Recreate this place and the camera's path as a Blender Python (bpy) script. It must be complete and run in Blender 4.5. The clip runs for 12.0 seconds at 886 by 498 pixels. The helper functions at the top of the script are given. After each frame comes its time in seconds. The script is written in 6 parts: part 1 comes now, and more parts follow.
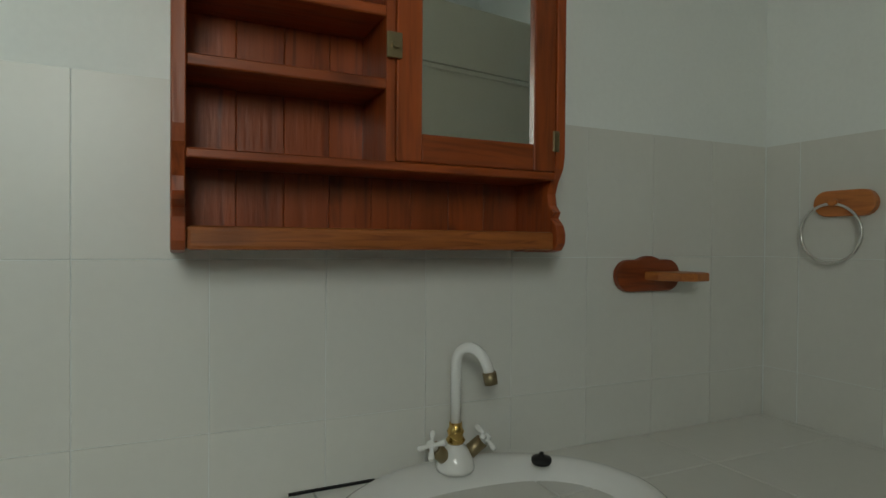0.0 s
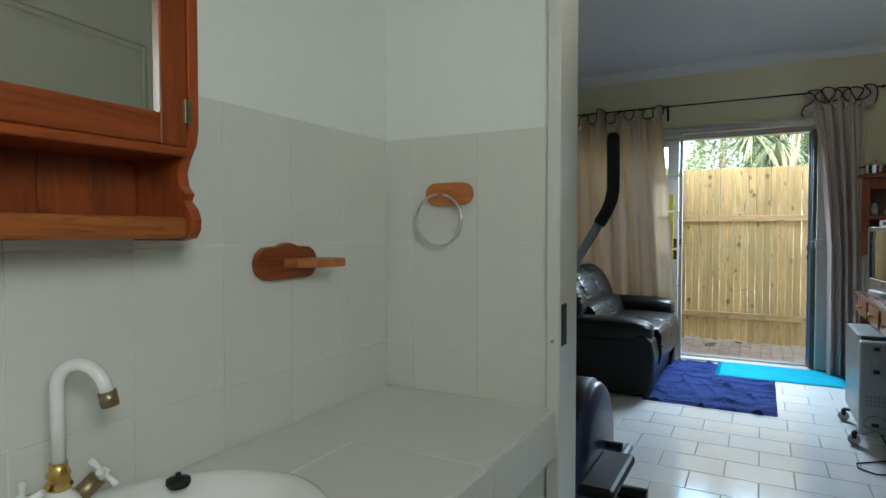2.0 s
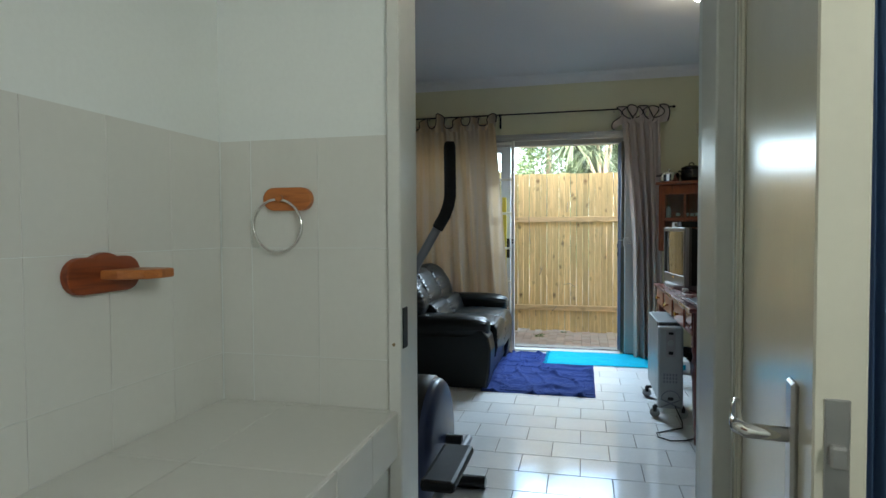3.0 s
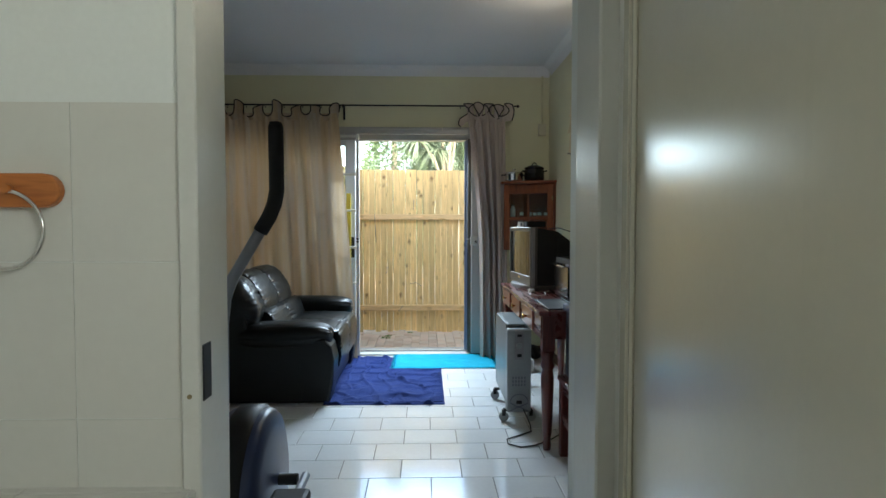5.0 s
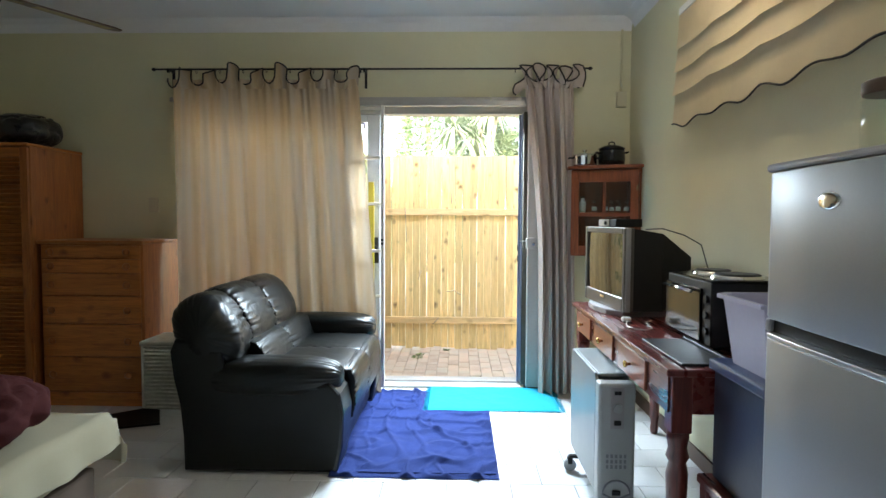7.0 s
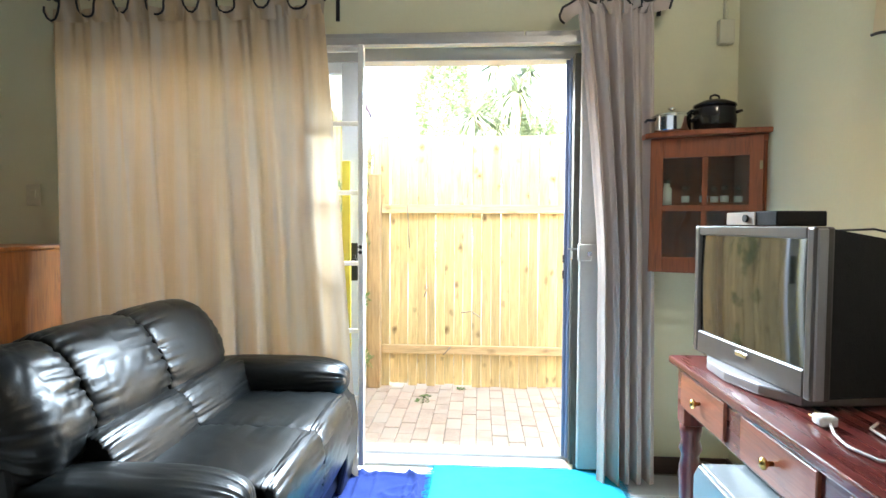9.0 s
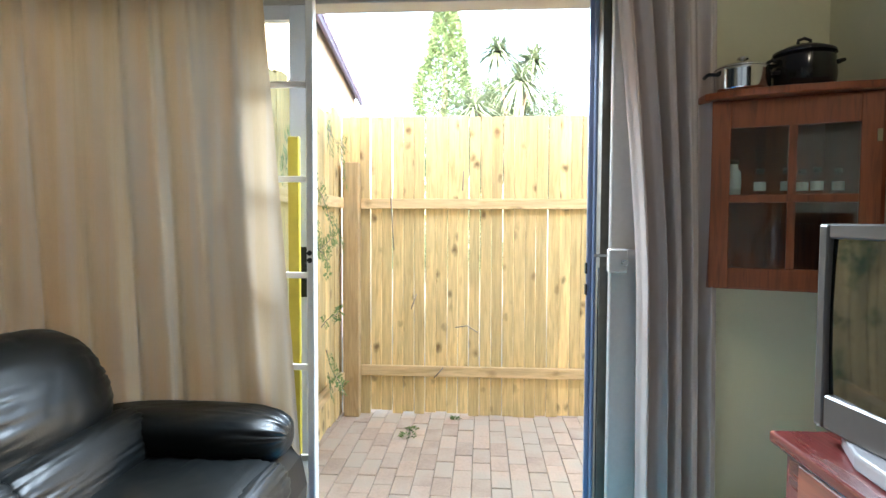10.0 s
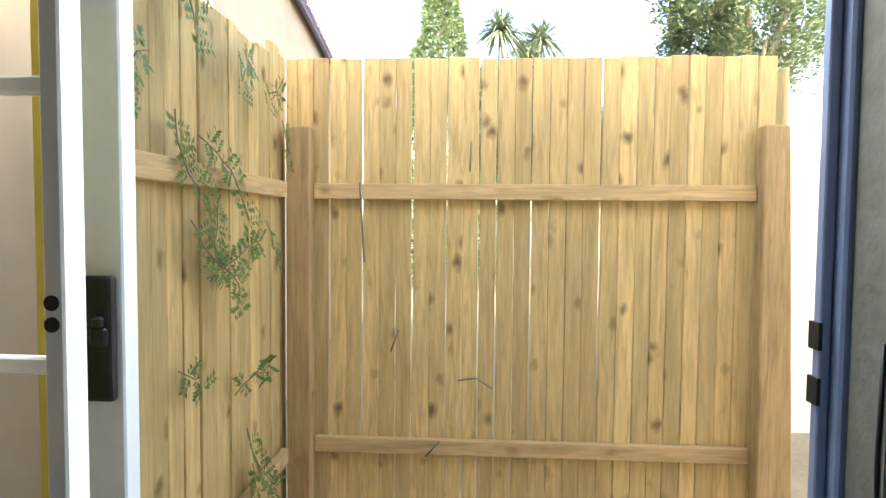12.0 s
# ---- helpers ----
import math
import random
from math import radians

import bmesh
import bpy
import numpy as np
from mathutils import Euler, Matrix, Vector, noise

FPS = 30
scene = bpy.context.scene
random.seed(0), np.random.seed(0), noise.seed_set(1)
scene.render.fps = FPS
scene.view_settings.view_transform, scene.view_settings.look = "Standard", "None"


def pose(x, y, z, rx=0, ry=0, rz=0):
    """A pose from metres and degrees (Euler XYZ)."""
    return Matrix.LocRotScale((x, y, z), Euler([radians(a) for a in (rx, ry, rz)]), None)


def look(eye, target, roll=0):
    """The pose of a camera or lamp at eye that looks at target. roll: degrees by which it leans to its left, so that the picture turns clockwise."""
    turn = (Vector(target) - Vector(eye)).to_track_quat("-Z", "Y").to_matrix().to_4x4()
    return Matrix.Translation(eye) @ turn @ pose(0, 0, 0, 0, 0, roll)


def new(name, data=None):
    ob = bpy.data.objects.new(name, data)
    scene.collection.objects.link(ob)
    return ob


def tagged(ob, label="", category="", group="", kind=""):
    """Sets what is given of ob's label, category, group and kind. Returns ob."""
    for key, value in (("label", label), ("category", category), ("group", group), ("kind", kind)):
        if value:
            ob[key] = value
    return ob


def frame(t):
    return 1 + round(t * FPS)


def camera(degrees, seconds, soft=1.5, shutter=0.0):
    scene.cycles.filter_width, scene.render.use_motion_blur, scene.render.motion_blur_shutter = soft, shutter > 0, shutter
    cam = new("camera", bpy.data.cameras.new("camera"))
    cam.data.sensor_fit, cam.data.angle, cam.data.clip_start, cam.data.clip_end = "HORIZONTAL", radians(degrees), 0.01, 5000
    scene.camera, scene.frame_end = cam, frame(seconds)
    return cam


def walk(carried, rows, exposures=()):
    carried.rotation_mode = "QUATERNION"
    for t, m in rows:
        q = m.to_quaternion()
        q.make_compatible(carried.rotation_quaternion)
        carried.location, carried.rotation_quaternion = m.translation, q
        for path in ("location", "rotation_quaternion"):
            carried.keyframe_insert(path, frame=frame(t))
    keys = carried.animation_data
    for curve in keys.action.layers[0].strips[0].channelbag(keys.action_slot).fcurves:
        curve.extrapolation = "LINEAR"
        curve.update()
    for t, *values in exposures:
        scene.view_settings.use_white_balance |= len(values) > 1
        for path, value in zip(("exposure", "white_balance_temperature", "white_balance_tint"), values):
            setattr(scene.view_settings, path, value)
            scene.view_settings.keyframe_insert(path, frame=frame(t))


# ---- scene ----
# ---- camera ----
cam = camera(74.2, 12.0)
ROWS = [
    (0.0, -0.000, 0.000, 1.185, -25.31, -0.68, -0.46),
    (0.5, 0.019, 0.052, 1.182, -34.81, -1.26, -0.40),
    (1.0, 0.034, 0.057, 1.181, -44.30, -1.58, -0.26),
    (1.5, 0.025, 0.084, 1.182, -53.08, -1.74, -0.07),
    (2.0, 0.019, 0.080, 1.182, -61.48, -1.72, 0.03),
    (2.5, 0.017, 0.075, 1.193, -69.02, -1.85, 0.02),
    (3.0, 0.008, 0.069, 1.197, -76.66, -1.81, 0.29),
    (3.5, -0.004, 0.073, 1.203, -83.40, -1.84, 0.40),
    (3.7, 0.004, 0.080, 1.207, -85.64, -1.87, 0.45),
    (5.3, 0.483, 0.115, 1.221, -91.81, -2.28, -0.14),
    (5.5, 0.607, 0.131, 1.225, -91.63, -2.37, -0.28),
    (6.0, 0.909, 0.152, 1.232, -90.89, -2.50, -0.30),
    (6.5, 1.242, 0.161, 1.244, -89.81, -2.65, -0.26),
    (7.0, 1.518, 0.173, 1.239, -88.43, -2.74, -0.27),
    (7.2, 1.631, 0.186, 1.236, -88.19, -2.75, -0.25),
    (8.8, 2.782, 0.150, 1.216, -86.45, -2.60, -0.40),
    (9.0, 2.944, 0.155, 1.213, -86.40, -2.46, -0.30),
    (9.5, 3.341, 0.131, 1.212, -86.14, -2.64, -0.28),
    (10.0, 3.705, 0.122, 1.212, -86.14, -2.67, -0.23),
    (10.5, 4.073, 0.156, 1.215, -86.23, -2.54, -0.41),
    (11.0, 4.401, 0.192, 1.205, -86.41, -2.56, -0.50),
    (11.5, 4.734, 0.204, 1.208, -86.66, -2.63, -0.66),
    (12.0, 5.059, 0.226, 1.200, -86.76, -2.65, -0.47),
]
EXPOSURES = [
    (0.0, 2.2, 6700, 4), (0.5, 2.5, 6600, 4), (1.5, 2.9, 6400, 5), (2.8, 2.97, 6350, 5), (3.7, 2.87, 6400, 5), (5.3, 3.12, 6600, 7), (6.5, 3.55, 6750, 8), (7.2, 4.25, 6850, 9), (8.8, 4.72, 6800, 10), (9.5, 4.22, 6600, 10),
    (10.5, 3.66, 6750, 10), (11.3, 3.38, 6850, 10), (12.0, 2.97, 7250, 10),
]
walk(cam, [(t, pose(x, y, z, 90 + pitch, roll, yaw)) for t, x, y, z, yaw, pitch, roll in ROWS], EXPOSURES)

# ---- light ----
SUN_ELEVATION, SUN_AZIMUTH = 23.0, 262.0      # azimuth clockwise from +y: the sun stands behind the house, the patio lies in its shade
world = bpy.data.worlds.new("world")
scene.world = world
world.use_nodes = True
wn = world.node_tree.nodes
sky = wn.new("ShaderNodeTexSky")
sky.sky_type, sky.sun_disc = "NISHITA", False
sky.sun_elevation, sky.sun_rotation = radians(SUN_ELEVATION), radians(SUN_AZIMUTH)
sky.air_density, sky.dust_density, sky.ozone_density = 1.0, 2.5, 0.6
world.node_tree.links.new(sky.outputs[0], wn["Background"].inputs[0])
wn["Background"].inputs[1].default_value = 0.15


def lamp(name, kind, m, energy, colour, label="", **more):
    data = bpy.data.lights.new(name, kind)
    data.energy, data.color = energy, colour
    for key, value in more.items():
        if key == "size":
            data.size = value
        elif key == "size_y":
            data.shape, data.size_y = "RECTANGLE", value
        elif key == "angle":
            data.angle = value
        elif key == "spread":
            data.spread = value
        elif key == "radius":
            data.shadow_soft_size = value
    ob = new(name, data)
    ob.matrix_world = m
    return ob


sa, se = radians(SUN_AZIMUTH), radians(SUN_ELEVATION)
sun_way = Vector((math.sin(sa) * math.cos(se), math.cos(sa) * math.cos(se), math.sin(se)))
lamp("sun", "SUN", look(sun_way * 30, (0, 0, 0)), 2.6, (1.0, 0.95, 0.86), angle=radians(0.8))
# daylight through the bathroom window
lamp("window_light", "AREA", look((-0.40, -0.78, 1.75), (-0.40, 0.5, 1.5)), 1.75, (0.97, 1.0, 0.95), size=0.5, size_y=0.5)
lamp("door_sky_light", "AREA", look((6.07, 0.20, 1.84), (4.7, 0.35, 0.0)), 4.5, (0.66, 0.83, 1.0), size=0.94, size_y=0.36, spread=radians(100))
lamp("ceiling_lamp_light", "POINT", pose(3.86, -0.62, 2.54), 0.55, (1.0, 0.9, 0.72), radius=0.03)


# ---- materials ----
def mat(name, base, rough=0.5, var=0.12, scale=6.0, grain=60.0, bump=0.05, metal=0.0, stretch=(1, 1, 1), spec=0.5, coat=0.0,
        rand=0.0, tint=None, emit=0.0, trans=0.0, rough_var=0.08):
    """Base colour varied at two scales, with a fine relief; rand: how far each piece differs."""
    m = bpy.data.materials.new(name)
    m.use_nodes = True
    n, l = m.node_tree.nodes, m.node_tree.links
    b = n["Principled BSDF"]
    co, mp = n.new("ShaderNodeTexCoord"), n.new("ShaderNodeMapping")
    mp.inputs["Scale"].default_value = stretch
    l.new(co.outputs["Object"], mp.inputs[0])
    info = n.new("ShaderNodeObjectInfo")
    shift = n.new("ShaderNodeVectorMath")
    shift.operation = "MULTIPLY_ADD"
    comb = n.new("ShaderNodeCombineXYZ")
    for i in range(3):
        l.new(info.outputs["Random"], comb.inputs[i])
    l.new(comb.outputs[0], shift.inputs[0])
    shift.inputs[1].default_value = (17.0, 23.0, 31.0)
    l.new(mp.outputs[0], shift.inputs[2])
    a, g = n.new("ShaderNodeTexNoise"), n.new("ShaderNodeTexNoise")
    a.inputs["Scale"].default_value, a.inputs["Detail"].default_value = scale, 3
    g.inputs["Scale"].default_value, g.inputs["Detail"].default_value = grain, 4
    l.new(shift.outputs[0], a.inputs["Vector"])
    l.new(shift.outputs[0], g.inputs["Vector"])
    add = n.new("ShaderNodeMath")
    add.operation = "MULTIPLY_ADD"
    l.new(g.outputs[0], add.inputs[0])
    add.inputs[1].default_value = 0.6
    l.new(a.outputs[0], add.inputs[2])
    ramp = n.new("ShaderNodeMapRange")
    ramp.inputs[1].default_value, ramp.inputs[2].default_value = 0.45, 1.15
    ramp.inputs[3].default_value, ramp.inputs[4].default_value = 1 - var, 1 + var
    l.new(add.outputs[0], ramp.inputs[0])
    piece = n.new("ShaderNodeMapRange")
    piece.inputs[3].default_value, piece.inputs[4].default_value = 1 - rand, 1 + rand
    l.new(info.outputs["Random"], piece.inputs[0])
    both = n.new("ShaderNodeMath")
    both.operation = "MULTIPLY"
    l.new(ramp.outputs[0], both.inputs[0])
    l.new(piece.outputs[0], both.inputs[1])
    col = n.new("ShaderNodeMix")
    col.data_type, col.blend_type = "RGBA", "MULTIPLY"
    col.inputs[0].default_value = 1.0
    col.inputs[6].default_value = (*base, 1)
    l.new(both.outputs[0], col.inputs[7])
    out = col.outputs[2]
    if tint:
        mx = n.new("ShaderNodeMix")
        mx.data_type = "RGBA"
        spread = n.new("ShaderNodeMapRange")
        spread.inputs[1].default_value, spread.inputs[2].default_value = 0.42, 0.66
        l.new(a.outputs[0], spread.inputs[0])
        l.new(spread.outputs[0], mx.inputs[0])
        l.new(out, mx.inputs[6])
        mx.inputs[7].default_value = (*tint, 1)
        out = mx.outputs[2]
    l.new(out, b.inputs["Base Color"])
    rr = n.new("ShaderNodeMapRange")
    rr.inputs[3].default_value, rr.inputs[4].default_value = max(0.02, rough - rough_var), min(1, rough + rough_var)
    l.new(a.outputs[0], rr.inputs[0])
    l.new(rr.outputs[0], b.inputs["Roughness"])
    b.inputs["Metallic"].default_value = metal
    b.inputs["Specular IOR Level"].default_value = spec
    b.inputs["Coat Weight"].default_value = coat
    b.inputs["Transmission Weight"].default_value = trans
    if bump:
        bp = n.new("ShaderNodeBump")
        bp.inputs["Strength"].default_value, bp.inputs["Distance"].default_value = bump, 0.01
        l.new(add.outputs[0], bp.inputs["Height"])
        l.new(bp.outputs[0], b.inputs["Normal"])
    if emit:
        b.inputs["Emission Color"].default_value = (*base, 1)
        b.inputs["Emission Strength"].default_value = emit
    return m


def cloth(name, base, through_light, var=0.1, stretch=(1, 1, 1), tint=None):
    """Woven cloth that lets a share of the light through."""
    m = mat(name, base, 0.9, var, 5.0, 350.0, 0.15, spec=0.1, stretch=stretch, tint=tint)
    n, l = m.node_tree.nodes, m.node_tree.links
    t, mix = n.new("ShaderNodeBsdfTranslucent"), n.new("ShaderNodeMixShader")
    l.new(n["Principled BSDF"].inputs["Base Color"].links[0].from_socket, t.inputs[0])
    mix.inputs[0].default_value = through_light
    l.new(n["Principled BSDF"].outputs[0], mix.inputs[1])
    l.new(t.outputs[0], mix.inputs[2])
    l.new(mix.outputs[0], n["Material Output"].inputs[0])
    return m


def pane_glass(name, tone=(0.92, 0.97, 0.95), ior=1.35):
    m = bpy.data.materials.new(name)
    m.use_nodes = True
    n, l = m.node_tree.nodes, m.node_tree.links
    t, g, mix, f, w = n.new("ShaderNodeBsdfTransparent"), n.new("ShaderNodeBsdfGlossy"), n.new("ShaderNodeMixShader"), n.new("ShaderNodeMath"), n.new("ShaderNodeLayerWeight")
    t.inputs[0].default_value = (*tone, 1)
    g.inputs["Roughness"].default_value = 0.02
    f.operation = "MULTIPLY_ADD"
    f.inputs[1].default_value, f.inputs[2].default_value = ior - 1.0, 0.03
    w.inputs[0].default_value = 0.25
    l.new(w.outputs["Facing"], f.inputs[0])
    l.new(f.outputs[0], mix.inputs[0])
    l.new(t.outputs[0], mix.inputs[1])
    l.new(g.outputs[0], mix.inputs[2])
    l.new(mix.outputs[0], n["Material Output"].inputs[0])
    return m


def clear_plastic(name, base, clear):
    """Thin milky plastic: part of the light passes straight through."""
    m = mat(name, base, 0.25, 0.05, bump=0.01)
    n, l = m.node_tree.nodes, m.node_tree.links
    t, mix = n.new("ShaderNodeBsdfTransparent"), n.new("ShaderNodeMixShader")
    t.inputs[0].default_value = (0.92, 0.91, 0.97, 1)
    mix.inputs[0].default_value = clear
    l.new(n["Principled BSDF"].outputs[0], mix.inputs[1])
    l.new(t.outputs[0], mix.inputs[2])
    l.new(mix.outputs[0], n["Material Output"].inputs[0])
    return m


def foliage(name, base, through_light):
    """Leaves, a little of the light shining through them."""
    m = mat(name, base, 0.55, 0.35, 6, 40, 0.1, rand=0.1)
    n, l = m.node_tree.nodes, m.node_tree.links
    t, mix = n.new("ShaderNodeBsdfTranslucent"), n.new("ShaderNodeMixShader")
    l.new(n["Principled BSDF"].inputs["Base Color"].links[0].from_socket, t.inputs[0])
    mix.inputs[0].default_value = through_light
    l.new(n["Principled BSDF"].outputs[0], mix.inputs[1])
    l.new(t.outputs[0], mix.inputs[2])
    l.new(mix.outputs[0], n["Material Output"].inputs[0])
    return m


def wood(name, base, dark, rough=0.4, along="z", knots=0.0, rand=0.15, coat=0.0, grain=1.0, bump=0.12):
    """Planed wood with grain along an axis, and knots."""
    s = {"x": (1.2, 14, 14), "y": (14, 1.2, 14), "z": (14, 14, 1.2)}[along]
    m = mat(name, base, rough, 0.28, 2.5 * grain, 9.0 * grain, bump, stretch=s, rand=rand, coat=coat)
    n, l = m.node_tree.nodes, m.node_tree.links
    b = n["Principled BSDF"]
    src = b.inputs["Base Color"].links[0].from_socket
    vec = [x for x in n if x.bl_idname == "ShaderNodeVectorMath"][0].outputs[0]
    w = n.new("ShaderNodeTexNoise")
    w.inputs["Scale"].default_value, w.inputs["Distortion"].default_value, w.inputs["Detail"].default_value = 3.2 * grain, 1.6, 2
    l.new(vec, w.inputs["Vector"])
    r = n.new("ShaderNodeMapRange")
    r.inputs[1].default_value, r.inputs[2].default_value, r.inputs[4].default_value = 0.5, 0.72, 0.65
    l.new(w.outputs[0], r.inputs[0])
    mx = n.new("ShaderNodeMix")
    mx.data_type = "RGBA"
    l.new(r.outputs[0], mx.inputs[0])
    l.new(src, mx.inputs[6])
    mx.inputs[7].default_value = (*dark, 1)
    out = mx.outputs[2]
    if knots:
        v = n.new("ShaderNodeTexVoronoi")
        mp2, co2, inf2, sh2, cb2 = (n.new("ShaderNodeMapping"), n.new("ShaderNodeTexCoord"), n.new("ShaderNodeObjectInfo"),
                                    n.new("ShaderNodeVectorMath"), n.new("ShaderNodeCombineXYZ"))
        mp2.inputs["Scale"].default_value = {"x": (6.5, 9, 9), "y": (9, 6.5, 9), "z": (9, 9, 6.5)}[along]
        sh2.operation = "MULTIPLY_ADD"
        sh2.inputs[1].default_value = (13, 29, 7)
        for i in range(3):
            l.new(inf2.outputs["Random"], cb2.inputs[i])
        l.new(cb2.outputs[0], sh2.inputs[0])
        l.new(co2.outputs["Object"], mp2.inputs[0])
        l.new(mp2.outputs[0], sh2.inputs[2])
        wob = n.new("ShaderNodeTexNoise")
        wob.inputs["Scale"].default_value = 2.5
        wv = n.new("ShaderNodeVectorMath")
        wv.operation = "MULTIPLY_ADD"
        wv.inputs[1].default_value = (0.35, 0.35, 0.35)
        l.new(sh2.outputs[0], wob.inputs["Vector"])
        l.new(wob.outputs[1], wv.inputs[0])
        l.new(sh2.outputs[0], wv.inputs[2])
        l.new(wv.outputs[0], v.inputs["Vector"])
        v.inputs["Scale"].default_value = 1.0
        k = n.new("ShaderNodeMapRange")
        k.inputs[1].default_value, k.inputs[2].default_value, k.inputs[3].default_value, k.inputs[4].default_value = 0.07, 0.28, knots, 0.0
        sel = n.new("ShaderNodeMath")
        sel.operation = "MULTIPLY"
        few = n.new("ShaderNodeMapRange")
        few.inputs[1].default_value, few.inputs[2].default_value = 0.32, 0.46
        tone = n.new("ShaderNodeSeparateColor")
        l.new(v.outputs["Color"], tone.inputs[0])
        l.new(tone.outputs[0], few.inputs[0])
        l.new(v.outputs[0], k.inputs[0])
        l.new(k.outputs[0], sel.inputs[0])
        l.new(few.outputs[0], sel.inputs[1])
        mk = n.new("ShaderNodeMix")
        mk.data_type = "RGBA"
        l.new(sel.outputs[0], mk.inputs[0])
        l.new(out, mk.inputs[6])
        mk.inputs[7].default_value = (dark[0] * 0.45, dark[1] * 0.4, dark[2] * 0.4, 1)
        out = mk.outputs[2]
    l.new(out, b.inputs["Base Color"])
    return m


M_PAINT = mat("white_wall_paint", (0.80, 0.83, 0.81), 0.55, 0.04, 2.0, 90, 0.05)
M_CREAM = mat("cream_wall_paint", (0.68, 0.645, 0.44), 0.6, 0.05, 1.5, 80, 0.06, tint=(0.64, 0.60, 0.42))
M_CEIL = mat("ceiling_paint", (0.72, 0.70, 0.70), 0.7, 0.04, 1.2, 60, 0.04)
M_TILE = mat("glazed_wall_tile", (0.69, 0.685, 0.64), 0.37, 0.03, 4.0, 60, 0.01, rand=0.015, rough_var=0.05)
M_GROUT = mat("pale_grout", (0.57, 0.56, 0.52), 0.9, 0.2, 5, 80, 0.1)
M_FTILE = mat("glazed_floor_tile", (0.85, 0.86, 0.87), 0.13, 0.06, 4.0, 50, 0.015, rand=0.03, spec=0.8, coat=0.5)
M_FGROUT = mat("dark_floor_grout", (0.27, 0.26, 0.25), 0.9, 0.2, 5, 80, 0.1)
M_DOOR = mat("cream_enamel_paint", (0.67, 0.64, 0.53), 0.23, 0.03, 5, 90, 0.008, rough_var=0.03)
M_FRAME = mat("white_enamel_paint", (0.68, 0.68, 0.64), 0.35, 0.05, 4, 60, 0.03)
M_PINE = wood("red_stained_pine", (0.29, 0.058, 0.011), (0.11, 0.018, 0.004), 0.38, "x", 0.6, 0.18, 0.06)
M_PINEV = wood("red_stained_pine_upright", (0.29, 0.058, 0.011), (0.11, 0.018, 0.004), 0.38, "z", 0.8, 0.22, 0.06)
M_PINEW = wood("worn_stained_pine", (0.34, 0.10, 0.02), (0.15, 0.032, 0.008), 0.42, "x", 0.4, 0.1, 0.0, 2.0)
M_ORANGE = wood("orange_pine", (0.48, 0.16, 0.036), (0.26, 0.07, 0.016), 0.42, "y", 0.7, 0.12, 0.15)
M_ORANGEV = wood("orange_pine_upright", (0.38, 0.12, 0.028), (0.23, 0.06, 0.016), 0.42, "z", 0.7, 0.1, 0.1)
M_MAHOG = wood("dark_red_mahogany", (0.13, 0.026, 0.022), (0.055, 0.012, 0.012), 0.28, "x", 0, 0.08, 0.3)
M_MAHOGV = wood("mahogany_upright", (0.12, 0.025, 0.02), (0.05, 0.012, 0.012), 0.3, "z", 0, 0.08, 0.3)
M_DRAWER = wood("red_brown_drawer_front", (0.27, 0.075, 0.04), (0.16, 0.04, 0.022), 0.32, "x", 0, 0.08, 0.2)
M_CAB = wood("reddish_cabinet_wood", (0.26, 0.066, 0.021), (0.12, 0.03, 0.011), 0.38, "z", 0, 0.08, 0.05)
M_FENCE = wood("treated_pine_board", (0.70, 0.52, 0.245), (0.50, 0.345, 0.145), 0.75, "z", 1.0, 0.2, 0, 0.8, 0.25)
M_FENCEX = wood("treated_pine_rail", (0.70, 0.50, 0.26), (0.48, 0.31, 0.12), 0.75, "y", 0.6, 0.1, 0, 0.8, 0.25)
M_FENCEX2 = wood("treated_pine_rail_side", (0.70, 0.50, 0.26), (0.48, 0.31, 0.12), 0.75, "x", 0.6, 0.1, 0, 0.8, 0.25)
M_POST = wood("weathered_pine_post", (0.54, 0.38, 0.19), (0.36, 0.23, 0.10), 0.8, "z", 0.6, 0.12, 0, 0.8, 0.3)
M_PAVER = mat("clay_paver", (0.60, 0.44, 0.32), 0.85, 0.2, 4, 60, 0.35, rand=0.14, tint=(0.58, 0.48, 0.36))
M_JOINT = mat("sandy_joint", (0.36, 0.29, 0.21), 0.95, 0.25, 12, 90, 0.3, tint=(0.28, 0.24, 0.16))
M_LEATHER = mat("black_leather", (0.006, 0.007, 0.007), 0.36, 0.2, 5, 180, 0.06, spec=0.31, rough_var=0.06)
# Upright warm and greyer bands in the tint imitate light passing through folds.
M_CURTAIN = cloth("beige_curtain_cloth_glow_bands", (0.59, 0.44, 0.285), 0.31, 0.14, (3, 3, 0.10), (0.54, 0.455, 0.365))
M_CURTAIN2 = cloth("grey_curtain_cloth", (0.52, 0.435, 0.385), 0.08, 0.10, (6, 6, 0.4))
M_TRIM = mat("black_edging", (0.015, 0.013, 0.014), 0.7)
M_IRON = mat("black_iron", (0.02, 0.02, 0.022), 0.45, metal=0.6)
M_ALU = mat("grey_aluminium", (0.42, 0.40, 0.38), 0.4, 0.06, metal=0.5)
M_GATE = mat("white_gate_enamel", (0.64, 0.62, 0.57), 0.35, 0.05)
M_LEAFALU = mat("pale_blue_grey_aluminium", (0.56, 0.58, 0.63), 0.4, 0.06)
M_JAMBBLUE = mat("painted_aluminium_jamb", (0.20, 0.24, 0.36), 0.4, 0.08, metal=0.2)
M_CHROME = mat("chrome", (0.75, 0.74, 0.72), 0.12, 0.02, metal=1.0, bump=0)
M_BRASS = mat("brass", (0.62, 0.42, 0.14), 0.25, 0.1, metal=1.0, bump=0.02)
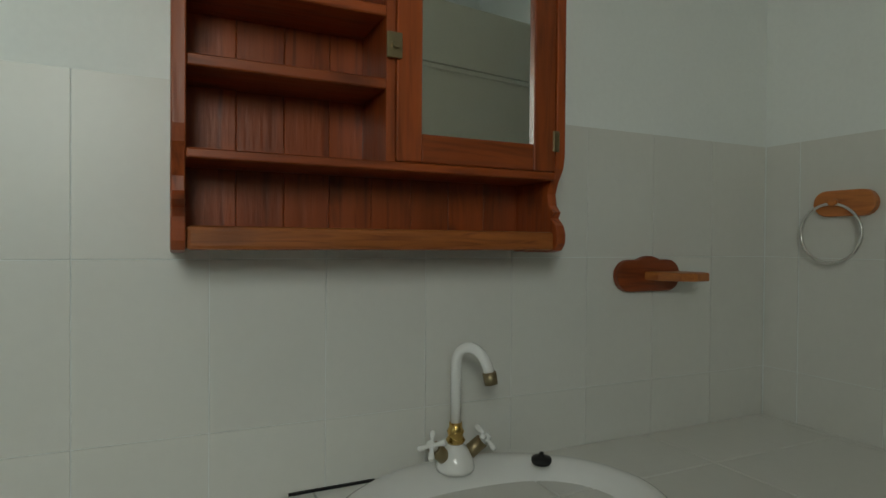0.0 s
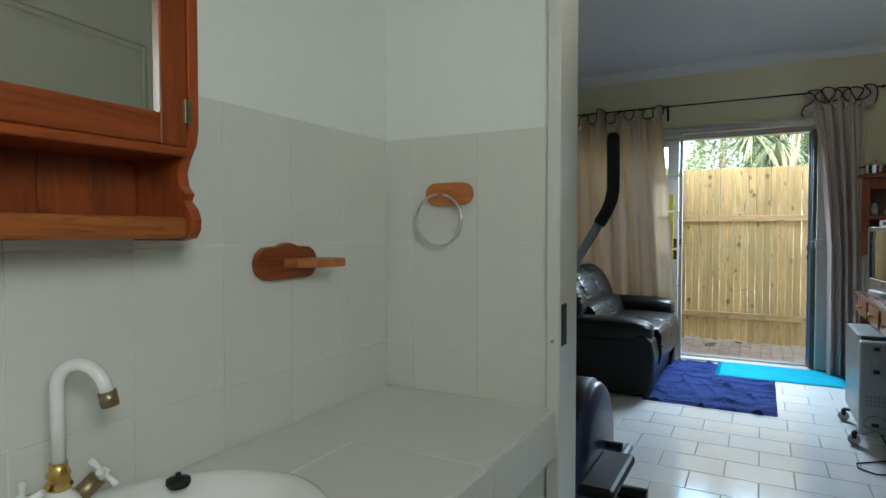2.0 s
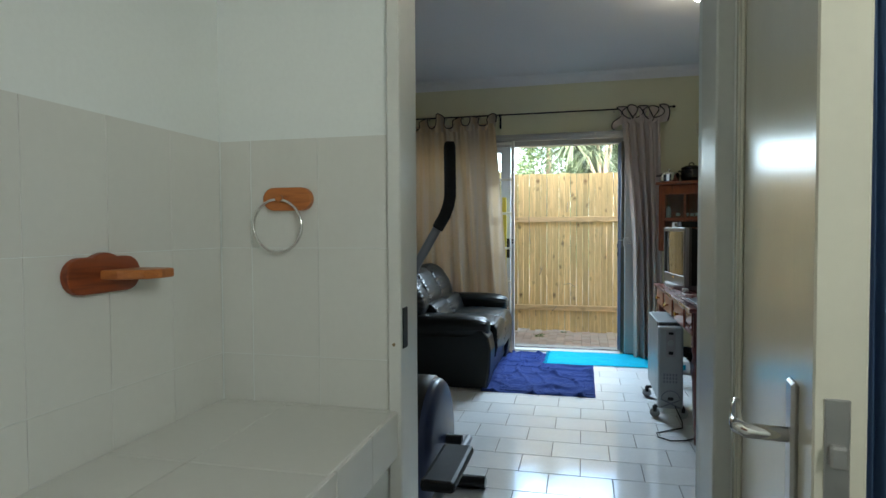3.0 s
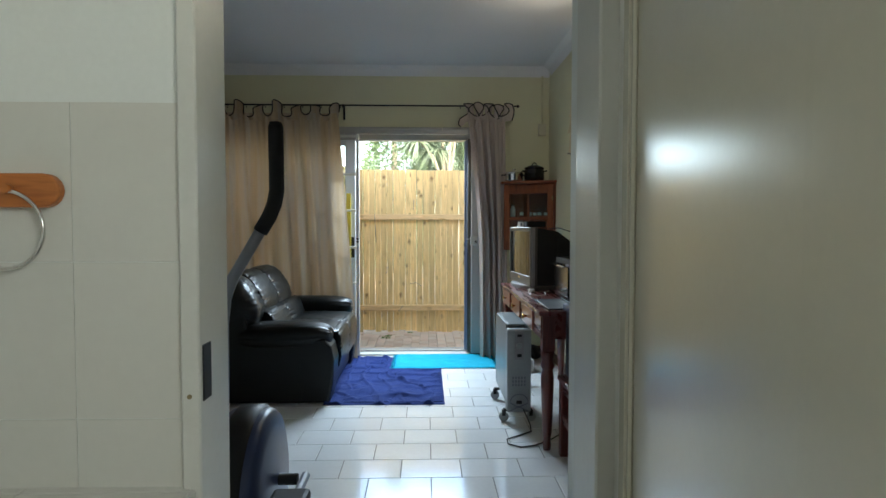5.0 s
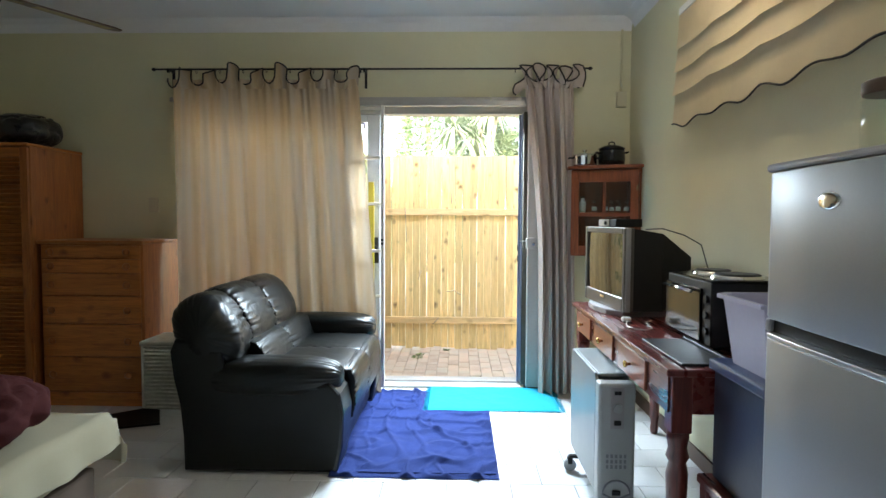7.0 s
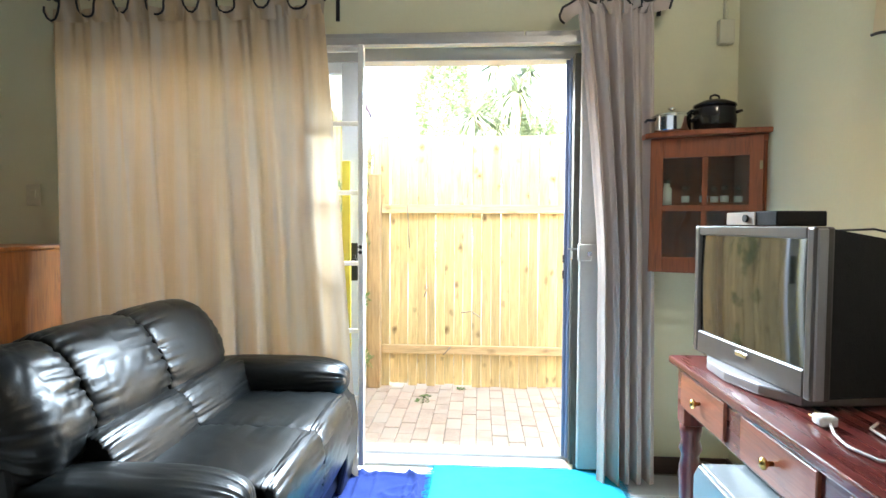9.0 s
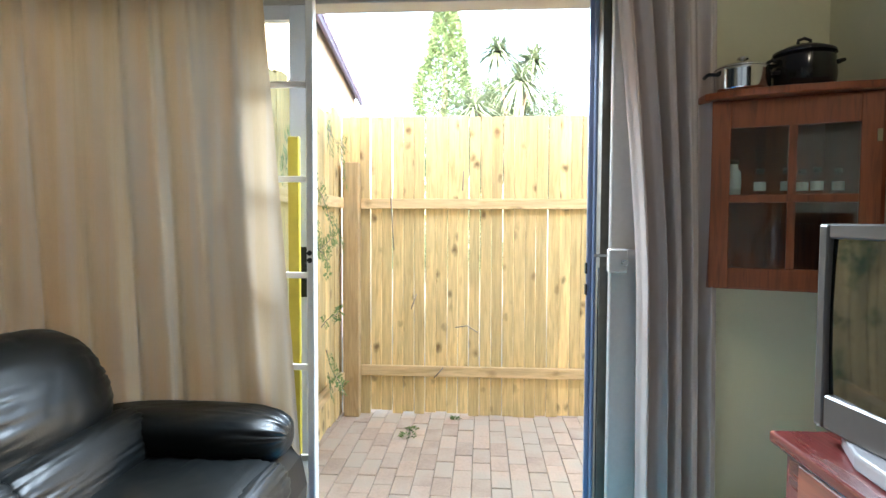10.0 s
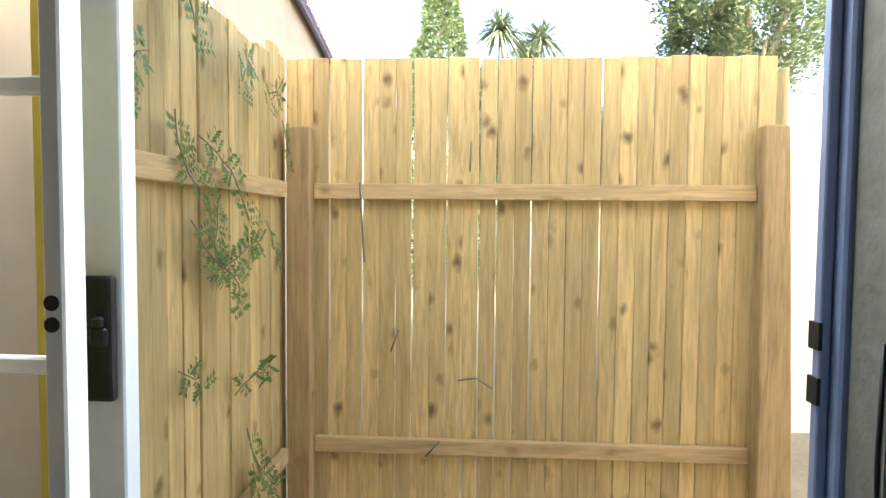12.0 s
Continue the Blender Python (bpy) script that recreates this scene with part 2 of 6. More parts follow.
M_BRONZE = mat("aged_brass", (0.30, 0.24, 0.14), 0.4, 0.15, metal=0.9, bump=0.03)
M_STEEL = mat("satin_steel", (0.48, 0.47, 0.46), 0.33, 0.05, metal=0.9, bump=0.01)
M_WHITE = mat("white_ceramic", (0.80, 0.80, 0.78), 0.12, 0.02, 3, 60, 0)
M_WPLAST = mat("white_plastic", (0.72, 0.72, 0.70), 0.4, 0.03)
M_CREAMP = mat("aged_cream_plastic", (0.60, 0.55, 0.40), 0.45, 0.05)
M_BLACK = mat("black_plastic", (0.012, 0.012, 0.013), 0.5, 0.1, spec=0.3)
M_BLACKG = mat("black_glossy", (0.01, 0.01, 0.011), 0.12, 0.05, bump=0)
M_FOAM = mat("black_foam", (0.007, 0.0065, 0.007), 0.85, 0.15, 20, 300, 0.3)
M_GREYM = mat("grey_painted_steel", (0.20, 0.21, 0.24), 0.4, 0.06, metal=0.2)
M_NAVY = mat("navy_plastic", (0.035, 0.05, 0.12), 0.35, 0.1)
M_FRIDGE = mat("silver_fridge_skin", (0.31, 0.31, 0.315), 0.43, 0.04, 2, 160, 0.015, metal=0.6)
M_FRIDGED = mat("dark_grey_fridge_side", (0.055, 0.05, 0.046), 0.5, 0.06)
M_HEATER = mat("grey_green_enamel", (0.18, 0.215, 0.225), 0.35, 0.05)
M_HEATERW = mat("pale_grey_plastic", (0.35, 0.37, 0.38), 0.4, 0.05)
M_BEZEL = mat("dark_bronze_plastic", (0.095, 0.085, 0.08), 0.35, 0.06, metal=0.2)
M_TVS = mat("silver_plastic", (0.34, 0.33, 0.34), 0.35, 0.04, metal=0.3)
M_SCREEN = mat("dark_glass_screen", (0.012, 0.014, 0.013), 0.05, 0.02, bump=0, spec=0.9, rough_var=0.02)
M_NAVYRUG = mat("navy_towelling", (0.026, 0.045, 0.165), 0.95, 0.22, 9, 260, 0.6, spec=0.1)
M_TURQ = mat("turquoise_woven_cotton", (0.02, 0.36, 0.52), 0.95, 0.15, 9, 200, 0.6, spec=0.1)
M_WICKER = mat("white_wicker", (0.58, 0.56, 0.50), 0.7, 0.2, 20, 120, 0.3)
M_SHEET = mat("cream_bed_sheet", (0.40, 0.36, 0.255), 0.9, 0.06, 4, 250, 0.2, spec=0.1)
M_BEDBASE = mat("brown_bed_base", (0.16, 0.12, 0.095), 0.9, 0.1, 6, 250, 0.2, spec=0.1)
M_MAROON = mat("maroon_cloth", (0.07, 0.018, 0.018), 0.9, 0.15, 8, 200, 0.2, spec=0.1)
M_BAG = mat("black_bin_bag", (0.015, 0.016, 0.018), 0.3, 0.2, 14, 60, 0.5)
M_TUB = clear_plastic("lilac_clear_plastic", (0.72, 0.70, 0.84), 0.55)
M_SHOWER = cloth("blue_shower_curtain", (0.09, 0.15, 0.29), 0.15)
M_BLIND = cloth("beige_blind_cloth", (0.66, 0.54, 0.36), 0.2)
M_MIRROR = mat("mirror", (0.86, 0.90, 0.88), 0.01, 0.0, metal=1.0, bump=0, rough_var=0.0)
M_GLASS = pane_glass("window_glass")
M_JAR = pane_glass("jar_glass", (0.97, 0.985, 0.975), 1.12)
M_BROWN = mat("brown_lid", (0.13, 0.075, 0.05), 0.4, 0.1)
M_BULB = mat("lit_bulb", (1.0, 0.93, 0.8), 0.4, 0, emit=8.0, bump=0)
# Stained plaster, its base set darker to stand in for the reveal's shade.
M_DIRTYSHADE = mat("dirty_shade_darkened_plaster", (0.13, 0.115, 0.09), 0.9, 0.35, 7, 40, 0.4, tint=(0.09, 0.075, 0.055))
M_BRICKW = mat("pale_house_brick", (0.62, 0.50, 0.40), 0.85, 0.15, 5, 60, 0.2, rand=0.12)
M_ROOF = mat("violet_brown_fascia", (0.13, 0.10, 0.17), 0.6, 0.1)
M_LEAF = foliage("conifer_leaf", (0.15, 0.22, 0.115), 0.25)
M_LEAFB = foliage("broad_leaf", (0.12, 0.17, 0.09), 0.25)
M_LEAF2 = foliage("palm_leaf", (0.19, 0.25, 0.17), 0.2)
M_LEAF3 = mat("creeper_leaf", (0.14, 0.20, 0.045), 0.5, 0.3, 10, 60, 0.1)
M_BARK = mat("grey_bark", (0.24, 0.20, 0.16), 0.9, 0.25, 8, 50, 0.4)
M_YELLOW = mat("yellow_board", (0.40, 0.31, 0.025), 0.5, 0.12, 6, 40, 0.05)
M_SOIL = mat("dry_ground", (0.30, 0.26, 0.19), 0.95, 0.25, 3, 40, 0.3)
M_SKIRT = mat("dark_skirting", (0.08, 0.045, 0.03), 0.5, 0.1)
M_CANE = mat("woven_cane", (0.48, 0.38, 0.20), 0.7, 0.25, 60, 200, 0.4)
M_DARKWOOD = wood("dark_brown_wood", (0.07, 0.035, 0.022), (0.03, 0.014, 0.01), 0.4, "z", 0, 0.1, 0.1)
M_POSTGREY = mat("greyish_cream_enamel", (0.50, 0.465, 0.42), 0.45, 0.10, 3, 60, 0.04)
M_PORCH = mat("eave_board", (0.55, 0.53, 0.48), 0.7, 0.06)


# ---- mesh tools ----
def box(bm, x0, y0, z0, x1, y1, z1, bev=0.0, seg=1):
    a, b = Vector((min(x0, x1), min(y0, y1), min(z0, z1))), Vector((max(x0, x1), max(y0, y1), max(z0, z1)))
    r = bmesh.ops.create_cube(bm, size=1.0, matrix=Matrix.LocRotScale((a + b) / 2, None, b - a))
    if bev:
        es = list({e for v in r["verts"] for e in v.link_edges})
        r = bmesh.ops.bevel(bm, geom=es, offset=bev, segments=seg, affect="EDGES", profile=0.5)
    return bm


def bx(*a, **k):
    return box(bmesh.new(), *a, **k)


def cyl(bm, p0, p1, r0, r1=None, n=14):
    p0, p1 = Vector(p0), Vector(p1)
    r1 = r0 if r1 is None else r1
    q = (p1 - p0).to_track_quat("Z", "Y")
    rings = []
    for p, r in ((p0, r0), (p1, r1)):
        rings.append([bm.verts.new(p + q @ Vector((r * math.cos(2 * math.pi * i / n), r * math.sin(2 * math.pi * i / n), 0))) for i in range(n)])
    for i in range(n):
        bm.faces.new((rings[0][i], rings[0][(i + 1) % n], rings[1][(i + 1) % n], rings[1][i])).smooth = True
    bm.faces.new(rings[0][::-1])
    bm.faces.new(rings[1])
    return bm


def lathe(bm, profile, m=None, n=20, cap=True):
    m = m or Matrix()
    rings = [[bm.verts.new(m @ Vector((r * math.cos(2 * math.pi * i / n), r * math.sin(2 * math.pi * i / n), z))) for i in range(n)] for r, z in profile]
    for a, b in zip(rings, rings[1:]):
        for i in range(n):
            bm.faces.new((a[i], a[(i + 1) % n], b[(i + 1) % n], b[i])).smooth = True
    if cap:
        bm.faces.new(rings[0][::-1])
        bm.faces.new(rings[-1])
    return bm


def tube(bm, pts, r, n=8, closed=False):
    pts = [Vector(p) for p in pts]
    rad = r if isinstance(r, (list, tuple)) else [r] * len(pts)
    rings, up = [], None
    for i, p in enumerate(pts):
        a = pts[i - 1] if i or closed else p
        b = pts[(i + 1) % len(pts)] if i < len(pts) - 1 or closed else p
        d = (b - a).normalized()
        if up is None:
            up = d.orthogonal()
        up = (up - d * up.dot(d)).normalized()
        s = d.cross(up)
        rings.append([bm.verts.new(p + rad[i] * (math.cos(2 * math.pi * k / n) * up + math.sin(2 * math.pi * k / n) * s)) for k in range(n)])
    pairs = list(zip(rings, rings[1:])) + ([(rings[-1], rings[0])] if closed else [])
    for a, b in pairs:
        for k in range(n):
            bm.faces.new((a[k], a[(k + 1) % n], b[(k + 1) % n], b[k])).smooth = True
    if not closed:
        bm.faces.new(rings[0][::-1])
        bm.faces.new(rings[-1])
    return bm


def prism(bm, poly, axis, a, b, bev=0.0):
    """A polygon in the plane across an axis, drawn out from a to b."""
    def at(p, w):
        return {"x": (w, p[0], p[1]), "y": (p[0], w, p[1]), "z": (p[0], p[1], w)}[axis]
    lo, hi = [bm.verts.new(at(p, a)) for p in poly], [bm.verts.new(at(p, b)) for p in poly]
    n = len(poly)
    fs = [bm.faces.new(lo), bm.faces.new(hi[::-1])]
    for i in range(n):
        fs.append(bm.faces.new((lo[i], hi[i], hi[(i + 1) % n], lo[(i + 1) % n])))
    bmesh.ops.recalc_face_normals(bm, faces=fs)
    if bev:
        bmesh.ops.bevel(bm, geom=list({e for f in fs[:2] for e in f.edges}), offset=bev, segments=2, affect="EDGES", profile=0.5)
    return bm


def puff(bm, centre, size, m=None, power=3.5, wrinkle=0.008, n=12, seed=0.0, along=(1, 1, 1), gather=0):
    """A stuffed cushion: a rounded block with puckers."""
    m = m or Matrix()
    r = bmesh.ops.create_cube(bm, size=2.0)
    es = list({e for v in r["verts"] for e in v.link_edges})
    bmesh.ops.subdivide_edges(bm, edges=es, cuts=n, use_grid_fill=True)
    vs = bm.verts[:]
    for v in vs:
        c = v.co.copy()
        k = (abs(c.x) ** power + abs(c.y) ** power + abs(c.z) ** power) ** (1 / power)
        c = c / k
        q = Vector((c.x * size[0] / 2, c.y * size[1] / 2, c.z * size[2] / 2))
        w = 0.6 * noise.noise(Vector((q.x * 7 * along[0] + seed, q.y * 7 * along[1], q.z * 7 * along[2])))
        w -= 0.7 * max(0.0, 0.22 - abs(noise.noise(Vector((q.x * 13 * along[0], q.y * 13 * along[1] + seed, q.z * 13 * along[2]))))) / 0.22
        if gather:
            g = max(0.0, (abs(c.x) - 0.55) / 0.45)
            w += g * g * (0.55 * math.sin(math.atan2(c.z, c.y) * gather + 2.0 * noise.noise(c * 3.0)) - 0.5)
        q += c.normalized() * w * wrinkle
        v.co = Vector(centre) + m @ q
    for v in vs:
        for f in v.link_faces:
            f.smooth = True
    return bm


def hump(bm, x0, x1, y, z, dy, dz, tilt, p0, p1, seed, pucker=0.013, power=2.5, nx=60, nt=128):
    """An upholstered roll along x, closing softly at both ends, with gathers running out from its seams."""
    rot, rows, h = Matrix.Rotation(radians(tilt), 3, "X"), [], (x1 - x0) / 2
    for i in range(nx + 1):
        u = math.sin((i / nx - 0.5) * math.pi)
        p = p0 if u < 0 else p1
        s = max(0.001, 1 - abs(u) ** abs(p)) ** (1 / abs(p))
        s = 0.88 + 0.12 * s if p < 0 else max(0.05, s)
        row = []
        for k in range(nt):
            a = 2 * math.pi * k / nt
            c, d = math.cos(a), math.sin(a)
            r = (abs(c) ** power + abs(d) ** power) ** (-1 / power) * s
            near = math.exp(-(1 - abs(u)) * h / 0.10)
            ridge = abs(noise.noise(Vector((a * 10.5, seed + (3 if u > 0 else 0), u * 0.7))))
            fold = (0.45 - 2.4 * ridge) * near
            fold -= 0.22 * max(0.0, 0.10 - abs(noise.noise(Vector((a * 2.6 + u * 1.8, seed * 1.7, u * 1.5))))) / 0.10
            q = Vector((0, c * r * dy / 2, d * r * dz / 2))
            q += q.normalized() * fold * pucker * min(1, s * 2)
            q = rot @ q
            row.append(bm.verts.new((x0 + h * (1 + u), y + q.y, z + q.z)))
        rows.append(row)
    for a, b in zip(rows, rows[1:]):
        for k in range(nt):
            bm.faces.new((a[k], a[(k + 1) % nt], b[(k + 1) % nt], b[k])).smooth = True
    bm.faces.new(rows[0][::-1])
    bm.faces.new(rows[-1])
    return bm


def to_mesh(name, bm, material):
    me = bpy.data.meshes.new(name)
    bm.to_mesh(me)
    bm.free()
    me.materials.append(material)
    return me


def part(name, bm, material, parent, label=""):
    ob = new(name, to_mesh(name, bm, material))
    ob.parent = parent
    if parent.type == "EMPTY":
        ob.matrix_parent_inverse = Matrix.Translation(-Vector(parent.location))
    if label:
        ob["label"] = label
    return ob


def thing(name, loc, label, category, group=""):
    ob = new(name)
    ob.location, ob.empty_display_size = loc, 0.05
    return tagged(ob, label, category, group)


def solid(name, bm, material, label, category, group="", kind=""):
    return tagged(new(name, to_mesh(name, bm, material)), label, category, group, kind)


def structure(name, bm, material, label, category):
    return solid(name, bm, material, label, category, kind="structure")


def wall_y(y0, y1, x0, x1, z0, z1, holes=()):
    """A wall along x; holes (x0, x1, z0, z1)."""
    bm, at = bmesh.new(), x0
    for a, b, lo, hi in sorted(holes):
        if a > at:
            box(bm, at, y0, z0, a, y1, z1)
        if lo > z0:
            box(bm, a, y0, z0, b, y1, lo)
        if hi < z1:
            box(bm, a, y0, hi, b, y1, z1)
        at = b
    box(bm, at, y0, z0, x1, y1, z1)
    return bm


def wall_x(x0, x1, y0, y1, z0, z1, holes=()):
    bm, at = bmesh.new(), y0
    for a, b, lo, hi in sorted(holes):
        if a > at:
            box(bm, x0, at, z0, x1, a, z1)
        if lo > z0:
            box(bm, x0, a, z0, x1, b, lo)
        if hi < z1:
            box(bm, x0, a, hi, x1, b, z1)
        at = b
    box(bm, x0, at, z0, x1, y1, z1)
    return bm


def pieces(name, parent, material, size, places, bev=0.003):
    """Alike pieces that share one mesh, each an object under the parent."""
    a, b, c = size
    me = to_mesh(name, bx(-a / 2, -b / 2, -c / 2, a / 2, b / 2, c / 2, bev=bev), material)
    for p in places:
        ob = new(name, me)
        ob.parent = parent
        ob.location = p[:3]
        if len(p) > 3:
            ob.rotation_euler = p[3:6]
    return me

# ---- setting ----
BN, BE, BS, BW = 0.959, 1.323, -0.75, -1.5          # bathroom faces
LW, LF, LS, LN = 1.60, 5.82, -1.055, 3.9             # living room faces
TOP = 2.69
floor = structure("floor", bx(-1.6, -1.25, -0.25, 6.06, 4.0, -0.004), M_FGROUT, "pale glazed tile floor with dark joints", "floor")
ceiling = structure("ceiling", box(bx(LW, LS, TOP, LF, LN, TOP + 0.1), BW, BS, 2.55, BE, BN, 2.65), M_CEIL, "white painted plaster ceiling", "ceiling")
wall_bath_north = structure("wall_bath_north", wall_y(BN + 0.0018, 1.08, BW - 0.1, 1.33, -0.2, 2.65), M_PAINT, "white painted bathroom wall above white tiles", "wall")
wall_bath_south = structure("wall_bath_south", wall_y(BS - 0.13, BS - 0.007, BW - 0.1, 1.33, -0.2, 2.65, [(-0.65, -0.15, 1.5, 2.0)]), M_PAINT,
                            "white bathroom wall with a small high window", "wall")
wall_bath_west = structure("wall_bath_west", wall_x(BW - 0.1, BW, BS, BN, -0.2, 2.65), M_PAINT, "plain white bathroom wall", "wall")
middle = wall_x(BE + 0.0018, 1.53, -1.2, 4.0, -0.2, 2.8, [(-0.265, 0.512, -0.2, 2.07)])
for y0, y1, z0 in ((-1.2, -0.216, -0.2), (-0.216, 0.545, 2.07), (0.545, 4.0, -0.2)):
    box(middle, 1.53, y0, z0, LW, y1, 2.8)
wall_middle = structure("wall_middle", middle, M_PAINT,
                        "white wall between the bathroom and the living room", "wall")
wall_far = structure("wall_far", wall_x(LF, 6.06, -1.2, 4.0, -0.2, 2.8, [(-0.34, 2.25, 0.0, 2.10)]), M_CREAM, "cream painted wall with a wide sliding door", "wall")
wall_side = structure("wall_side", wall_y(LS - 0.14, LS, LW, LF, -0.2, 2.8), M_CREAM, "cream painted wall behind the kitchen things", "wall")
wall_bed = structure("wall_bed", wall_y(LN, LN + 0.1, LW, LF, -0.2, 2.8), M_CREAM, "cream painted wall behind the bed", "wall")
wall_stub = structure("wall_stub", bx(LW + 0.002, 1.19, 0.0, 2.755, 1.29, TOP - 0.002, bev=0.004), M_PAINT, "short white partition wall beside the exercise machine", "wall")


def cornice():
    bm = bmesh.new()
    prof = [(0, 0), (0.075, 0), (0.055, -0.012), (0.03, -0.03), (0.012, -0.06), (0, -0.085)]
    prism(bm, [(LF - 0.002 - a, TOP - 0.001 + b) for a, b in prof], "y", LS + 0.002, LN - 0.002)
    prism(bm, [(LS + 0.002 + a, TOP - 0.001 + b) for a, b in prof], "x", LW + 0.002, LF - 0.08)
    return bm


structure("trim_cornice", cornice(), M_CEIL, "white coved plaster cornice", "cornice")
structure("trim_bath_cornice", box(bx(BW, BS, 2.48, BE, BS + 0.05, 2.549, bev=0.01), 1.27, BS + 0.052, 2.48, BE, BN, 2.549, bev=0.01), M_CEIL,
          "white bathroom cornice", "cornice")
structure("baseboard", box(bx(LF - 0.014, LS + 0.016, 0.001, LF - 0.001, -0.31, 0.085, bev=0.003), 3.1, LS + 0.001, 0.001, LF, LS + 0.014, 0.085, bev=0.003), M_SKIRT,
          "dark brown wooden skirting board", "skirting")

# living room floor tiles in running bond
PX, PY = 0.2235, 0.30
near, rest = [], bmesh.new()
for r in range(-11, 9):
    xa = 4.01 + r * PX
    if xa < LW - 0.1 or xa + PX > LF + 0.1:
        continue
    for c in range(-6, 14):
        ya = (0.075 if r % 2 else 0.225) + c * PY
        if ya < LS - 0.3 or ya > LN:
            continue
        p = (xa + PX / 2, ya + PY / 2, -0.0035)
        if ya < 2.2 and len(near) < 300:
            near.append(p)
        else:
            box(rest, xa + 0.002, ya + 0.002, -0.0075, xa + PX - 0.002, ya + PY - 0.002, 0.0005)
pieces("floor_tile", floor, M_FTILE, (PX - 0.004, PY - 0.004, 0.008), near, 0.0015)
tagged(part("floor_tiles_far", rest, M_FTILE, floor, "pale glazed floor tiles"), kind="stuff")

# bathroom tiles
TW, TH = 0.18, 0.267
rows = [0.622 + i * TH for i in range(3)]
north = [(-0.120 + TW * (k + 0.5), BN + 0.0035, z + TH / 2) for k in range(-7, 8) for z in rows if -0.120 + TW * (k + 1) < BE + 0.01]
pieces("wall_tile", wall_bath_north, M_TILE, (TW - 0.0015, 0.007, TH - 0.0015), north, 0.0003)
last = -0.120 + TW * 8
pieces("wall_tile", wall_bath_north, M_TILE, (BE - last - 0.002, 0.007, TH - 0.0015), [((last + BE) / 2, BN + 0.0035, z + TH / 2) for z in rows], 0.0003)
pieces("wall_tile", wall_middle, M_TILE, (0.007, TW - 0.0015, TH - 0.0015), [(BE + 0.0035, y, z + TH / 2) for y in (0.602, 0.782) for z in rows], 0.0003)
pieces("wall_tile", wall_middle, M_TILE, (0.007, 0.082, TH - 0.0015), [(BE + 0.0035, 0.9155, z + TH / 2) for z in rows], 0.0003)
pieces("wall_tile", wall_middle, M_TILE, (0.007, TW - 0.0015, TH - 0.0015),
       [(BE + 0.0035, y, rows[0] + TH * (i + 0.5)) for y in (-0.38, -0.56, -0.6585) for i in range(-2, 5) if y > -0.6], 0.0003)
pieces("wall_tile", wall_middle, M_TILE, (0.007, 0.096, TH - 0.0015), [(BE + 0.0035, -0.7, rows[0] + TH * (i + 0.5)) for i in range(-2, 5)], 0.0003)
pieces("wall_tile", wall_bath_south, M_TILE, (TW - 0.0015, 0.007, TH - 0.0015),
       [(BE - 0.09 - TW * k, BS - 0.0035, rows[0] + 0.05 + TH * (i + 0.5)) for k in range(6) for i in range(-2, 4)], 0.0003)

structure("trim_open_joint", bx(0.18, BN - 0.0045, 0.7722, 0.325, BN - 0.0005, 0.7765), M_BLACK, "dark open joint between the counter and wall tiles", "joint")

# bathroom window
win = structure("window_1", bmesh.new(), M_FRAME, "small white bathroom window with frosted glass", "window")
part("window_frame", box(box(box(bx(-0.65, -0.87, 1.5, -0.15, -0.83, 1.54), -0.65, -0.87, 1.96, -0.15, -0.83, 2.0), -0.65, -0.87, 1.54, -0.61, -0.83, 1.96),
                         -0.19, -0.87, 1.54, -0.15, -0.83, 1.96), M_FRAME, win)
pane = part("pane", bx(-0.61, -0.853, 1.54, -0.19, -0.847, 1.96), M_GLASS, win)
pane.visible_shadow = False

# bathroom door frame and open door
df = structure("door_frame", box(box(bx(1.31, 0.48, 0, 1.365, 0.512, 2.075, bev=0.003), 1.365, 0.487, 0, 1.475, 0.512, 2.075, bev=0.003),
                                 1.365, -0.267, 2.03, 1.545, 0.487, 2.075, bev=0.003), M_FRAME, "white painted steel door frame", "door frame")
part("hinge_jamb", box(bx(1.31, -0.267, 0, 1.372, -0.244, 2.075, bev=0.003), 1.372, -0.267, 0, 1.533, -0.210, 2.029, bev=0.004), M_FRAME, df)
part("strike_plate", bx(1.322, 0.4775, 0.918, 1.358, 0.4805, 1.015, bev=0.001), M_BLACK, df, "dark metal strike plate")
part("frame_screw", cyl(bmesh.new(), (1.3105, 0.497, 0.93), (1.307, 0.497, 0.93), 0.004, n=8), M_BRONZE, df)

LEAF = Matrix.Translation((1.335, -0.240, 0.0)) @ Matrix.Rotation(radians(171.85), 4, "Z")


def at_leaf(bm):
    bm.transform(LEAF)
    return bm


door = thing("door_1", (1.335, -0.24, 0.01), "open cream painted panel door with a brass lever handle", "door")
door["kind"] = "structure"
W, D = 0.748, 0.042
part("core", at_leaf(bx(0.02, 0.012, 0.03, W - 0.02, D - 0.012, 1.99)), M_DOOR, door)
for name, a, b, lo, hi in (("stile", 0.0, 0.045, 0.012, 2.02), ("stile", W - 0.105, W, 0.012, 2.02), ("rail", 0.045, W - 0.105, 0.012, 0.2),
                           ("rail", 0.045, W - 0.105, 1.80, 2.02)):
    part(name, at_leaf(bx(a, 0, lo, b, D, hi, bev=0.002)), M_DOOR, door)
for lo, hi in ((0.2, 1.80),):
    b2 = bmesh.new()
    for x0, z0, x1, z1 in ((0.045, lo, 0.062, hi), (W - 0.125, lo, W - 0.105, hi), (0.062, lo, W - 0.125, lo + 0.02), (0.062, hi - 0.02, W - 0.125, hi)):
        box(b2, x0, 0.004, z0, x1, 0.013, z1, bev=0.004)
    part("moulding", at_leaf(b2), M_DOOR, door)
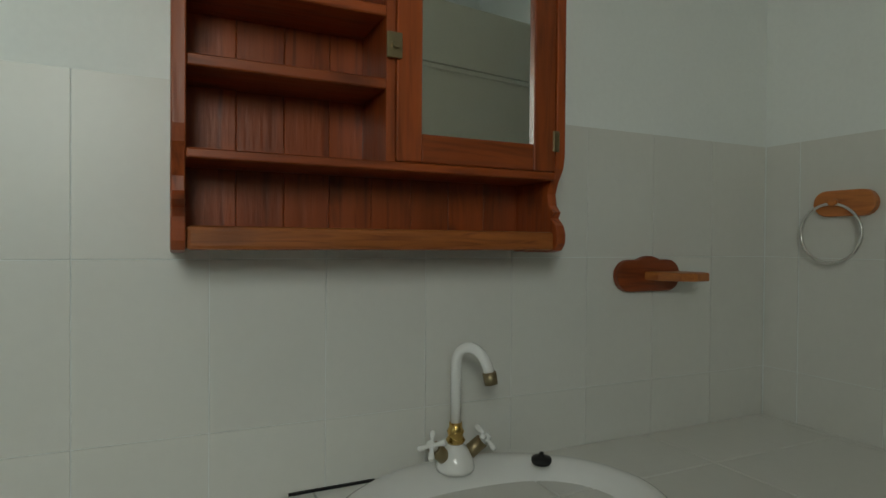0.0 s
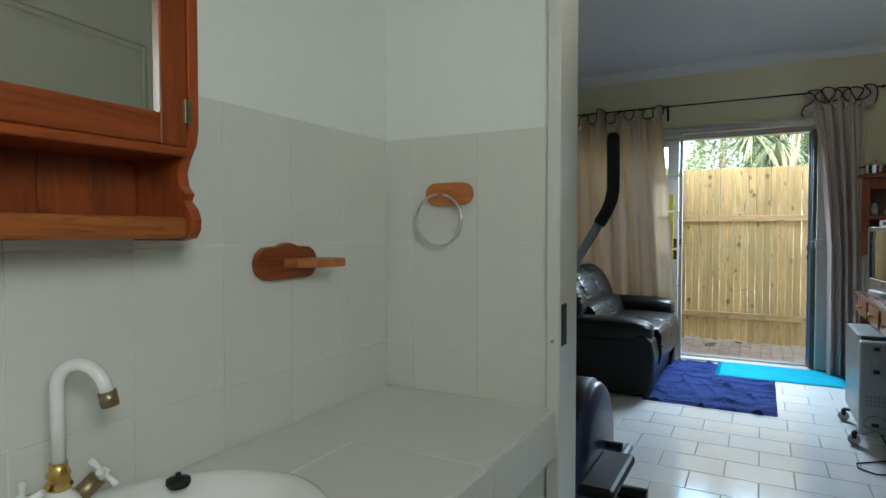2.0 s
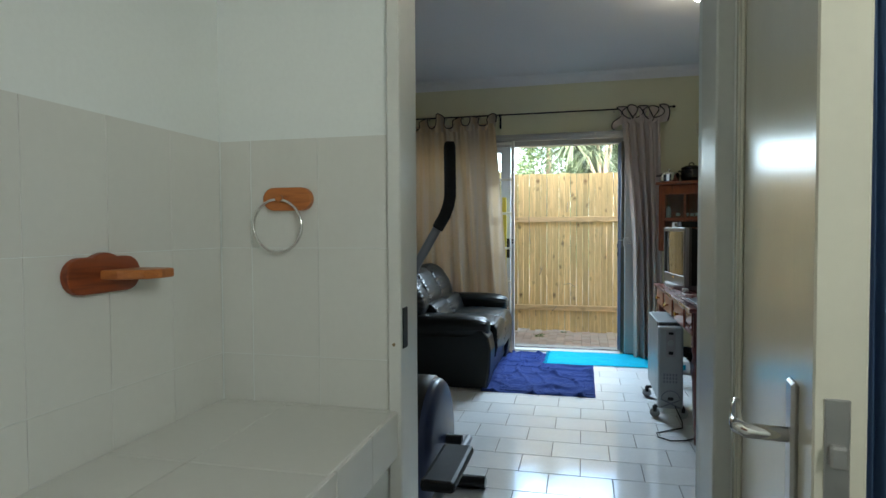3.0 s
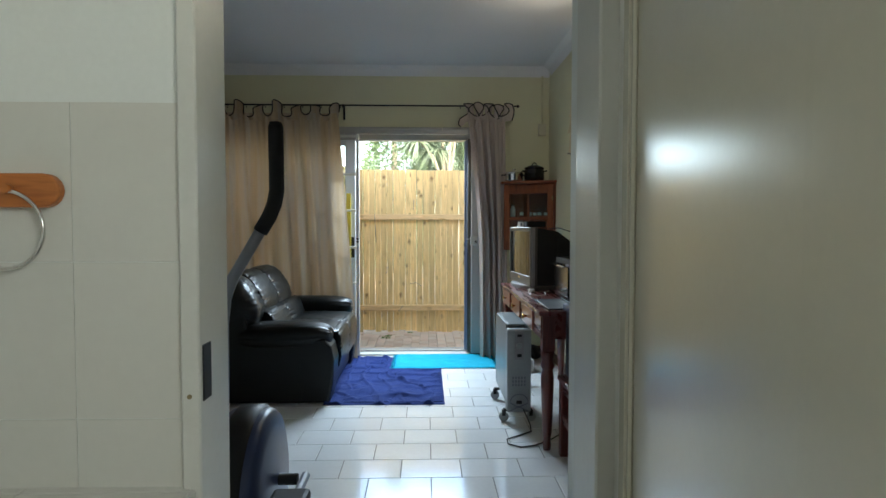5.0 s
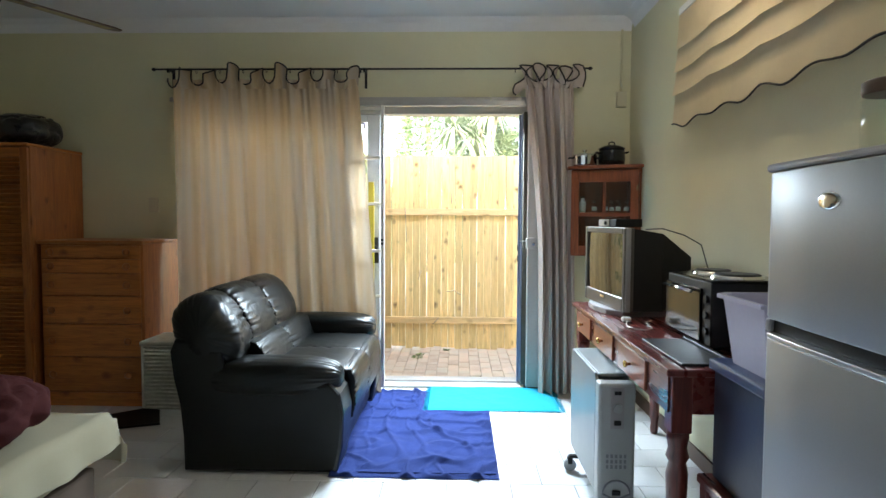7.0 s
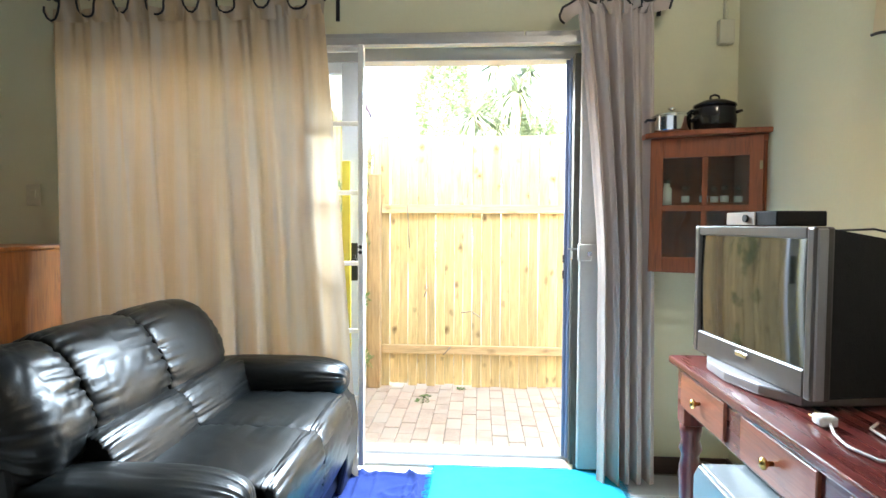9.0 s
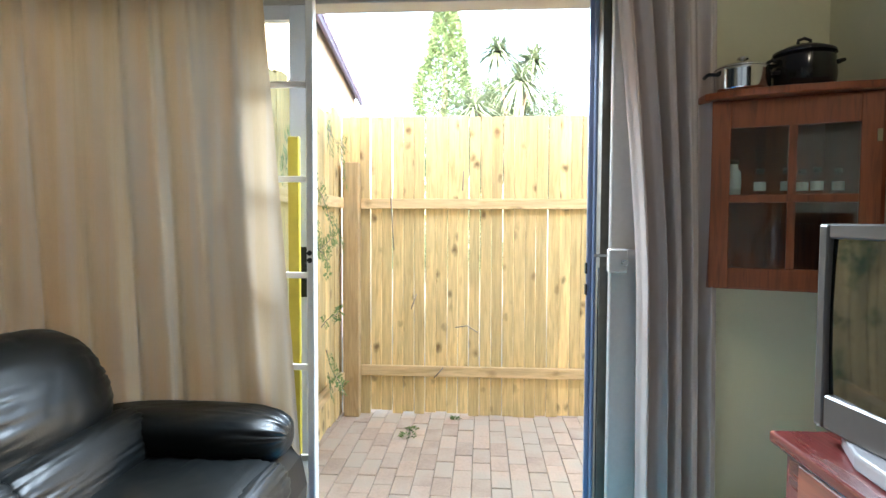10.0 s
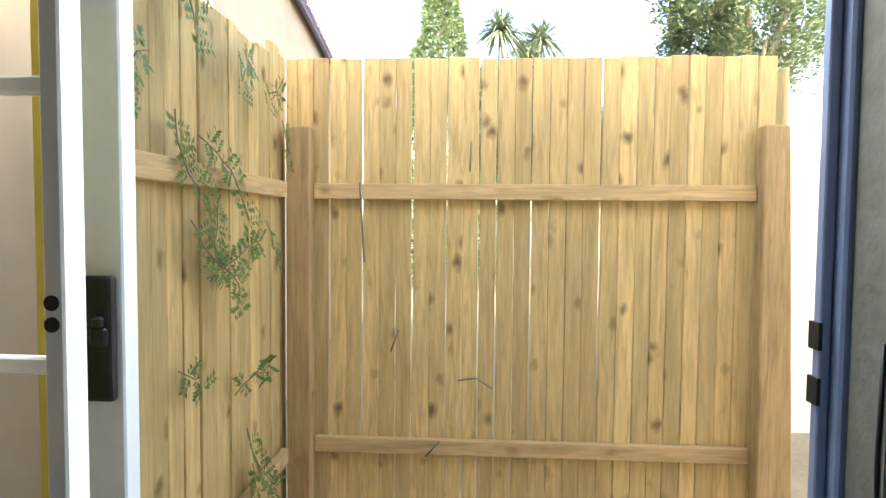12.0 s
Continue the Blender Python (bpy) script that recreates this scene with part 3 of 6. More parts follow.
part("lock_plate", at_leaf(bx(W - 0.001, 0.009, 0.86, W + 0.002, 0.029, 1.045, bev=0.001)), M_STEEL, door, "steel lock face plate")
part("latch", at_leaf(box(bx(W + 0.001, 0.012, 0.985, W + 0.012, 0.026, 1.005, bev=0.002), W + 0.001, 0.012, 0.91, W + 0.004, 0.026, 0.935)), M_STEEL, door)
hp = part("handle_plate", at_leaf(bx(W - 0.092, -0.007, 0.82, W - 0.06, 0.0, 1.042, bev=0.003)), M_STEEL, door, "worn steel handle plate")
part("lever", at_leaf(tube(bmesh.new(), [(W - 0.076, 0.0, 0.985), (W - 0.076, -0.045, 0.985), (W - 0.09, -0.052, 0.984), (W - 0.11, -0.052, 0.981), (W - 0.138, -0.05, 0.988), (W - 0.148, -0.048, 0.998)],
                           [0.008, 0.008, 0.008, 0.007, 0.006, 0.004], 10)), M_CHROME, hp, "curved steel lever")

# sliding door
sd = structure("door_2", bmesh.new(), M_ALU, "open aluminium sliding door to the patio", "sliding door")
fr = bmesh.new()
box(fr, 5.93, -0.34, 2.035, 6.04, 2.25, 2.10, bev=0.003)
box(fr, 5.93, -0.34, 0.001, 6.04, 2.25, 0.028, bev=0.003)
box(fr, 5.94, 2.2, 0.028, 6.03, 2.25, 2.035)
part("door_frame", fr, M_ALU, sd)
part("track_cover", box(bx(5.80, -0.05, 2.105, 5.819, 2.3, 2.135, bev=0.003), 5.80, -0.32, 2.105, 5.819, -0.055, 2.135, bev=0.003), M_ALU, sd, "grey curtain pelmet strip above the door")
part("door_jamb", box(bx(5.90, -0.338, 0.028, 5.955, -0.285, 2.033, bev=0.004), 5.922, -0.284, 0.028, 5.94, -0.268, 2.03, bev=0.002), M_JAMBBLUE, sd, "blue-grey painted jamb")
part("lock_keeper", box(bx(5.918, -0.2695, 1.02, 5.944, -0.264, 1.06), 5.918, -0.2695, 0.94, 5.944, -0.264, 0.98), M_BLACK, sd)
lf = bmesh.new()
box(lf, 5.932, 0.77, 0.03, 5.972, 0.865, 2.033, bev=0.003)
box(lf, 5.932, 1.52, 0.03, 5.972, 1.58, 2.033)
box(lf, 5.932, 0.865, 0.03, 5.972, 1.52, 0.09)
box(lf, 5.932, 0.865, 1.98, 5.972, 1.52, 2.033)
leaf = part("sliding_leaf", lf, M_LEAFALU, sd, "white sliding door leaf")
g1 = part("pane", bx(5.949, 0.865, 0.09, 5.955, 1.52, 1.98), M_GLASS, leaf)
g2 = part("pane", bx(6.0, 1.58, 0.03, 6.006, 2.2, 2.035), M_GLASS, sd)
for g in (g1, g2):
    g.visible_shadow = False
dl = part("door_lock", bx(5.916, 0.779, 0.918, 5.932, 0.842, 1.113, bev=0.006, seg=2), M_BLACK, leaf, "black door lock")
part("lock_lever", box(bx(5.905, 0.79, 1.035, 5.917, 0.806, 1.052, bev=0.003), 5.908, 0.784, 1.005, 5.917, 0.812, 1.035, bev=0.004), M_BLACK, dl)
solid("yellow_stick", bx(5.846, 0.803, 0.0125, 5.868, 0.845, 1.525, bev=0.003), M_YELLOW, "dull yellow painted stick standing in the door track", "stick")
structure("trim_reveal", bx(LF + 0.002, -0.338, 0.03, 5.898, -0.296, 2.033), M_DIRTYSHADE, "stained rough plaster reveal beside the door, coloured darker for shade", "reveal")
structure("trim_threshold", bx(5.70 + 0.12, -0.29, -0.003, 5.93, 2.24, 0.012, bev=0.002), M_FRAME, "pale door threshold", "threshold")

# security gate inside the sliding door
gate = thing("security_gate", (5.76, 0.72, 0.02), "white barred security gate pushed open behind the curtain", "gate")
st = part("gate_stile", bx(5.722, 0.712, 0.03, 5.764, 0.738, 2.06, bev=0.003), M_GATE, gate)
part("gate_stile", bx(5.726, 0.985, 0.03, 5.764, 1.01, 2.06, bev=0.003), M_GATE, gate)
part("keyhole", cyl(bmesh.new(), (5.7205, 0.727, 1.10), (5.727, 0.727, 1.10), 0.0095, n=12), M_BLACK, st)
part("keyhole", cyl(bmesh.new(), (5.7205, 0.727, 1.074), (5.727, 0.727, 1.074), 0.0095, n=12), M_BLACK, st)
part("gate_rod", bx(5.751, 0.90, 0.03, 5.766, 0.915, 2.06, bev=0.003), M_GATE, gate)
for z in (0.05, 0.36, 0.69, 1.02, 1.36, 1.69, 2.04):
    part("gate_bar", bx(5.737, 0.738, z - 0.011, 5.751, 0.985, z + 0.011, bev=0.003), M_GATE, gate)
part("top_track", bx(5.74, -0.31, 2.062, 5.785, 1.4, 2.095, bev=0.002), M_ALU, gate)
catch = thing("gate_catch", (5.8, -0.34, 0.1), "white steel catch post with a slam-lock box on the wall", "gate catch")
part("post", bx(5.782, -0.425, 0.02, 5.8185, -0.322, 2.06, bev=0.010, seg=3), M_POSTGREY, catch)
part("cord", tube(bmesh.new(), [(5.828, -0.2935, 1.05), (5.832, -0.293, 0.9), (5.826, -0.2935, 0.7), (5.831, -0.293, 0.45), (5.829, -0.2935, 0.05)], 0.0025, 5), M_BLACK, catch, "thin dark cord down the reveal")
lk = part("lock_box", bx(5.742, -0.375, 1.04, 5.783, -0.312, 1.12, bev=0.004), M_POSTGREY, catch)
part("cylinder", cyl(bmesh.new(), (5.743, -0.362, 1.075), (5.729, -0.362, 1.075), 0.011, n=14), M_CHROME, lk, "chrome lock cylinder")
part("arm", bx(5.762, -0.47, 1.085, 5.777, -0.375, 1.118), M_STEEL, catch)
part("bolt", bx(5.76, -0.313, 1.093, 5.765, -0.265, 1.101), M_STEEL, catch)

# ---- bathroom things ----
counter = structure("vanity_counter", box(box(bx(-1.2, 0.497, 0.665, 1.315, 0.955, 0.764), 0.74, 0.62, -0.004, 0.80, 0.955, 0.664), -0.3, 0.62, -0.004, -0.24, 0.955, 0.664), M_GROUT,
                    "white tiled vanity counter", "counter")
places_a = [(0.94 - 0.36 * k + 0.18, 0.866, 0.768) for k in range(-0, 6)]
pieces("counter_tile", counter, M_TILE, (0.357, 0.179, 0.008), [(x, 0.867, z) for x, y, z in places_a], 0.0012)
pieces("counter_tile", counter, M_TILE, (0.357, 0.2775, 0.008), [(x, 0.6365, 0.768) for x, y, z in places_a], 0.0012)
pieces("counter_tile", counter, M_TILE, (0.020, 0.179, 0.008), [(1.312, 0.867, 0.768)], 0.0012)
pieces("counter_tile", counter, M_TILE, (0.020, 0.2775, 0.008), [(1.312, 0.6365, 0.768)], 0.0012)
pieces("edge_tile", counter, M_TILE, (TW - 0.003, 0.008, 0.1055), [(1.23 - TW * k, 0.5015 - 0.008, 0.7185) for k in range(13)], 0.0012)


def basin():
    th = thing("wash_basin", (0.45, 0.73, 0.772), "oval white ceramic drop-in basin set in the tiled counter", "basin")
    bm = bmesh.new()
    n, prof = 56, [(1.0, 0.0), (1.02, 0.012), (1.0, 0.026), (0.95, 0.032), (0.89, 0.027), (0.85, 0.012), (0.80, -0.01), (0.70, -0.06), (0.5, -0.11), (0.25, -0.13), (0.05, -0.134)]
    rings = []
    for s, z in prof:
        ring = []
        for i in range(n):
            t = 2 * math.pi * i / n
            k = s if s > 0.9 else s - (0.17 if z < 0.02 and math.sin(t) > 0 else 0) * max(0, math.sin(t)) ** 2 * (s > 0.3)
            ring.append(bm.verts.new((0.45 + 0.258 * s * math.cos(t), 0.728 + 0.207 * k * math.sin(t), 0.773 + z)))
        rings.append(ring)
    for a, b in zip(rings, rings[1:]):
        for i in range(n):
            bm.faces.new((a[i], a[(i + 1) % n], b[(i + 1) % n], b[i])).smooth = True
    bm.faces.new(rings[-1])
    part("bowl", bm, M_WHITE, th)
    part("drain", lathe(bmesh.new(), [(0.0, 0.0), (0.022, 0.0), (0.024, 0.003), (0.016, 0.005), (0.001, 0.004)], Matrix.Translation((0.45, 0.72, 0.6395)), cap=False), M_CHROME, th)
    part("overflow", bx(0.44, 0.8335, 0.757, 0.47, 0.8385, 0.765, bev=0.001), M_BRONZE, th)
    pl = solid("basin_plug", lathe(bmesh.new(), [(0.0001, 0), (0.015, 0), (0.0175, 0.005), (0.017, 0.011), (0.008, 0.013), (0.004, 0.015), (0.004, 0.020), (0.0001, 0.021)],
                                   Matrix.Translation((0.588, 0.838, 0.803))), M_BLACK, "black rubber plug lying on the basin rim", "plug")
    return th


basin()


def faucet():
    x, y, z = 0.445, 0.885, 0.8
    th = thing("basin_tap", (x, y, z), "white swan-neck mixer tap with brass collars and cross handles", "tap")
    part("body", lathe(bmesh.new(), [(0.031, 0), (0.033, 0.006), (0.030, 0.02), (0.022, 0.036), (0.013, 0.045), (0.012, 0.05)], Matrix.Translation((x, y, z - 0.001))), M_WHITE, th)
    part("collar", lathe(bmesh.new(), [(0.013, 0.044), (0.017, 0.05), (0.012, 0.058), (0.015, 0.065), (0.011, 0.072), (0.011, 0.08)], Matrix.Translation((x, y, z))), M_BRASS, th, "brass collar")
    pts = [(x, y, z + 0.075), (x, y, z + 0.16)]
    dx, dy = 0.036, -0.05
    for i in range(0, 11):
        a = math.pi * (1 - i / 10 * 0.95)
        u = 0.5 + 0.5 * math.cos(a)
        pts.append((x + dx * u, y + dy * u, z + 0.182 + 0.037 * math.sin(a) - (0.02 * (i / 10))))
    sp = part("spout", tube(bmesh.new(), pts, 0.009, 12), M_WHITE, th)
    e = Vector(pts[-1])
    part("aerator", cyl(bmesh.new(), e + Vector((0.000, 0, 0.004)), e + Vector((0.003, -0.002, -0.016)), 0.0115, 0.0112), M_BRONZE, sp, "aged brass outlet")
    for s in (-1, 1):
        a, b = Vector((x + s * 0.018, y, z + 0.02)), Vector((x + s * 0.045, y - 0.012, z + 0.046))
        d = (b - a).normalized()
        v = part("valve", cyl(bmesh.new(), a, b, 0.0125, 0.012), M_BRONZE, th, "aged brass valve neck")
        hb = bmesh.new()
        c = b + d * 0.008
        u1 = d.orthogonal().normalized()
        u2 = d.cross(u1)
        for q in (u1, u2):
            q = (u1 + q * 0.0 if q is u1 else u2)
            tube(hb, [c - q * 0.026, c - q * 0.022, c - q * 0.01, c + q * 0.01, c + q * 0.022, c + q * 0.026], [0.004, 0.0055, 0.0036, 0.0036, 0.0055, 0.004], 8)
        cyl(hb, b, c + d * 0.008, 0.008, 0.006)
        part("cross_handle", hb, M_WHITE, v, "white cross handle")
    return th


faucet()


def wall_cabinet():
    x0, x1, yf, yb, z0, z1 = 0.005, 0.62, 0.822, 0.957, 1.168, 1.76
    th = thing("wall_cabinet", (0.31, yb, z0), "red-stained pine wall cabinet with open shelves and a mirror door", "cabinet")
    prof = [(yb, z1), (yf, z1), (yf, 1.335), (yf + 0.004, 1.312), (yf + 0.018, 1.29), (yf + 0.026, 1.27), (yf + 0.022, 1.25), (yf + 0.010, 1.238), (yf + 0.016, 1.228),
            (yf + 0.002, 1.215), (yf - 0.004, 1.2), (yf - 0.003, 1.184), (yf + 0.006, 1.172), (yf + 0.03, z0), (yb, z0)]
    part("side_board", prism(bmesh.new(), prof, "x", x0, x0 + 0.018, 0.002), M_PINEV, th)
    part("side_board", prism(bmesh.new(), prof, "x", x1 - 0.018, x1, 0.002), M_PINEV, th)
    n = 8
    for i in range(n):
        a = x0 + 0.019 + (x1 - x0 - 0.038) / n * i
        part("back_board", bx(a + 0.0003, yb - 0.012, z0 + 0.008, a + (x1 - x0 - 0.038) / n - 0.0003, yb - 0.002, z1 - 0.01, bev=0.0012), M_PINEV, th)
    for z in (1.412, 1.520, 1.625):
        part("shelf", bx(x0 + 0.018, yf + 0.004, z, 0.296, yb - 0.012, z + 0.016, bev=0.002), M_PINE, th)
    part("shelf", bx(x0 + 0.018, yf + 0.002, 1.292, x1 - 0.018, yb - 0.012, 1.305, bev=0.002), M_PINE, th)
    part("shelf", bx(x0 + 0.018, yf + 0.02, z0 + 0.006, x1 - 0.018, yb - 0.012, z0 + 0.02, bev=0.002), M_PINE, th)
    part("rail", bx(x0 + 0.018, yf + 0.004, z0 + 0.004, x1 - 0.018, yf + 0.022, z0 + 0.036, bev=0.006, seg=2), M_PINEW, th, "worn rounded front rail")
    part("top_board", bx(x0 + 0.018, yf + 0.002, z1 - 0.018, x1 - 0.018, yb - 0.012, z1, bev=0.002), M_PINE, th)
    part("divider", bx(0.296, yf + 0.006, 1.303, 0.311, yb - 0.012, z1 - 0.018, bev=0.001), M_PINEV, th)
    dr = part("door", bx(0.353, yf + 0.002, 1.306, 0.557, yf + 0.018, 1.35, bev=0.002), M_PINE, th)
    part("door_rail", bx(0.353, yf + 0.002, 1.705, 0.557, yf + 0.018, z1 - 0.02, bev=0.002), M_PINE, dr)
    part("door_stile", bx(0.312, yf + 0.001, 1.306, 0.353, yf + 0.018, z1 - 0.02, bev=0.002), M_PINEV, dr)
    part("door_stile", bx(0.557, yf + 0.001, 1.306, 0.60, yf + 0.018, z1 - 0.02, bev=0.002), M_PINEV, dr)
    part("mirror", bx(0.35, yf + 0.010, 1.347, 0.56, yf + 0.014, 1.71), M_MIRROR, dr, "silvered mirror pane")
    part("latch", box(cyl(bmesh.new(), (0.306, yf, 1.477), (0.306, yf - 0.012, 1.477), 0.006, n=10), 0.294, yf - 0.004, 1.458, 0.318, yf + 0.002, 1.496, bev=0.001), M_BRONZE, dr, "aged brass latch")
    for z in (1.34, 1.62):
        part("hinge", bx(0.594, yf - 0.003, z, 0.606, yf + 0.003, z + 0.035, bev=0.001), M_BRONZE, dr)
    return th


wall_cabinet()


def stadium(cx, cz, w, h, n=10, wave=0.0):
    r, out = h / 2, []
    for i in range(n + 1):
        a = -math.pi / 2 + math.pi * i / n
        out.append((cx + w / 2 - r + r * math.cos(a), cz + r * math.sin(a)))
    if wave:
        for i in range(9):
            u = i / 8
            out.append((cx + (w / 2 - r) * (0.55 - 1.1 * u), cz + r + wave * math.sin(math.pi * u)))
    for i in range(n + 1):
        a = math.pi / 2 + math.pi * i / n
        out.append((cx - w / 2 + r + r * math.cos(a), cz + r * math.sin(a)))
    return out


sh = thing("soap_shelf", (0.935, BN, 1.08), "small orange pine soap shelf on the tiled wall", "soap shelf")
part("back_plate", prism(bmesh.new(), stadium(0.935, 1.117, 0.176, 0.068, wave=0.008), "y", BN - 0.018, BN - 0.001, 0.003), M_PINE, sh)
ring = [(0.92, BN - 0.018), (0.925, BN - 0.05), (0.945, BN - 0.09), (0.978, BN - 0.104), (1.014, BN - 0.102), (1.027, BN - 0.084), (1.012, BN - 0.018)]
part("shelf", prism(bmesh.new(), ring, "z", 1.108, 1.126, 0.003), M_ORANGE, sh)

tr = thing("towel_ring", (BE, 0.765, 1.27), "chrome towel ring on an orange pine plate", "towel ring")
part("plate", prism(bmesh.new(), stadium(0.765, 1.275, 0.128, 0.056), "x", BE - 0.020, BE - 0.001, 0.003), M_ORANGE, tr)
rp = [(BE - 0.026 - 0.012 * math.sin(math.pi * 0), 0.787 + 0.064 * math.sin(a), 1.210 + 0.064 * math.cos(a)) for a in [2 * math.pi * i / 40 for i in range(40)]]
part("ring", tube(bmesh.new(), rp, 0.0036, 8, True), M_CHROME, tr)
part("boss", cyl(bmesh.new(), (BE - 0.018, 0.781, 1.277), (BE - 0.034, 0.781, 1.277), 0.008), M_ORANGE, tr)

for y in (-0.545, -0.705):
    tp = thing("shower_tap", (BE, y, 1.285), "white shower tap with a chrome spindle on the tiles", "shower tap", "shower taps")
    part("rose", lathe(bmesh.new(), [(0.034, 0), (0.033, 0.008), (0.022, 0.018), (0.012, 0.022)], Matrix.Translation((BE - 0.001, y, 1.285)) @ Matrix.Rotation(radians(-90), 4, "Y")), M_WPLAST, tp)
    part("spindle", cyl(bmesh.new(), (BE - 0.02, y, 1.285), (BE - 0.05, y, 1.285), 0.010, 0.008), M_BRONZE, tp)
    hb = cyl(bmesh.new(), (BE - 0.055, y - 0.028, 1.285), (BE - 0.055, y + 0.028, 1.285), 0.006)
    cyl(hb, (BE - 0.055, y, 1.257), (BE - 0.055, y, 1.313), 0.006)
    part("cross_handle", hb, M_WPLAST, tp)


def drape(name_mat, y0, y1, z0, z1, x, folds, depth, ny, nz, left, right, axis="y", seed=0.0, close=0.6):
    """A hanging cloth with folds; left(u) and right(u) give its edges, u from 0 at the foot to 1 at the top."""
    bm, grid = bmesh.new(), []
    for j in range(nz + 1):
        u = j / nz
        row = []
        for i in range(ny + 1):
            s = i / ny
            a, b = left(u), right(u)
            ph = 2 * math.pi * folds * s + 2.4 * noise.noise(Vector((s * folds * 0.42 + seed, u * 0.5, 3.0)))
            size = 0.35 + 0.9 * abs(noise.noise(Vector((s * folds * 0.55, seed + u * 0.6, 7.0))) + 0.35)
            d = depth * size * (0.35 + 0.65 * (1 - u) ** close) * (math.sin(ph) + 0.35 * math.sin(1.93 * ph + seed))
            d += 0.014 * noise.noise(Vector((s * 5 + seed, u * 1.6, 0)))
            d += 0.006 * math.sin(ph * 3.1) * max(0.0, u - 0.7) / 0.3
            p = (x - d, a + (b - a) * s, z0 + (z1 - z0) * u) if axis == "y" else (a + (b - a) * s, x - d, z0 + (z1 - z0) * u)
            row.append(bm.verts.new(p))
        grid.append(row)
    for j in range(nz):
        for i in range(ny):
            bm.faces.new((grid[j][i], grid[j][i + 1], grid[j + 1][i + 1], grid[j + 1][i])).smooth = True
    return bm


sc = thing("shower_curtain", (0.95, -0.40, 0.1), "dark blue shower curtain drawn aside behind the open door", "shower curtain")
part("cloth", drape(None, 0, 0, 0.08, 1.98, 1.0, 2.2, 0.016, 60, 24, lambda u: -0.356 - 0.036 * (1 - u) ** 0.7, lambda u: -0.325, seed=1.3), M_SHOWER, sc)
part("rail", cyl(bmesh.new(), (BE, -0.385, 2.0), (-0.2, -0.385, 2.0), 0.011), M_CHROME, sc)
for k in range(4):
    part("curtain_ring", tube(bmesh.new(), [(0.97 + 0.02 * k, -0.385 + 0.016 * math.cos(a), 2.0 + 0.016 * math.sin(a)) for a in [2 * math.pi * i / 14 for i in range(14)]], 0.002, 6, True), M_WPLAST, sc)

# ---- living room things ----
def curtain_rod():
    th = thing("curtain_rod", (5.73, 0.86, 2.31), "thin black iron curtain rod above the sliding door", "curtain rod")
    part("rod", cyl(bmesh.new(), (5.73, -0.73, 2.318), (5.73, 2.36, 2.318), 0.007, n=10), M_IRON, th)
    for y, s in ((-0.73, -1), (2.36, 1)):
        part("finial", lathe(bmesh.new(), [(0.004, 0), (0.012, 0.008), (0.013, 0.018), (0.006, 0.028), (0.0005, 0.032)], Matrix.Translation((5.73, y, 2.318)) @ Matrix.Rotation(radians(-90 * s), 4, "X")), M_IRON, th)
    for y in (2.27, 0.855, -0.68):
        part("bracket", box(box(bx(5.724, y - 0.006, 2.31, 5.818, y + 0.006, 2.326, bev=0.001), 5.808, y - 0.009, 2.20, 5.819, y + 0.009, 2.34), 5.722, y - 0.006, 2.295, 5.738, y + 0.006, 2.31), M_IRON, th)


curtain_rod()


def curtain(label, left, right, folds, depth, material, seed, ny, lobes, spill=0.01, curl=0.012, z0=0.012):
    y_mid = (left(1) + right(1)) / 2
    th = thing("curtain", (5.73, y_mid, z0), label, "curtain", "curtains at the sliding door")
    ztop = 2.235
    part("cloth", drape(None, 0, 0, z0, ztop, 5.686, folds, depth, ny, 40, left, right, seed=seed), material, th)
    a, b = left(1) - spill, right(1) + spill
    n = lobes * 16
    rnd = random.Random(seed)
    hang = [rnd.uniform(0.75, 1.1) for _ in range(lobes + 1)]
    rise = [rnd.choice([0.2, 0.35, 0.4, 1.0]) if spill < 0.05 else rnd.uniform(0.6, 1.1) for _ in range(lobes + 1)]
    fr_bm, up, lo, edge = bmesh.new(), [], [], []
    for i in range(n + 1):
        s = i / n
        ph = s * lobes * 2 * math.pi
        k = min(lobes, int(s * lobes + 0.5))
        w = math.sin(ph + 0.6 * math.sin(ph * 0.5 + seed))
        z = 2.280 + (0.075 * rise[k] * w if w > 0 else 0.082 * hang[k] * w)
        if s < 0.04 or s > 0.96:
            z -= 0.10 * (1 - min(s, 1 - s) / 0.04) * (1.3 if spill > 0.05 else 0.7)
        y = a + (b - a) * s - curl * math.sin(2 * ph)
        x = 5.672 - 0.022 * math.sin(ph * 2 + seed) - (0.012 if w < 0 else 0.0)
        up.append(fr_bm.verts.new((x, y, z)))
        lo.append(fr_bm.verts.new((5.687, left(1) + (right(1) - left(1)) * s, 2.17)))
        edge.append((x - 0.003, y, z))
    for i in range(n):
        fr_bm.faces.new((lo[i], lo[i + 1], up[i + 1], up[i])).smooth = True
    part("frill", fr_bm, material, th)
    part("edging", tube(bmesh.new(), edge, 0.0055, 5), M_TRIM, th, "black scalloped edging")
    for k in range(lobes + 1):
        y = a + (b - a) * k / lobes
        part("curtain_ring", tube(bmesh.new(), [(5.73 + 0.014 * math.sin(t), y, 2.306 + 0.017 * math.cos(t)) for t in [2 * math.pi * i / 12 for i in range(12)]], 0.0018, 5, True), M_IRON, th)
    return th


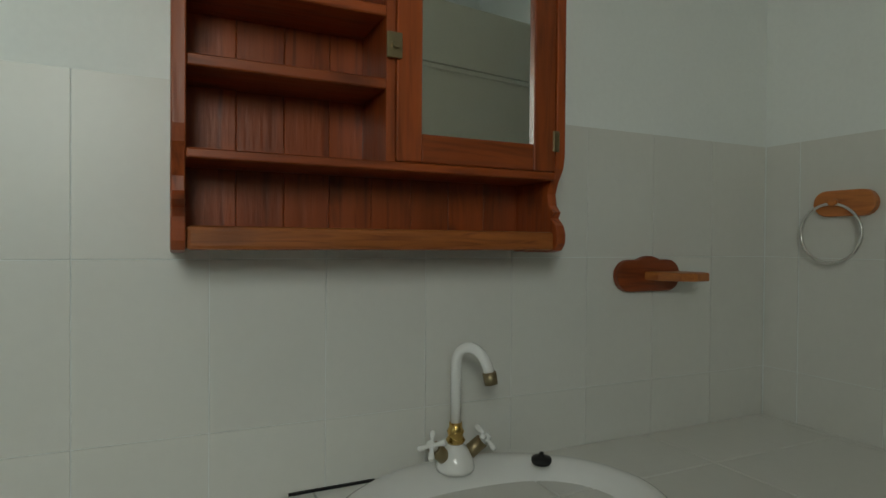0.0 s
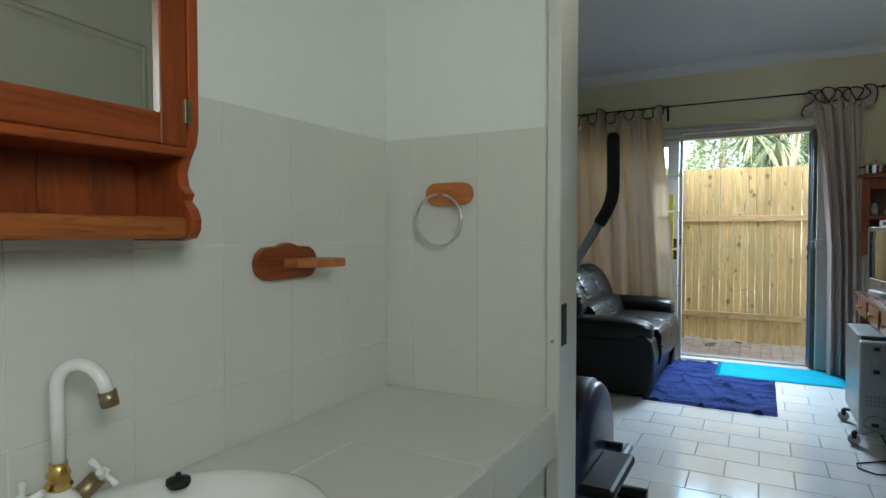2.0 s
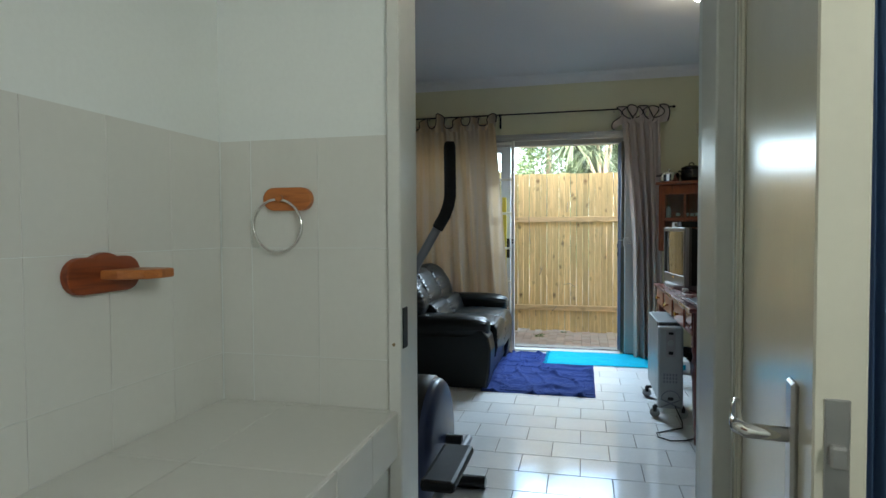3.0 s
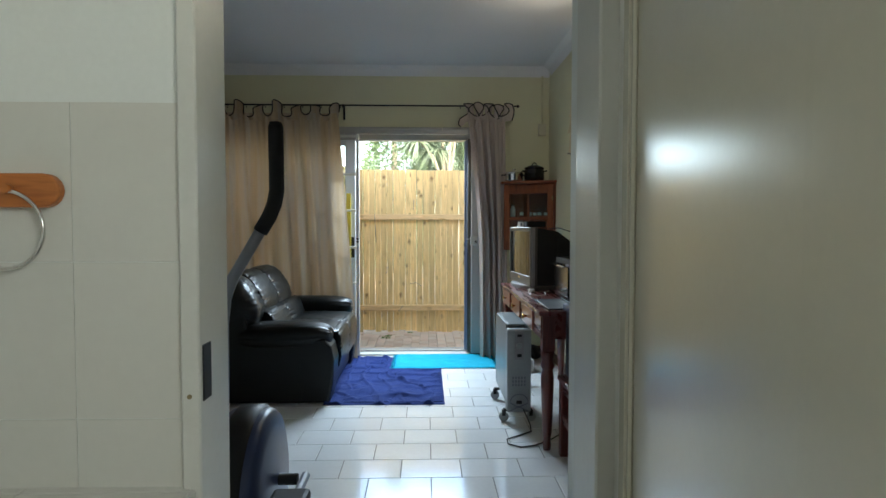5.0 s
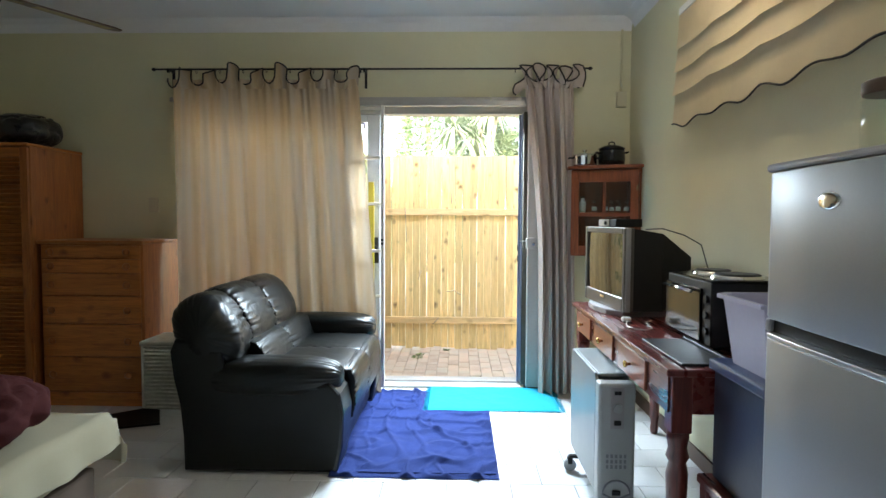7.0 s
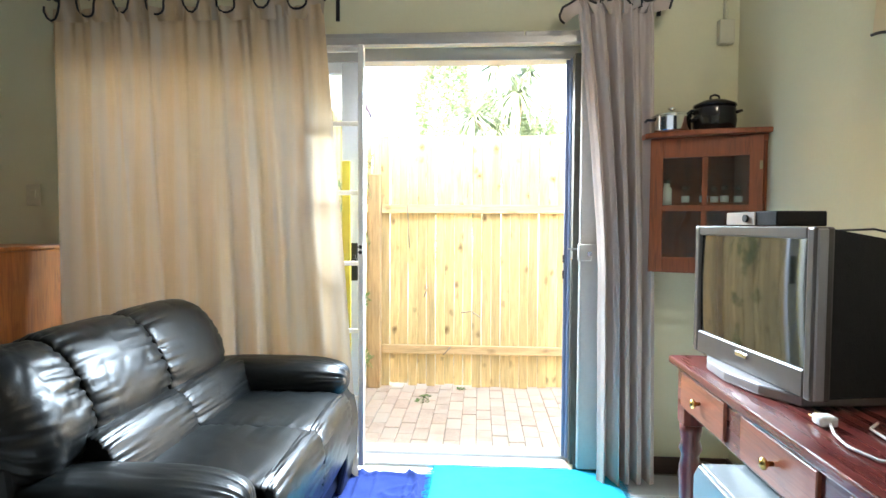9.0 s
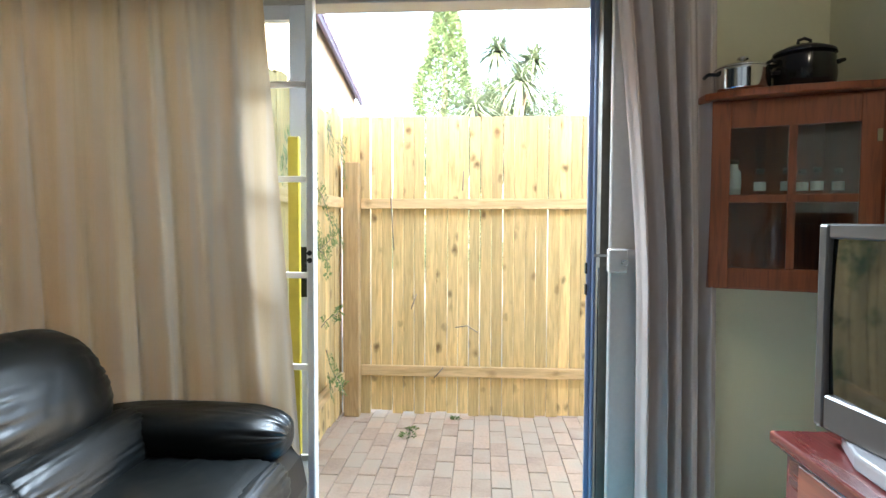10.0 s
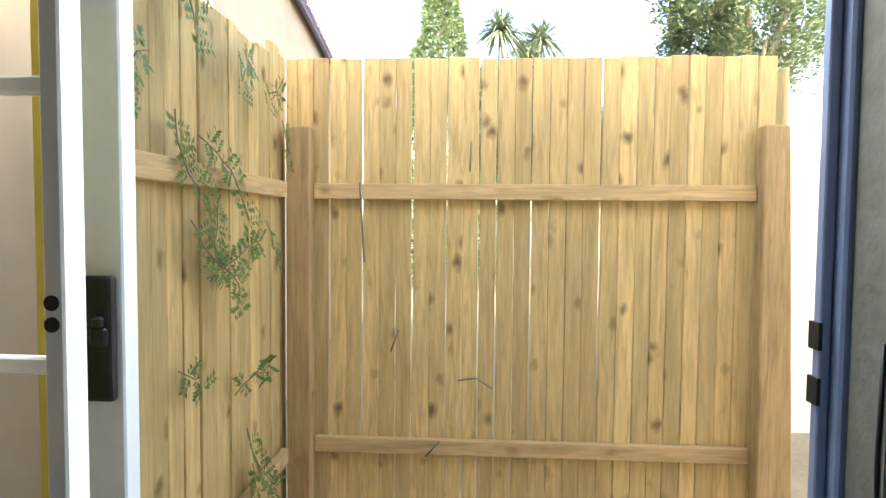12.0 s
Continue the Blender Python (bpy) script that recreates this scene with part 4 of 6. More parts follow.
curtain("drawn beige curtain with a black-edged frill, daylight glowing through", lambda u: 0.722 + 0.172 * u ** 1.15, lambda u: 2.17 + 0.05 * u, 8.5, 0.042, M_CURTAIN, 0.7, 300, 8, 0.015, 0.022)
curtain("gathered beige-grey curtain hanging beside the open sliding door", lambda u: -0.66 + 0.04 * u, lambda u: -0.40 + 0.02 * u + 0.13 * max(0, u - 0.45) ** 1.4 / 0.55, 4.6, 0.046, M_CURTAIN2, 2.2, 170, 5, 0.06, 0.034)


def sofa():
    th = thing("sofa", (5.1, 1.1, 0), "black leather two-seater sofa with puffed back cushions", "sofa")
    x0, x1, yf, yb = 4.29, 5.70, 0.745, 1.50
    part("base", bx(x0 + 0.05, yf + 0.03, 0.03, x1 - 0.03, yb, 0.30, bev=0.02, seg=2), M_LEATHER, th)
    for x in (x0 + 0.1, x1 - 0.1):
        for y in (yf + 0.1, yb - 0.1):
            part("foot", cyl(bmesh.new(), (x, y, 0), (x, y, 0.035), 0.025), M_BLACK, th)
    side = [(yf + 0.015, 0.012), (yf - 0.012, 0.14), (yf - 0.02, 0.30), (yf + 0.0, 0.40), (yf + 0.05, 0.45), (yb - 0.20, 0.46), (yb - 0.18, 0.60), (yb - 0.06, 0.66), (yb + 0.05, 0.66),
            (yb + 0.075, 0.60), (yb + 0.06, 0.47), (yb + 0.03, 0.34), (yb + 0.015, 0.18), (yb + 0.012, 0.012)]
    plain = side[:5] + [(yb - 0.02, 0.46), (yb + 0.01, 0.40)] + side[-2:]
    for a, zc, outline in ((x0, 0.458, side), (x1 - 0.25, 0.50, plain)):
        ar = part("arm_panel", prism(bmesh.new(), outline, "x", a, a + 0.235, 0.018), M_LEATHER, th)
        bm = hump(bmesh.new(), -0.375, 0.345, 0, 0, 0.285, 0.19, 0, 3.2, 3.2, a * 3, 0.011, 2.8, 60, 96)
        bm.transform(Matrix.Translation((a + 0.122, yb - 0.375, zc)) @ Matrix.Rotation(radians(90), 4, "Z"))
        part("arm_pad", bm, M_LEATHER, ar)
    w = (x1 - x0 - 0.5) / 2
    for i in range(2):
        c = x0 + 0.25 + w * (i + 0.5)
        bm = hump(bmesh.new(), c - w / 2 - 0.006, c + w / 2 + 0.006, yf + 0.245, 0.385, 0.56, 0.20, 0, -3.0, -3.0, 5 + i, 0.008, 4.0, 40, 128)
        part("seat_cushion", bm, M_LEATHER, th)
        bm = hump(bmesh.new(), c - w / 2 - 0.006, c + w / 2 + 0.006, yf + 0.025, 0.315, 0.13, 0.32, 4, -3.0, -3.0, 9 + i, 0.012, 2.6, 40, 96)
        part("seat_front", bm, M_LEATHER, th)
    part("back_frame", prism(bmesh.new(), [(yb - 0.16, 0.25), (yb, 0.25), (yb + 0.07, 0.62), (yb + 0.02, 0.72), (yb - 0.06, 0.72), (yb - 0.1, 0.56)], "x", x0 + 0.2, x1 - 0.22, 0.02), M_LEATHER, th)
    # the back: a narrow rolled end and two wide humps, gathered at the seams, over a flat lumbar band
    for a, b, p0, p1, z in ((4.28, 4.562, 2.4, -3.0, 0.675), (4.558, 4.972, -3.0, -3.0, 0.688), (4.968, 5.54, -3.0, 2.5, 0.692)):
        part("back_cushion", hump(bmesh.new(), a, b, yb - 0.075, z, 0.30, 0.41, -31, p0, p1, a, 0.012), M_LEATHER, th)
    for a, b in ((4.50, 4.972), (4.968, 5.50)):
        part("lumbar_cushion", hump(bmesh.new(), a, b, yb - 0.248, 0.500, 0.18, 0.23, -24, -3.0, -3.0, b, 0.009, 2.8, 48, 128), M_LEATHER, th)
    return th


sofa()


def ruffled(x0, x1, y0, y1, nx, ny, z, amp, seed, skew=0.0, under=False, edge=0.003):
    """A cloth lying on the floor with low creases and an edge turned down."""
    bm, top = bmesh.new(), []
    for i in range(nx + 1):
        row = []
        for j in range(ny + 1):
            s, t = i / nx, j / ny
            x = x0 + (x1 - x0) * s + 0.012 * noise.noise(Vector((t * 5, seed, 0)))
            y = y0 + (y1 - y0) * t + skew * s + 0.012 * noise.noise(Vector((s * 5, seed + 4, 0)))
            w = 0.5
            for k, (fx, fy) in enumerate(((2.2, 3.4), (4.6, 2.4), (3.0, 7.0))):
                v = abs(noise.noise(Vector((x * fx + seed + y * 1.3, y * fy - x * 0.8, k * 5.0))))
                w -= max(0.0, 0.11 - v) / 0.11 * (0.30, 0.22, 0.14)[k]
            w += 0.10 * noise.noise(Vector((x * 9, y * 9, seed)))
            low = under and x > 5.22 and y < 0.43
            row.append(bm.verts.new((x, y, 0.004 if low else z + amp * max(0, 0.5 - w) if 0 < i < nx and 0 < j < ny else edge)))
        top.append(row)
    for i in range(nx):
        for j in range(ny):
            bm.faces.new((top[i][j], top[i + 1][j], top[i + 1][j + 1], top[i][j + 1])).smooth = True
    return bm


rug = thing("towel_rug", (5.0, 0.4, 0), "creased navy blue towel spread on the tiles", "rug")
part("cloth", ruffled(4.27, 5.72, -0.03, 0.80, 190, 120, 0.006, 0.06, 3.0, 0.0, True), M_NAVYRUG, rug)
part("border_band", bx(4.315, -0.015, 0.0095, 4.345, 0.78, 0.0125), M_NAVYRUG, rug)
mt = thing("door_mat", (5.55, -0.07, 0), "bright turquoise woven mat with fringed ends at the door", "mat")
part("cloth", ruffled(5.28, 5.815, -0.50, 0.37, 24, 36, 0.014, 0.010, 8.0, edge=0.0065), M_TURQ, mt)
fb = bmesh.new()
rf = random.Random(4)
for k in range(46):
    x = 5.285 + 0.0115 * k
    for y, s in ((-0.50, -1), (0.37, 1)):
        cyl(fb, (x, y, 0.009), (x + rf.uniform(-0.008, 0.008), y + s * rf.uniform(0.025, 0.04), 0.004), 0.0022, 0.0015, 4)
tagged(part("fringe", fb, M_TURQ, mt, "turquoise fringe"), kind="stuff")


def chest():
    x0, x1, y0, y1, h = 5.29, 5.79, 2.25, 2.935, 1.10
    th = thing("chest_of_drawers", (5.54, 2.6, 0), "tall orange pine chest of drawers with wooden knobs", "chest of drawers")
    part("body", bx(x0 + 0.02, y0, 0.0, x1, y1, h - 0.022, bev=0.003), M_ORANGEV, th)
    part("top", bx(x0 - 0.012, y0 - 0.012, h - 0.022, x1, y1 + 0.010, h, bev=0.006, seg=2), M_ORANGE, th)
    part("plinth", bx(x0 + 0.004, y0 + 0.002, 0.0, x0 + 0.02, y1 - 0.002, 0.09), M_ORANGE, th)
    zs = [0.10, 0.33, 0.55, 0.735, 0.885, 0.98, 1.07]
    for lo, hi in zip(zs, zs[1:]):
        dr = part("drawer", bx(x0, y0 + 0.014, lo + 0.0036, x0 + 0.019, y1 - 0.014, hi - 0.0036, bev=0.003), M_ORANGE, th)
        for y in (y0 + 0.09, y1 - 0.09):
            part("knob", lathe(bmesh.new(), [(0.009, 0), (0.010, 0.01), (0.022, 0.018), (0.024, 0.026), (0.016, 0.034), (0.0005, 0.036)],
                               Matrix.Translation((x0, y, (lo + hi) / 2)) @ Matrix.Rotation(radians(-90), 4, "Y"), 14), M_ORANGEV, dr)


chest()


def wardrobe():
    x0, x1, y0, y1, h = 5.24, 5.79, 2.955, 3.80, 1.73
    th = thing("wardrobe", (5.5, 3.4, 0), "orange pine wardrobe with louvred doors", "wardrobe")
    part("body", bx(x0 + 0.022, y0, 0, x1, y1, h - 0.02, bev=0.003), M_ORANGEV, th)
    part("top", bx(x0 - 0.01, y0 - 0.006, h - 0.02, x1, y1 + 0.006, h, bev=0.004), M_ORANGE, th)
    m = (y0 + y1) / 2
    for a, b in ((y0 + 0.005, m - 0.002), (m + 0.002, y1 - 0.005)):
        d = part("door", bx(x0, a, 0.06, x0 + 0.02, a + 0.05, h - 0.03, bev=0.002), M_ORANGEV, th)
        part("stile", bx(x0, b - 0.05, 0.06, x0 + 0.02, b, h - 0.03, bev=0.002), M_ORANGEV, d)
        for lo, hi in ((0.06, 0.13), (0.86, 0.92), (h - 0.09, h - 0.03)):
            part("rail", bx(x0, a + 0.05, lo, x0 + 0.02, b - 0.05, hi, bev=0.002), M_ORANGE, d)
        me = None
        for lo, hi in ((0.13, 0.86), (0.92, h - 0.09)):
            k = int((hi - lo) / 0.028)
            for i in range(k):
                z = lo + (i + 0.5) * (hi - lo) / k
                if me is None:
                    bm = bx(-0.012, a + 0.05, -0.003, 0.012, b - 0.05, 0.003)
                    me = to_mesh("slat", bm, M_ORANGE)
                ob = new("slat", me)
                ob.parent = d
                ob.location, ob.rotation_euler = (x0 + 0.012, 0, z), (0, radians(48), 0)
    solid("rubbish_bag", puff(bmesh.new(), (5.48, 3.15, h + 0.11), (0.40, 0.44, 0.23), power=2.4, wrinkle=0.03, n=18, seed=2), M_BAG, "stuffed black plastic bag on the wardrobe", "bag")


wardrobe()


def basket():
    x0, x1, y0, y1, h = 5.23, 5.55, 1.93, 2.235, 0.42
    th = thing("laundry_basket", (5.4, 2.08, 0), "white wicker laundry basket with a flat lid", "basket")
    part("lining", bx(x0 + 0.014, y0 + 0.014, 0, x1 - 0.014, y1 - 0.014, h - 0.01), M_WICKER, th)
    weave = bmesh.new()
    for i in range(17):
        z = 0.012 + i * (h - 0.02) / 16
        pts = []
        for k in range(15):
            pts.append((x0 + (0.006 if (k + i) % 2 else 0.014), y0 + (y1 - y0) * k / 14, z))
        tube(weave, pts, 0.0085, 5)
        pts = [(x0 + (x1 - x0) * k / 14, y0 + (0.006 if (k + i) % 2 else 0.014), z) for k in range(15)]
        tube(weave, pts, 0.0085, 5)
    tagged(part("weave", weave, M_WICKER, th), kind="stuff")
    for x, y in ((x0, y0), (x0, y1), (x1, y0), (x1, y1)):
        part("post", cyl(bmesh.new(), (x + (0.01 if x == x0 else -0.01), y + (0.01 if y == y0 else -0.01), 0), (x + (0.01 if x == x0 else -0.01), y + (0.01 if y == y0 else -0.01), h), 0.011), M_WICKER, th)
    part("lid", bx(x0 - 0.008, y0 - 0.008, h, x1, y1 + 0.008, h + 0.03, bev=0.01, seg=2), M_WICKER, th)


basket()
solid("floor_mat", prism(bmesh.new(), [(4.82, 2.30), (4.95, 1.97), (5.20, 2.10), (5.22, 2.22), (5.05, 2.42)], "z", 0.001, 0.014, 0.003), M_BLACK, "small crumpled black mat on the tiles", "mat")


def bed():
    x0, x1, y0, y1 = 1.95, 3.80, 1.545, 2.50
    th = thing("bed", (2.9, 1.95, 0), "low bed with a cream sheet hanging over a brown base", "bed")
    part("base", bx(x0, y0 + 0.05, 0.04, x1 - 0.06, y1 - 0.03, 0.27, bev=0.015, seg=2), M_BEDBASE, th)
    for x in (x0 + 0.1, x1 - 0.2):
        for y in (y0 + 0.15, y1 - 0.12):
            part("foot", cyl(bmesh.new(), (x, y, 0), (x, y, 0.045), 0.025), M_BLACK, th)
    part("mattress", puff(bmesh.new(), ((x0 + x1) / 2 - 0.02, (y0 + y1) / 2, 0.365), (x1 - x0 - 0.02, y1 - y0 - 0.03, 0.19), power=6, wrinkle=0.004, n=14, seed=1), M_SHEET, th)
    bm, nx, ny = bmesh.new(), 60, 44
    g = []
    for i in range(nx + 1):
        row = []
        for j in range(ny + 1):
            u, v = -0.20 + (x1 - x0 + 0.40) * i / nx, -0.12 + (y1 - y0 + 0.24) * j / ny
            L, Wd = x1 - x0, y1 - y0
            ox, oy = max(0, -u, u - L), max(0, -v, v - Wd)
            x, y = x0 + min(max(u, 0), L), y0 + min(max(v, 0), Wd)
            dr = max(ox, oy)
            x += (0.02 + 0.010 * math.sin(v * 30)) * (1 if u > L else -1 if u < 0 else 0) * min(1, ox * 8)
            y += (0.02 + 0.010 * math.sin(u * 26)) * (1 if v > Wd else -1 if v < 0 else 0) * min(1, oy * 8)
            z = 0.475 - dr + 0.012 * noise.noise(Vector((u * 4, v * 4, 2)))
            row.append(bm.verts.new((x, y, z - (0.02 if dr > 0 else 0))))
        g.append(row)
    for i in range(nx):
        for j in range(ny):
            bm.faces.new((g[i][j], g[i + 1][j], g[i + 1][j + 1], g[i][j + 1])).smooth = True
    part("sheet", bm, M_SHEET, th, "creased cream sheet")
    solid("blanket", puff(bmesh.new(), (3.38, 1.90, 0.585), (0.62, 0.62, 0.24), power=2.3, wrinkle=0.04, n=20, seed=6), M_MAROON, "folded dark maroon blanket on the bed", "blanket")


bed()


def ceiling_fan():
    c = Vector((4.62, 2.72, 2.45))
    th = thing("ceiling_fan", tuple(c), "dark brown ceiling fan with cane inset blades, at rest", "ceiling fan")
    part("rod", cyl(bmesh.new(), c + Vector((0, 0, 0.04)), (c.x, c.y, TOP), 0.012), M_BROWN, th)
    part("motor", lathe(bmesh.new(), [(0.03, -0.06), (0.08, -0.05), (0.10, -0.01), (0.09, 0.03), (0.03, 0.05)], Matrix.Translation(c)), M_BROWN, th)
    for k in range(4):
        m = Matrix.Translation(c) @ Matrix.Rotation(radians(-28 + 90 * k), 4, "Z") @ Matrix.Rotation(radians(8), 4, "X")
        bm = prism(bmesh.new(), [(0.14, -0.045), (0.18, -0.055), (0.70, -0.068), (0.75, -0.045), (0.76, 0), (0.75, 0.045), (0.70, 0.068), (0.18, 0.055), (0.14, 0.045)], "z", -0.004, 0.004)
        bm.transform(m)
        bl = part("blade", bm, M_BROWN, th)
        ins = bx(0.26, -0.04, -0.0062, 0.69, 0.04, 0.0062)
        ins.transform(m)
        part("cane_inset", ins, M_CANE, bl, "pale woven cane inset")
        ir = bx(0.07, -0.018, -0.011, 0.2, 0.018, -0.005)
        ir.transform(m)
        part("blade_iron", ir, M_BRONZE, bl)


ceiling_fan()

lampo = thing("ceiling_lamp", (3.86, -0.62, TOP), "small ceiling spot lamp, lit", "ceiling lamp")
part("base", lathe(bmesh.new(), [(0.045, 0), (0.045, -0.02), (0.02, -0.03)][::-1], Matrix.Translation((3.86, -0.62, TOP))), M_WPLAST, lampo)
part("socket", cyl(bmesh.new(), (3.86, -0.62, TOP - 0.028), (3.86, -0.62, TOP - 0.065), 0.018), M_WPLAST, lampo)
part("bulb", lathe(bmesh.new(), [(0.0005, -0.115), (0.02, -0.11), (0.03, -0.095), (0.028, -0.08), (0.016, -0.064)], Matrix.Translation((3.86, -0.62, TOP))), M_BULB, lampo)
bpy.data.objects["ceiling_lamp_light"].location = (3.86, -0.62, TOP - 0.15)

so = thing("wall_socket", (LF, 2.44, 1.35), "cream light switch plate on the wall", "switch")
part("plate", bx(LF - 0.009, 2.40, 1.295, LF - 0.001, 2.475, 1.405, bev=0.003), M_CREAMP, so)
part("rocker", bx(LF - 0.013, 2.422, 1.335, LF - 0.008, 2.452, 1.375, bev=0.002), M_CREAMP, so)
sn = thing("alarm_box", (LF, -0.99, 2.1), "small cream alarm box with a conduit up the wall", "alarm box")
part("case", bx(LF - 0.04, -1.02, 2.06, LF - 0.001, -0.95, 2.17, bev=0.005, seg=2), M_CREAMP, sn)
part("conduit", cyl(bmesh.new(), (LF - 0.012, -0.985, 2.17), (LF - 0.012, -0.985, TOP - 0.08), 0.009), M_CREAM, sn)


def blind():
    x0, x1, y = 2.9, 4.74, LS + 0.055
    th = thing("roman_blind", (3.8, LS, 1.74), "beige roman blind with scalloped black edging, partly raised", "blind")
    bm, nx, cols = bmesh.new(), 90, []
    prof = [(2.36, 0.0), (2.24, 0.006), (2.165, 0.014), (2.157, 0.020), (2.170, 0.004), (2.10, 0.012), (2.045, 0.022), (2.036, 0.028), (2.050, 0.008), (1.98, 0.018), (1.925, 0.028), (1.915, 0.034), (1.930, 0.012), (1.84, 0.020), (1.76, 0.024)]
    for i in range(nx + 1):
        x = x0 + (x1 - x0) * i / nx
        row = []
        for k, (z, d) in enumerate(prof):
            if k == len(prof) - 1:
                z = 1.755 + 0.013 * math.sin(x * 2 * math.pi / 0.31)
            sag = -0.012 * math.sin(math.pi * ((x - x0) / 0.46 % 1)) * (k > 2)
            row.append(bm.verts.new((x, y + d + 0.003 * noise.noise(Vector((x * 7, z * 9, 0))), z + sag)))
        cols.append(row)
    for i in range(nx):
        for k in range(len(prof) - 1):
            bm.faces.new((cols[i][k], cols[i + 1][k], cols[i + 1][k + 1], cols[i][k + 1])).smooth = k not in (2, 3, 6, 7, 10, 11)
    part("cloth", bm, M_BLIND, th)
    ed = [(x0 + (x1 - x0) * i / 120, y + 0.027, 1.753 + 0.013 * math.sin((x0 + (x1 - x0) * i / 120) * 2 * math.pi / 0.31) - 0.012 * math.sin(math.pi * (((x1 - x0) * i / 120) / 0.46 % 1))) for i in range(121)]
    part("edging", tube(bmesh.new(), ed, 0.0045, 5), M_TRIM, th, "black edging")
    part("headrail", bx(x0, LS + 0.002, 2.34, x1, y + 0.006, 2.38, bev=0.003), M_WPLAST, th)


blind()


def desk():
    x0, x1, yf, yb, top = 3.40, 5.0, -0.50, -1.04, 0.765
    th = thing("desk", (4.2, -0.77, 0), "dark red mahogany side table with three drawers and turned legs", "desk")
    part("desktop", bx(x0, yb, top - 0.026, x1, yf, top, bev=0.006, seg=2), M_MAHOG, th)
    part("apron", bx(x0 + 0.05, yf - 0.035, top - 0.155, x1 - 0.05, yf - 0.02, top - 0.026), M_MAHOG, th)
    part("apron", bx(x0 + 0.03, yb + 0.04, top - 0.155, x0 + 0.045, yf - 0.04, top - 0.026), M_MAHOG, th)
    part("apron", bx(x1 - 0.045, yb + 0.04, top - 0.155, x1 - 0.03, yf - 0.04, top - 0.026), M_MAHOG, th)
    for a, b in ((4.56, 4.90), (4.12, 4.46), (3.66, 4.02)):
        d = part("drawer", bx(a, yf - 0.022, top - 0.145, b, yf - 0.010, top - 0.034, bev=0.003), M_DRAWER, th)
        c = (a + b) / 2
        part("knob", lathe(bmesh.new(), [(0.006, 0), (0.006, 0.012), (0.014, 0.018), (0.014, 0.026), (0.0005, 0.03)], Matrix.Translation((c, yf - 0.010, top - 0.09)) @ Matrix.Rotation(radians(-90), 4, "X"), 12), M_BRASS, d, "brass knob")
    prof = [(0.020, 0.0), (0.024, 0.03), (0.020, 0.06), (0.026, 0.10), (0.030, 0.20), (0.033, 0.30), (0.036, 0.40), (0.028, 0.44), (0.038, 0.46), (0.030, 0.49), (0.036, 0.52), (0.036, 0.545)]
    for x in (x0 + 0.06, x1 - 0.06):
        for y in (yf - 0.06, yb + 0.06):
            bm = lathe(bmesh.new(), prof, Matrix.Translation((x, y, 0)), 14)
            box(bm, x - 0.034, y - 0.034, 0.545, x + 0.034, y + 0.034, top - 0.026, bev=0.003)
            part("leg", bm, M_MAHOGV, th)


desk()


def stool():
    x0, x1, y0, y1, h = 3.05, 3.40, -0.98, -0.60, 0.43
    th = thing("bench", (3.28, -0.78, 0), "low dark mahogany bench under a crate", "bench")
    part("seat", bx(x0, y0, h - 0.03, x1, y1, h, bev=0.005), M_MAHOG, th)
    for x in (x0 + 0.03, x1 - 0.03):
        for y in (y0 + 0.03, y1 - 0.03):
            part("leg", bx(x - 0.022, y - 0.022, 0, x + 0.022, y + 0.022, h - 0.03, bev=0.003), M_MAHOGV, th)
    part("stretcher", bx(x0 + 0.05, y1 - 0.042, 0.18, x1 - 0.05, y1 - 0.018, 0.225, bev=0.003), M_MAHOG, th)
    part("stretcher", bx(x0 + 0.018, y0 + 0.05, 0.12, x0 + 0.042, y1 - 0.05, 0.16, bev=0.003), M_MAHOG, th)
    part("stretcher", bx(x1 - 0.042, y0 + 0.05, 0.12, x1 - 0.018, y1 - 0.05, 0.16, bev=0.003), M_MAHOG, th)
    part("apron", bx(x0 + 0.05, y1 - 0.04, h - 0.09, x1 - 0.05, y1 - 0.02, h - 0.03, bev=0.002), M_MAHOG, th)
    cr = thing("storage_crate", (3.3, -0.8, h), "dark blue-black plastic crate with a rim, on the bench", "crate")
    part("body", bx(3.05, -1.0, h, 3.375, -0.635, h + 0.36, bev=0.012, seg=2), mat("blue_black_plastic", (0.012, 0.015, 0.03), 0.35, 0.1), cr)
    part("rim", bx(3.04, -1.012, h + 0.345, 3.385, -0.622, h + 0.38, bev=0.008, seg=2), M_NAVY, cr)
    tb = thing("plastic_tub", (3.21, -0.82, h + 0.381), "pale lilac see-through plastic tub", "tub")
    z0, z1 = h + 0.381, h + 0.59
    bm = bmesh.new()
    ring = lambda s, z: [bm.verts.new((3.21 + a * (0.125 + s), -0.815 + b * (0.15 + s), z)) for a, b in ((-1, -0.8), (-0.8, -1), (0.8, -1), (1, -0.8), (1, 0.8), (0.8, 1), (-0.8, 1), (-1, 0.8))]
    rs = [ring(0.0, z0), ring(0.025, z1 - 0.012), ring(0.04, z1 - 0.012), ring(0.04, z1), ring(0.022, z1), ring(-0.004, z0 + 0.005)]
    for a, b in zip(rs, rs[1:]):
        for i in range(8):
            bm.faces.new((a[i], a[(i + 1) % 8], b[(i + 1) % 8], b[i]))
    bm.faces.new(rs[0][::-1])
    bm.faces.new(rs[-1])
    part("shell", bm, M_TUB, tb)
    part("plastic_bag", puff(bmesh.new(), (3.21, -0.80, z0 + 0.085), (0.20, 0.19, 0.15), power=2.3, wrinkle=0.02, n=10, seed=3), M_WPLAST, tb, "white plastic bag")


stool()


